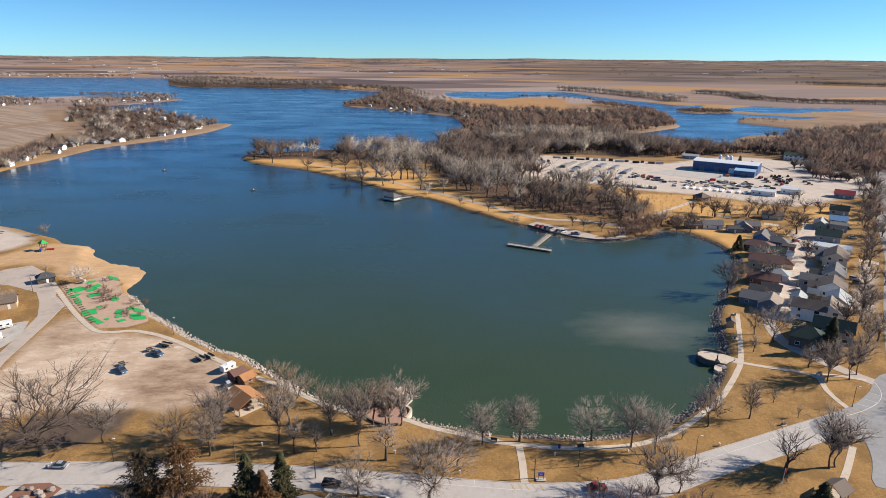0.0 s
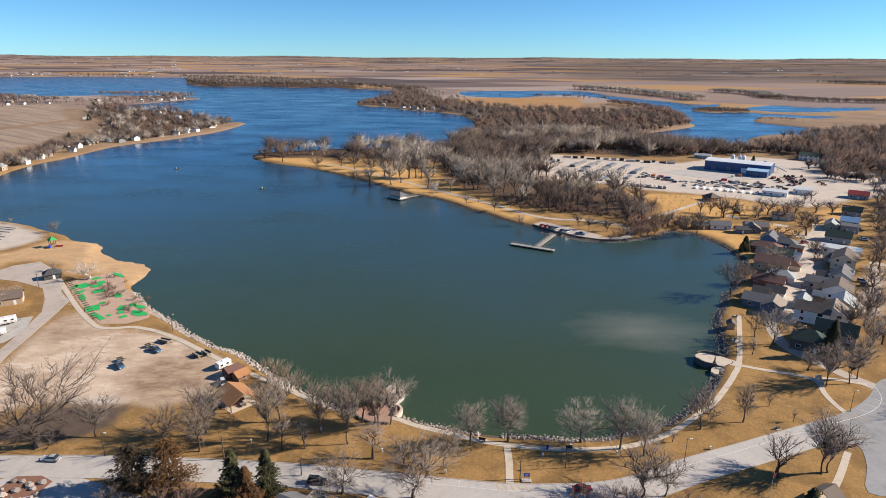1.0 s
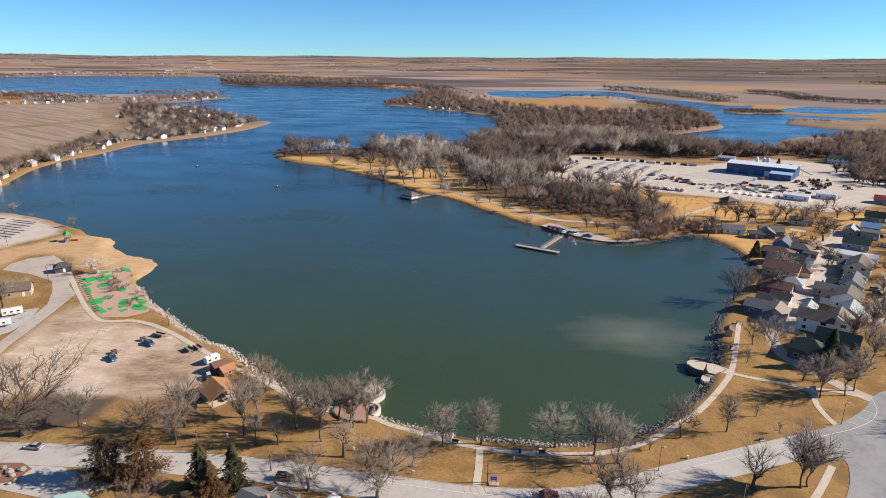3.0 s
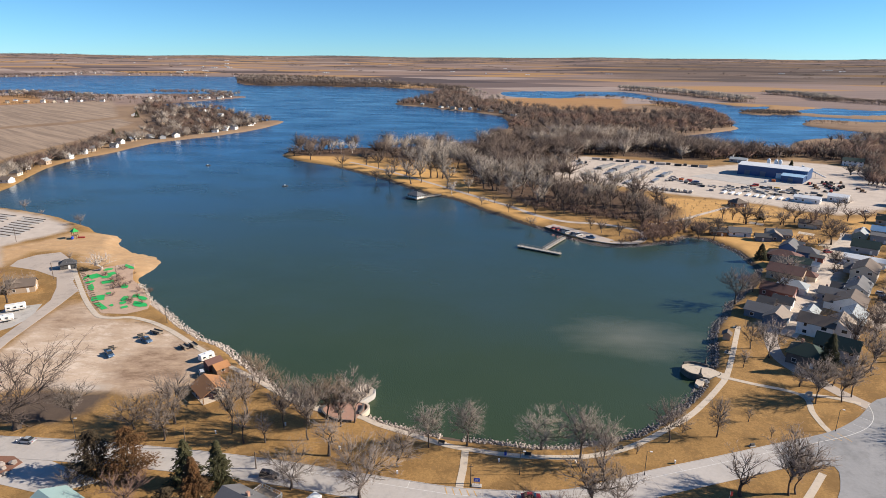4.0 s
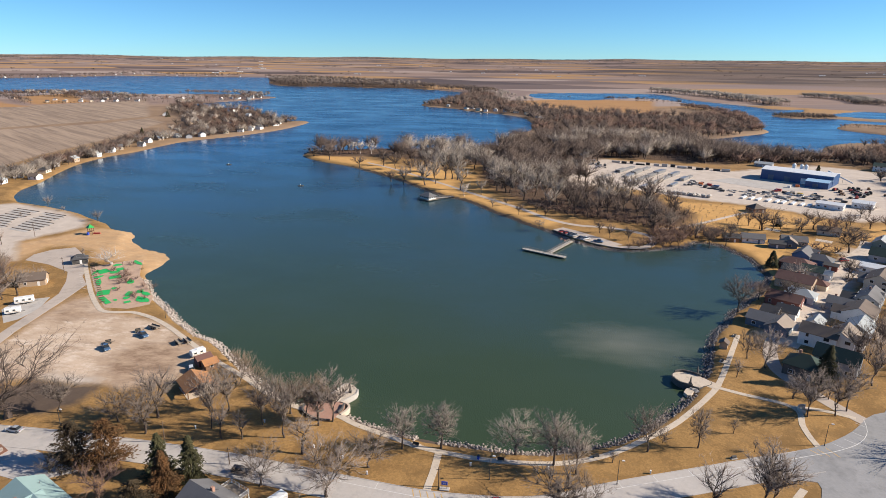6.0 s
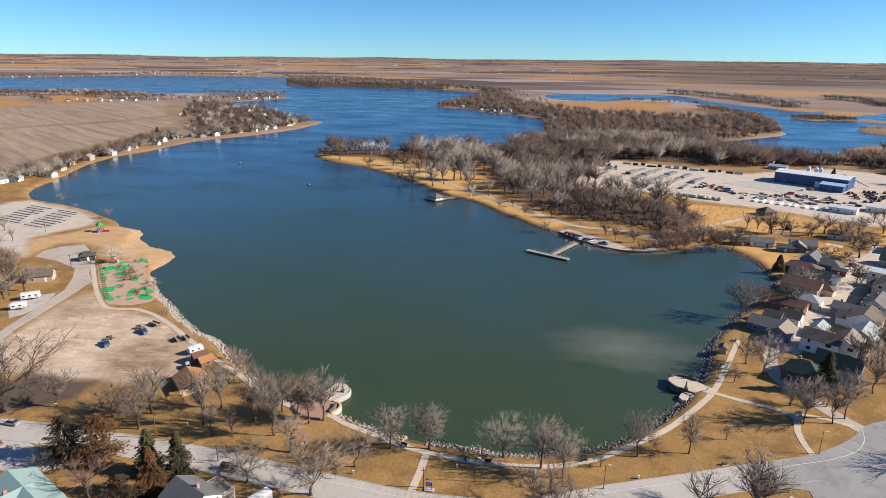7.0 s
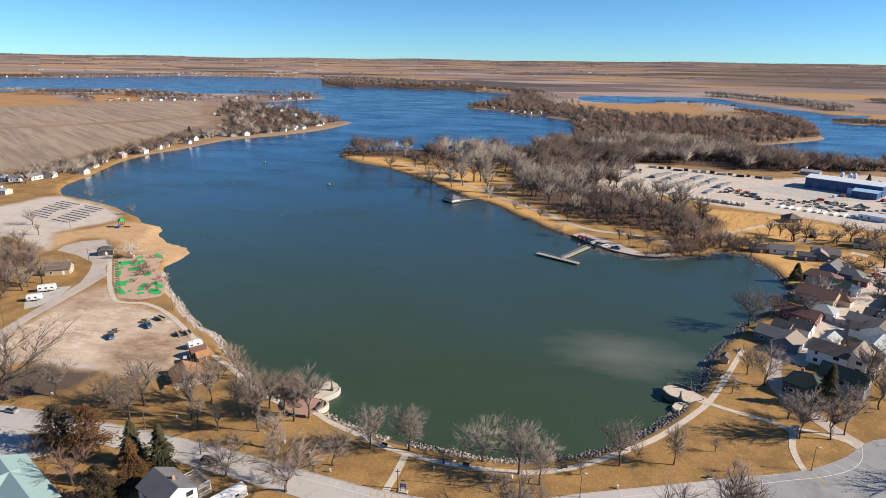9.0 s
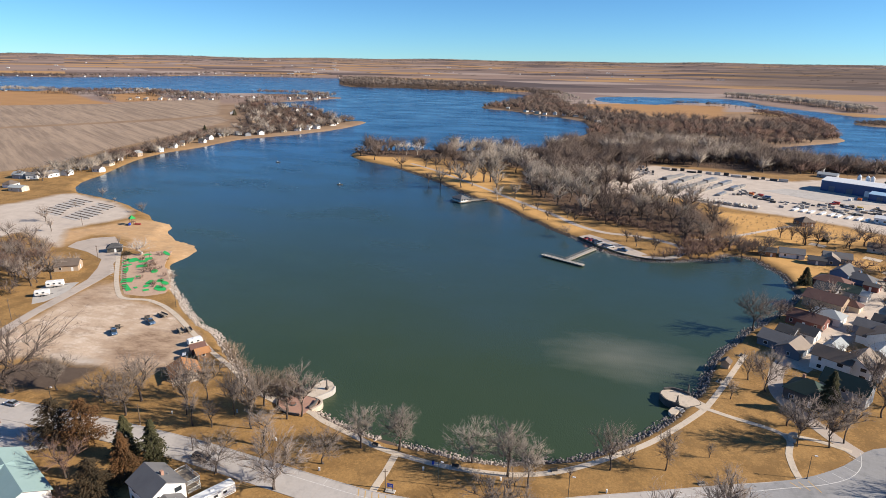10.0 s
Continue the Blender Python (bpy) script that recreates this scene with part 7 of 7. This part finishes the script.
part("base", box(-0.9, 0.9, -0.5, 0.5, -0.1, 0.15, 0.03), M["concrete"], ms)
part("stone", box(-0.7, 0.7, -0.25, 0.25, 0.15, 0.85, 0.08), M["stone_wall"], ms)
bn = empty("litter_bin", 31.7, 139.6, PATH_Z, 0, "dark blue litter bin beside the path", "bin")
part("body", rod((0, 0, 0), (0, 0, 1.0), 0.32, 0.36, 12), M["sign_blue"], bn)
part("lid", rod((0, 0, 1.0), (0, 0, 1.25), 0.38, 0.15, 12), M["dark_steel"], bn)
for x, y, rz in ((120.1, 229.7, 60), (109.8, 207.5, 60), (14.5, 142.6, -10), (37.5, 139.9, 5), (62, 145.5, 30)):
    pd = empty("bench", x, y, LAND, rz, "grey park bench on a concrete pad", "bench", "lakeside benches")
    part("pad", box(-1.3, 1.3, -1.0, 1.0, -0.1, 0.05), M["path"], pd)
    part("seat", box(-0.9, 0.9, -0.25, 0.25, 0.42, 0.5), M["dark_steel"], pd)
    part("backrest", box(-0.9, 0.9, 0.22, 0.3, 0.5, 0.95), M["dark_steel"], pd)
    for s in (-0.75, 0.75):
        part("leg", box(s - 0.05, s + 0.05, -0.22, 0.28, 0.05, 0.42), M["dark_steel"], pd)
for x, y in ((-150, 476.5), (-258.5, 563)):
    by = empty("fishing_boat", x, y, 0, 30, "small dark boat floating on open water", "boat")
    part("hull", prism([(-2.2, -0.8), (1.2, -0.8), (2.6, 0), (1.2, 0.8), (-2.2, 0.8)], -0.2, 0.6), M["dark_steel"], by)
    part("console", box(-0.4, 0.4, -0.4, 0.4, 0.6, 1.4), M["lamp_white"], by)

# ---- playground and putting course ----
pg = empty("play_tower", -212.8, 311, LAND, 15, "play tower with a green roof and coloured slides", "playground")
for px in (-1.2, 1.2):
    for py in (-1.2, 1.2):
        part("post", box(px - 0.1, px + 0.1, py - 0.1, py + 0.1, 0, 4.2), M["brown_wall"], pg)
part("platform", box(-1.4, 1.4, -1.4, 1.4, 1.8, 1.95), M["brown_wall"], pg)
part("roof", rod((0, 0, 4.1), (0, 0, 6.0), 2.6, 0.1, 4), M["green_paint"], pg)
part("slide", prism([(1.3, -0.4), (5, -0.4), (5, 0.4), (1.3, 0.4)], 0.2, 0.9), M["machine_red"], pg)
part("slide", prism([(-1.3, -2.8), (-0.4, -2.8), (-0.4, -1.3), (-1.3, -1.3)], 0.2, 1.6), M["sign_blue"], pg)
GREENS = [(-164.4, 251.7, 0.9, 3.6), (-161.6, 253.5, 2.5, 3.2), (-161.2, 263.2, 1.8, 1.7), (-153.7, 268.3, 1.2, 4.6), (-155.9, 257.9, 1.7, 2.1), (-155.6, 253.6, 2.7, 1.9), (-158.6, 246.2, 2.1, 1.7), (-150.8, 247.2, 2.5, 2.0),
          (-139.8, 242.8, 1.3, 3.2), (-153.7, 239.7, 1.1, 4.6), (-142.6, 228.3, 2.5, 3.2), (-141.7, 234.1, 1.3, 1.3), (-131.0, 229.3, 1.6, 2.8), (-128.0, 232.4, 1.3, 1.9), (-124.0, 230.6, 1.1, 3.8), (-121.1, 223.9, 1.9, 4.4),
          (-136.1, 220.5, 1.1, 5.0), (-132.1, 221.6, 0.9, 1.2), (-129.0, 224.8, 1.6, 1.5), (-125.6, 220.4, 1.3, 1.2)]
for k, (x, y, a, b) in enumerate(GREENS):
    g = empty("putting_green", x, y, LAND, 41 + (k * 37) % 40 - 20, "bright green putting green with a brick edge", "putting green", "course greens")
    rng_k = random.Random(k)
    if k % 3 == 1:
        shape = [(-a, -b), (a, -b), (a, b), (-a, b)]
    else:
        shape = [(a * math.cos(t) * (1 + 0.22 * math.sin(2 * t + k)), b * math.sin(t) * (1 + 0.2 * math.cos(3 * t + k))) for t in np.linspace(0, 2 * math.pi, 16, endpoint=False)]
    part("edging", prism([(px * 1.12, py * 1.12) for px, py in shape], -0.1, 0.12), M["brick"], g)
    part("turf", prism(shape, 0.05, 0.15), M["turf"], g)
tagged(part("pavement", prism([(-172, 257.5), (-148.5, 230.5), (-131, 213.5), (-121, 214), (-117.5, 217), (-115, 220), (-118.5, 227.8), (-131, 241.3), (-141, 251.4), (-147.5, 261.6), (-153.5, 272.7), (-158, 272.5), (-164.4, 266.5), (-169, 261.4)], LAND - 0.2, LAND + 0.03), M["court"]), "tan gravel court of the putting course", "court", "", "structure")
for k in range(26):
    rng_k = random.Random(k + 50)
    f = rng_k.random()
    x, y = -160 + 40 * f + rng_k.uniform(-7, 7), 262 - 38 * f + rng_k.uniform(-6, 6)
    near_tree("bushy", x, y, rng_k.uniform(1.6, 3.2), wide=1.2, twigs="twig_red", label="small brown dormant shrub on the putting course")
for k in range(22):
    f = k / 21
    x, y = -174.6 + 39 * f, 262.2 - 43.5 * f
    bt = empty("timber_seat", x, y, LAND, 41, "short dark timber seat at the course edge", "bench", "course seats")
    part("seat", box(-0.9, 0.9, -0.2, 0.2, 0.3, 0.45), M["pole_wood"], bt)
    part("leg", box(-0.7, -0.5, -0.15, 0.15, 0, 0.3), M["pole_wood"], bt)
    part("leg", box(0.5, 0.7, -0.15, 0.15, 0, 0.3), M["pole_wood"], bt)

# ---- industrial yard ----
bb = empty("warehouse", 269.9, 574.5, LAND, -34.4, "long blue metal warehouse with a white roof", "warehouse")
part("wall", add_gable(bmesh.new(), 56, 23, 8.6, 1.6), M["metal_blue"], bb)
part("roof", roof_mesh(56, 23, 8.6, 1.6, False, 0.4, 0.3), M["metal_white"], bb)
for k in range(4):
    part("door", box(-22 + 13 * k, -17.5 + 13 * k, -11.58, -11.5, 0, 4.6), M["metal_white"] if k == 2 else M["slate_wall"], bb)
ax = empty("warehouse_annex", 276, 549.4, LAND, -34.4, "lower blue metal annex with a grey roof", "warehouse")
part("wall", add_gable(bmesh.new(), 17, 15, 5, 1.2), M["metal_blue"], ax)
part("roof", roof_mesh(17, 15, 5, 1.2, False, 0.3, 0.25), M["metal_sky"], ax)
part("door", box(-3, 1, -7.58, -7.5, 0, 3.6), M["slate_wall"], ax)
for x in (273, 278, 281):
    si = empty("silo", x, 597 - (x - 273) * 0.7, LAND, 0, "white feed silo behind the warehouse", "silo")
    part("tank", rod((0, 0, 2), (0, 0, 11), 1.6, None, 14), M["metal_white"], si)
    part("cone", rod((0, 0, 11), (0, 0, 12.4), 1.6, 0.3, 14), M["metal_white"], si)
    part("stand", box(-1.2, 1.2, -1.2, 1.2, 0, 2), M["steel"], si)
cv = empty("conveyor", 300.5, 571, LAND, -34, "long white slanting conveyor beside the warehouse", "conveyor")
part("boom", rod((-9, 0, 9.5), (11, 0, 1.2), 0.6, None, 6), M["metal_white"], cv)
for px, h in ((-6, 8), (3, 4.3)):
    part("leg", rod((px, 0, 0), (px, 0, h), 0.15), M["steel"], cv)


def beam_stack(x, y, rz, L, layers, n, mat="concrete"):
    ob = empty("beam_stack", x, y, LAND, rz, "stack of long grey concrete beams on gravel", "beam stack", "beam stacks in the yard")
    rng_k = random.Random(int(x * 7 + y))
    for l in range(layers):
        for k in range(n - l % 2):
            w = 1.05
            x0 = rng_k.uniform(-0.5, 0.5)
            part("beam", box(-L / 2 + x0, L / 2 + x0, (k - n / 2) * w + 0.06, (k - n / 2) * w + w - 0.06, l * 0.85 + 0.05, l * 0.85 + 0.8), M[mat], ob)
    return ob


for (ax0, ay0), (bx0, by0), n in (((98.2, 552.8), (134.8, 618.1), 4), ((109.3, 541.4), (150, 619.1), 4), ((117.3, 531.1), (161.1, 601.5), 4), ((127.4, 515.6), (172.2, 592.2), 3), ((152.7, 526.9), (181.2, 579.7), 3)):
    ang = math.degrees(math.atan2(by0 - ay0, bx0 - ax0))
    run = math.hypot(bx0 - ax0, by0 - ay0)
    pieces = 4
    for k in range(pieces):
        f = (k + 0.5) / pieces
        rng_k = random.Random(k + n * 10 + int(ax0))
        if rng_k.random() < 0.12:
            continue
        beam_stack(ax0 + (bx0 - ax0) * f, ay0 + (by0 - ay0) * f, ang + rng_k.uniform(-2, 2), run / pieces * rng_k.uniform(0.85, 0.98), rng_k.choice((2, 2, 3)), n + 1, rng_k.choice(("beam", "steel", "beam")))


def culvert(x, y, rz, label="white concrete culvert ring lying on gravel"):
    ob = empty("culvert", x, y, LAND, rz, label, "culvert", "culverts in the yard")
    bm = bmesh.new()
    n = 12
    rings = []
    for px, r in ((-1.2, 1.1), (1.2, 1.1), (1.2, 0.85), (-1.2, 0.85)):
        rings.append([bm.verts.new((px, r * math.cos(2 * math.pi * i / n), 1.1 + r * math.sin(2 * math.pi * i / n))) for i in range(n)])
    for a in range(4):
        for i in range(n):
            bm.faces.new((rings[a][i], rings[a][(i + 1) % n], rings[(a + 1) % 4][(i + 1) % n], rings[(a + 1) % 4][i]))
    part("pipe", bm, M["concrete"], ob)
    part("chock", box(-0.3, 0.3, 1.0, 1.2, 0, 0.25), M["timber"], ob)


rng_y = random.Random(9)
for k in range(26):
    culvert(133 + 3.4 * (k % 13) + rng_y.uniform(-1, 1), 503 - 1.4 * (k % 13) + 3.4 * (k // 13), rng_y.choice((55, 60, 150)))
def crate(x, y, rz, L, W, h, mat, label, name="container"):
    ob = empty(name, x, y, LAND, rz, label, name)
    part("body", box(-L / 2, L / 2, -W / 2, W / 2, 0.15, h, 0.06), M[mat], ob)
    part("lid", box(-L / 2 - 0.05, L / 2 + 0.05, -W / 2 - 0.05, W / 2 + 0.05, h, h + 0.12), M[mat], ob)
    for s in (-1, 1):
        part("skid", box(-L / 2, L / 2, s * W * 0.35 - 0.1, s * W * 0.35 + 0.1, 0, 0.15), M["timber"], ob)


for k in range(60):
    f, g = rng_y.random(), rng_y.random()
    x, y = 165 + 60 * f + 12 * g, 548 - 52 * f + 0 * g - 22 * (1 - g) + 8
    if 190 < x < 272 and 527 < y < 580:
        y -= 30
    crate(x, y, -34 + rng_y.uniform(-8, 8), rng_y.uniform(1.5, 4.5), rng_y.uniform(1.0, 2.0), rng_y.uniform(0.5, 1.4), rng_y.choice(("concrete", "beam", "concrete", "steel", "beam", "dark_steel")), "pale block of stacked yard goods", "pallet_stack")
for x, y, L, m, words in ((190, 530, 6, "metal_blue", "blue shipping container in the yard"), (186, 536, 5, "machine_red", "red machine crate in the yard"), (180, 540, 5, "orange", "rust-orange crate in the yard"),
                          (236, 524, 6, "machine_red", "red machine in the yard"), (258, 545, 4, "orange", "orange loader body in the yard"), (250, 541, 3, "lamp_white", "white tank in the yard"), (247, 510, 5, "machine_yellow", "yellow machine in the yard")):
    crate(x, y, -30, L * 0.7, 2.0, 1.8, m, words)
for k in range(34):
    x, y = 280 + rng_y.uniform(0, 34), 505 + rng_y.uniform(0, 40)
    ob = empty("machine_frame", x, y, LAND, rng_y.choice((-34, 56)) + rng_y.uniform(-10, 10), "dark rusty machine frame on the gravel", "machinery", "scrap machines")
    L = rng_y.uniform(3, 6)
    m = M[rng_y.choice(("dark_steel", "rubber", "brown_wall", "dark_steel", "machine_red"))]
    part("frame", box(-L / 2, L / 2, -0.9, 0.9, 0.5, 0.8), m, ob)
    part("body", box(-L / 2 + 0.3, L * 0.1, -0.8, 0.8, 0.8, rng_y.uniform(1.3, 2.4), 0.1), m, ob)
    for px in (-L / 3, L / 3):
        part("wheel", rod((px, -1.0, 0.5), (px, 1.0, 0.5), 0.5, None, 10), M["rubber"], ob)
for k in range(40):
    x, y = 226 + rng_y.uniform(0, 46), 486 + rng_y.uniform(0, 32)
    crate(x, y, -34 + rng_y.uniform(-30, 30), rng_y.uniform(2, 5), rng_y.uniform(1.2, 2.2), rng_y.uniform(0.5, 1.4), rng_y.choice(("beam", "dark_steel", "concrete", "dark_steel", "steel", "timber")), "weathered yard machine parts on pallets", "pallet_stack")
for k in range(10):
    x, y = 200 + 5 * k + rng_y.uniform(-1, 1), 492 - 2.6 * k
    crate(x, y, 56, 9, 2.0, 1.0, "metal_white", "long white roof panels stacked on gravel", "panel_stack")
for k in range(16):
    x, y = 86 + rng_y.uniform(0, 24), 606 + rng_y.uniform(0, 44)
    crate(x, y, rng_y.uniform(0, 180), rng_y.uniform(2, 6), 2, rng_y.uniform(0.8, 2.2), rng_y.choice(("steel", "concrete", "dark_steel")), "grey stacked forms at the yard edge", "pallet_stack")
for k in range(14):
    x = 122 + 7.5 * k
    crate(x, 645 - (x - 122) * 0.33 + rng_y.uniform(-3, 3), -15, rng_y.uniform(3, 9), 2.4, rng_y.uniform(1, 2.6), rng_y.choice(("dark_steel", "rubber", "steel")), "dark equipment parked along the trees", "equipment")

# ---- far shores ----
def cottage(x, y, k, zone):
    rng_k = random.Random(k)
    wall = rng_k.choice(("white", "white", "cream", "grey_wall", "white", "tan_wall"))
    roof = rng_k.choice(("roof_grey", "roof_brown", "roof_pale", "roof_dark"))
    ob = house(x, y, rng_k.uniform(0, 180), rng_k.uniform(7, 10), 7.4, rng_k.uniform(2.8, 4), rng_k.uniform(1.6, 2.4), wall, roof, rng_k.choice(("gable", "gable", "hip")),
               f"{'white' if wall == 'white' else 'pale'} lakeside cottage {zone}", detail=False)
    L = 7.0
    for s in (-2.2, 2.2):
        add_window(ob, s, -3.72, 1.7, 1.2, 1.2, "-y")
    return ob


WEST = [(-415, 409), (-385, 376), (-400, 409), (-393, 420), (-388, 431), (-396, 458), (-376, 454), (-372, 462), (-408, 548), (-402, 540), (-427, 597), (-418, 605), (-422, 624), (-447, 698), (-428, 686), (-429, 712), (-424, 742), (-405, 738), (-405, 771), (-384, 796), (-377, 856), (-381, 881), (-362, 854),
        (-559, 1144), (-532, 939), (-545, 1126), (-490, 1042), (-471, 1043), (-619, 1022), (-410, 540), (-408, 510), (-392, 482), (-372, 815), (-368, 836), (-378, 905), (-430, 900), (-460, 960), (-440, 840), (-415, 655), (-412, 575), (-434, 730), (-396, 755), (-360, 905), (-366, 930), (-520, 1010), (-500, 900)]
HILL = [(-690, 1560), (-698, 1530), (-705, 1580), (-715, 1480), (-740, 1620), (-770, 1640), (-735, 1440), (-800, 1600), (-690, 1500), (-850, 1500), (-830, 1420), (-1000, 1290), (-980, 1300), (-960, 1310), (-1060, 1260), (-1020, 1265), (-940, 1330), (-900, 1350), (-763, 1490), (-740, 1500), (-720, 1500), (-688, 1490), (-915, 1500), (-850, 1459), (-1232, 1352), (-1039, 1291), (-1041, 1343), (-1009, 1388), (-1100, 1330), (-960, 1400), (-1700, 1400), (-1640, 1420)]
COVE = [(-204, 1374), (-175, 1352), (-161, 1378), (-138, 1308), (-112, 1316), (-101, 1333), (-67, 1265), (-48, 1275), (-28, 1262), (-5, 1240), (18, 1210), (34, 1186), (-121, 1294), (-83, 1278), (40, 1150), (44, 1110)]
for zone, spots in (("on the west shore", WEST), ("on the far hill", HILL), ("across the bay", COVE)):
    for k, (x, y) in enumerate(spots):
        if land_clear(x, y, 6):
            cottage(x, y, k + len(spots) * 100, zone)


# ---- the plain to the skyline ----
def far_spot(az, dip):
    """A place on the climbing plain: degrees right of north, and how far below the eye."""
    u = (FAR_DIP - dip) / (FAR_DIP + 0.0026)
    r = FAR_R + u * (4900 - FAR_R)
    a = radians(90 - az)
    return r * math.cos(a) + 30, r * math.sin(a), 100.3 - r * dip + 5.0 * math.sin(a * 9 + 1) * math.sin(a * 23) * u


rng_f = np.random.default_rng(77)
groves = {"near": ([], []), "far": ([], [])}
for c in range(560):
    az = rng_f.uniform(-52, 40)
    u = min(rng_f.uniform(0.02, 1.0) ** (0.8 if c % 3 == 0 else 0.2), 0.985)
    dip = FAR_DIP - (FAR_DIP + 0.0026) * u
    wide = rng_f.uniform(0.08, 0.45) if u < 0.75 else rng_f.uniform(0.3, 1.6)
    spots, zs = groves["near" if u < 0.55 else "far"]
    for k in range(int(7 + wide * rng_f.uniform(14, 28))):
        x, y, z = far_spot(az + rng_f.uniform(-wide, wide), dip + rng_f.uniform(-0.00022, 0.00022))
        spots.append((x, y))
        zs.append(z - 0.8)
thicket("far_trees", groves["near"][0], (5, 9), TINY, M["bark"], M["twig"], "compact bare groves and windbreaks on the plain", 5, groves["near"][1])
thicket("far_trees", groves["far"][0], (3.5, 7.5), TINY, M["bark"], M["twig_hazed"], "dark windbreaks along the skyline, distance haze tinted into the twigs", 6, groves["far"][1])
for k in range(44):
    az, u = rng_f.uniform(-50, 38), rng_f.uniform(0.03, 0.9)
    x, y, z = far_spot(az, FAR_DIP - (FAR_DIP + 0.0026) * u)
    for j in range(int(rng_f.integers(1, 4))):
        s = 0.72 - 0.34 * u
        ob = house(x + j * 22 * s, y + rng_f.uniform(-6, 6), rng_f.uniform(-30, 30), 16 * s, 9 * s, 4.5 * s, 2.2 * s, "metal_white", "metal_white" if k % 3 else "roof_pale", "gable", "white farm building far out on the plain", detail=False)
        ob.location.z = z - 0.5
        part("door", box(-2 * s, 2 * s, -4.62 * s, -4.5 * s, 0, 3.4 * s), M["slate_wall"], ob)
FAR_SHORE = curve_through([(-1466, 3340), (-1752, 3386), (-2070, 3416), (-2360, 3335), (-2465, 2900), (-2572, 2640), (-2974, 2520), (-3441, 2320)], 60.0)
for k, (x, y) in enumerate(FAR_SHORE):
    x, y = x + rng_f.uniform(-15, 15), y + rng_f.uniform(-8, 12)
    if land_clear(x, y, 8):
        cottage(x, y, 900 + k, "on the far shore").location.z = plain_height(x, y)

# ---- shore rocks ----
ROCKS = []
for k in range(6):
    bm = bmesh.new()
    bmesh.ops.create_icosphere(bm, subdivisions=1, radius=1.0)
    for v in bm.verts:
        v.co *= 1 + 0.42 * noise.noise(v.co * 1.4 + Vector((k * 7.1, 0, 0)))
        v.co = Vector((v.co.x * 1.15, v.co.y * 0.9, v.co.z * 0.72))
    me = bpy.data.meshes.new("stone")
    bm.to_mesh(me)
    bm.free()
    ROCKS.append(me)
arr = [(np.array([v.co[:] for v in me.vertices]), np.array([p.vertices[:] for p in me.polygons])) for me in ROCKS]


def bank_places(names, gap, width, seed):
    rng = np.random.default_rng(seed)
    line = curve_through(np.concatenate([np.array(SHORE[n], float) for n in names]), gap)
    t = np.gradient(line, axis=0)
    t /= np.linalg.norm(t, axis=1)[:, None]
    side = np.stack([-t[:, 1], t[:, 0]], 1)
    test = line + side * 3
    side *= np.where(inside(test[:, 0], test[:, 1], lake), -1, 1)[:, None]
    out = []
    for p, s in zip(line, side):
        for k in range(int(width / 0.62)):
            o = -0.9 + k * 0.62 + rng.uniform(-0.45, 0.45)
            q = p + s * o + rng.uniform(-0.5, 0.5, 2)
            out.append((q[0], q[1], min(max(o * 0.42, -0.1), 1.45), rng.uniform(0.22, 0.50) * (1.15 if rng.random() < 0.2 else 1)))
    return out


def rocks_thing(name, places, material, label, singles=None):
    ob = tagged(new(name), label, "rocks", "", "stuff")
    if singles:
        for j, (x, y, z, s) in enumerate(singles):
            p = new("stone", ROCKS[j % 6])
            p.parent = ob
            p.matrix_world = pose(x, y, z, j * 31, j * 17, j * 77) @ Matrix.Diagonal((s, s, s, 1))
    vs, ts, n = [], [], 0
    for j, (x, y, z, s) in enumerate(places):
        v, t = arr[j % 6]
        rot = np.array(Euler((j * 0.7, j * 1.3, j * 2.1)).to_matrix())
        vs.append(v @ rot.T * s + (x, y, z))
        ts.append(t + n)
        n += len(v)
    p = new("stones", array_mesh("stones", np.concatenate(vs), np.concatenate(ts), material))
    p.parent = ob
    return ob


for me in ROCKS:
    me.materials.append(M["rock"])
west_rocks = [p for p in bank_places(["beach", "park west"], 0.62, 4.0, 3) if p[1] < 250 and p[0] > -140 and not (-21 < p[0] < -8 and p[1] > 154.5)]
park_rocks = bank_places(["park"], 0.64, 3.8, 4)
single = [p for p in west_rocks if -9 < p[0] < 16 and p[1] < 160][:300]
keep = set(single)
rocks_thing("riprap", [p for p in west_rocks if p not in keep], M["rock"], "tan quarried shore rocks along the path", single)
near_rocks = [p for p in park_rocks if p[0] < 60]
rocks_thing("riprap", near_rocks, M["rock"], "tan and grey shore rocks below the lawn")
rocks_thing("riprap", [p for p in park_rocks if p[0] >= 60 and not (88.5 < p[0] < 98 and 184 < p[1] < 197)], M["rock_grey"], "dark grey shore rocks along the east bank")
rocks_thing("riprap", bank_places(["cove"], 0.8, 3.0, 5), M["rock_grey"], "grey shore rocks round the cove")
rocks_thing("riprap", bank_places(["peninsula"], 1.2, 2.0, 6)[:2400], M["rock_grey"], "grey shore rocks along the wooded point")
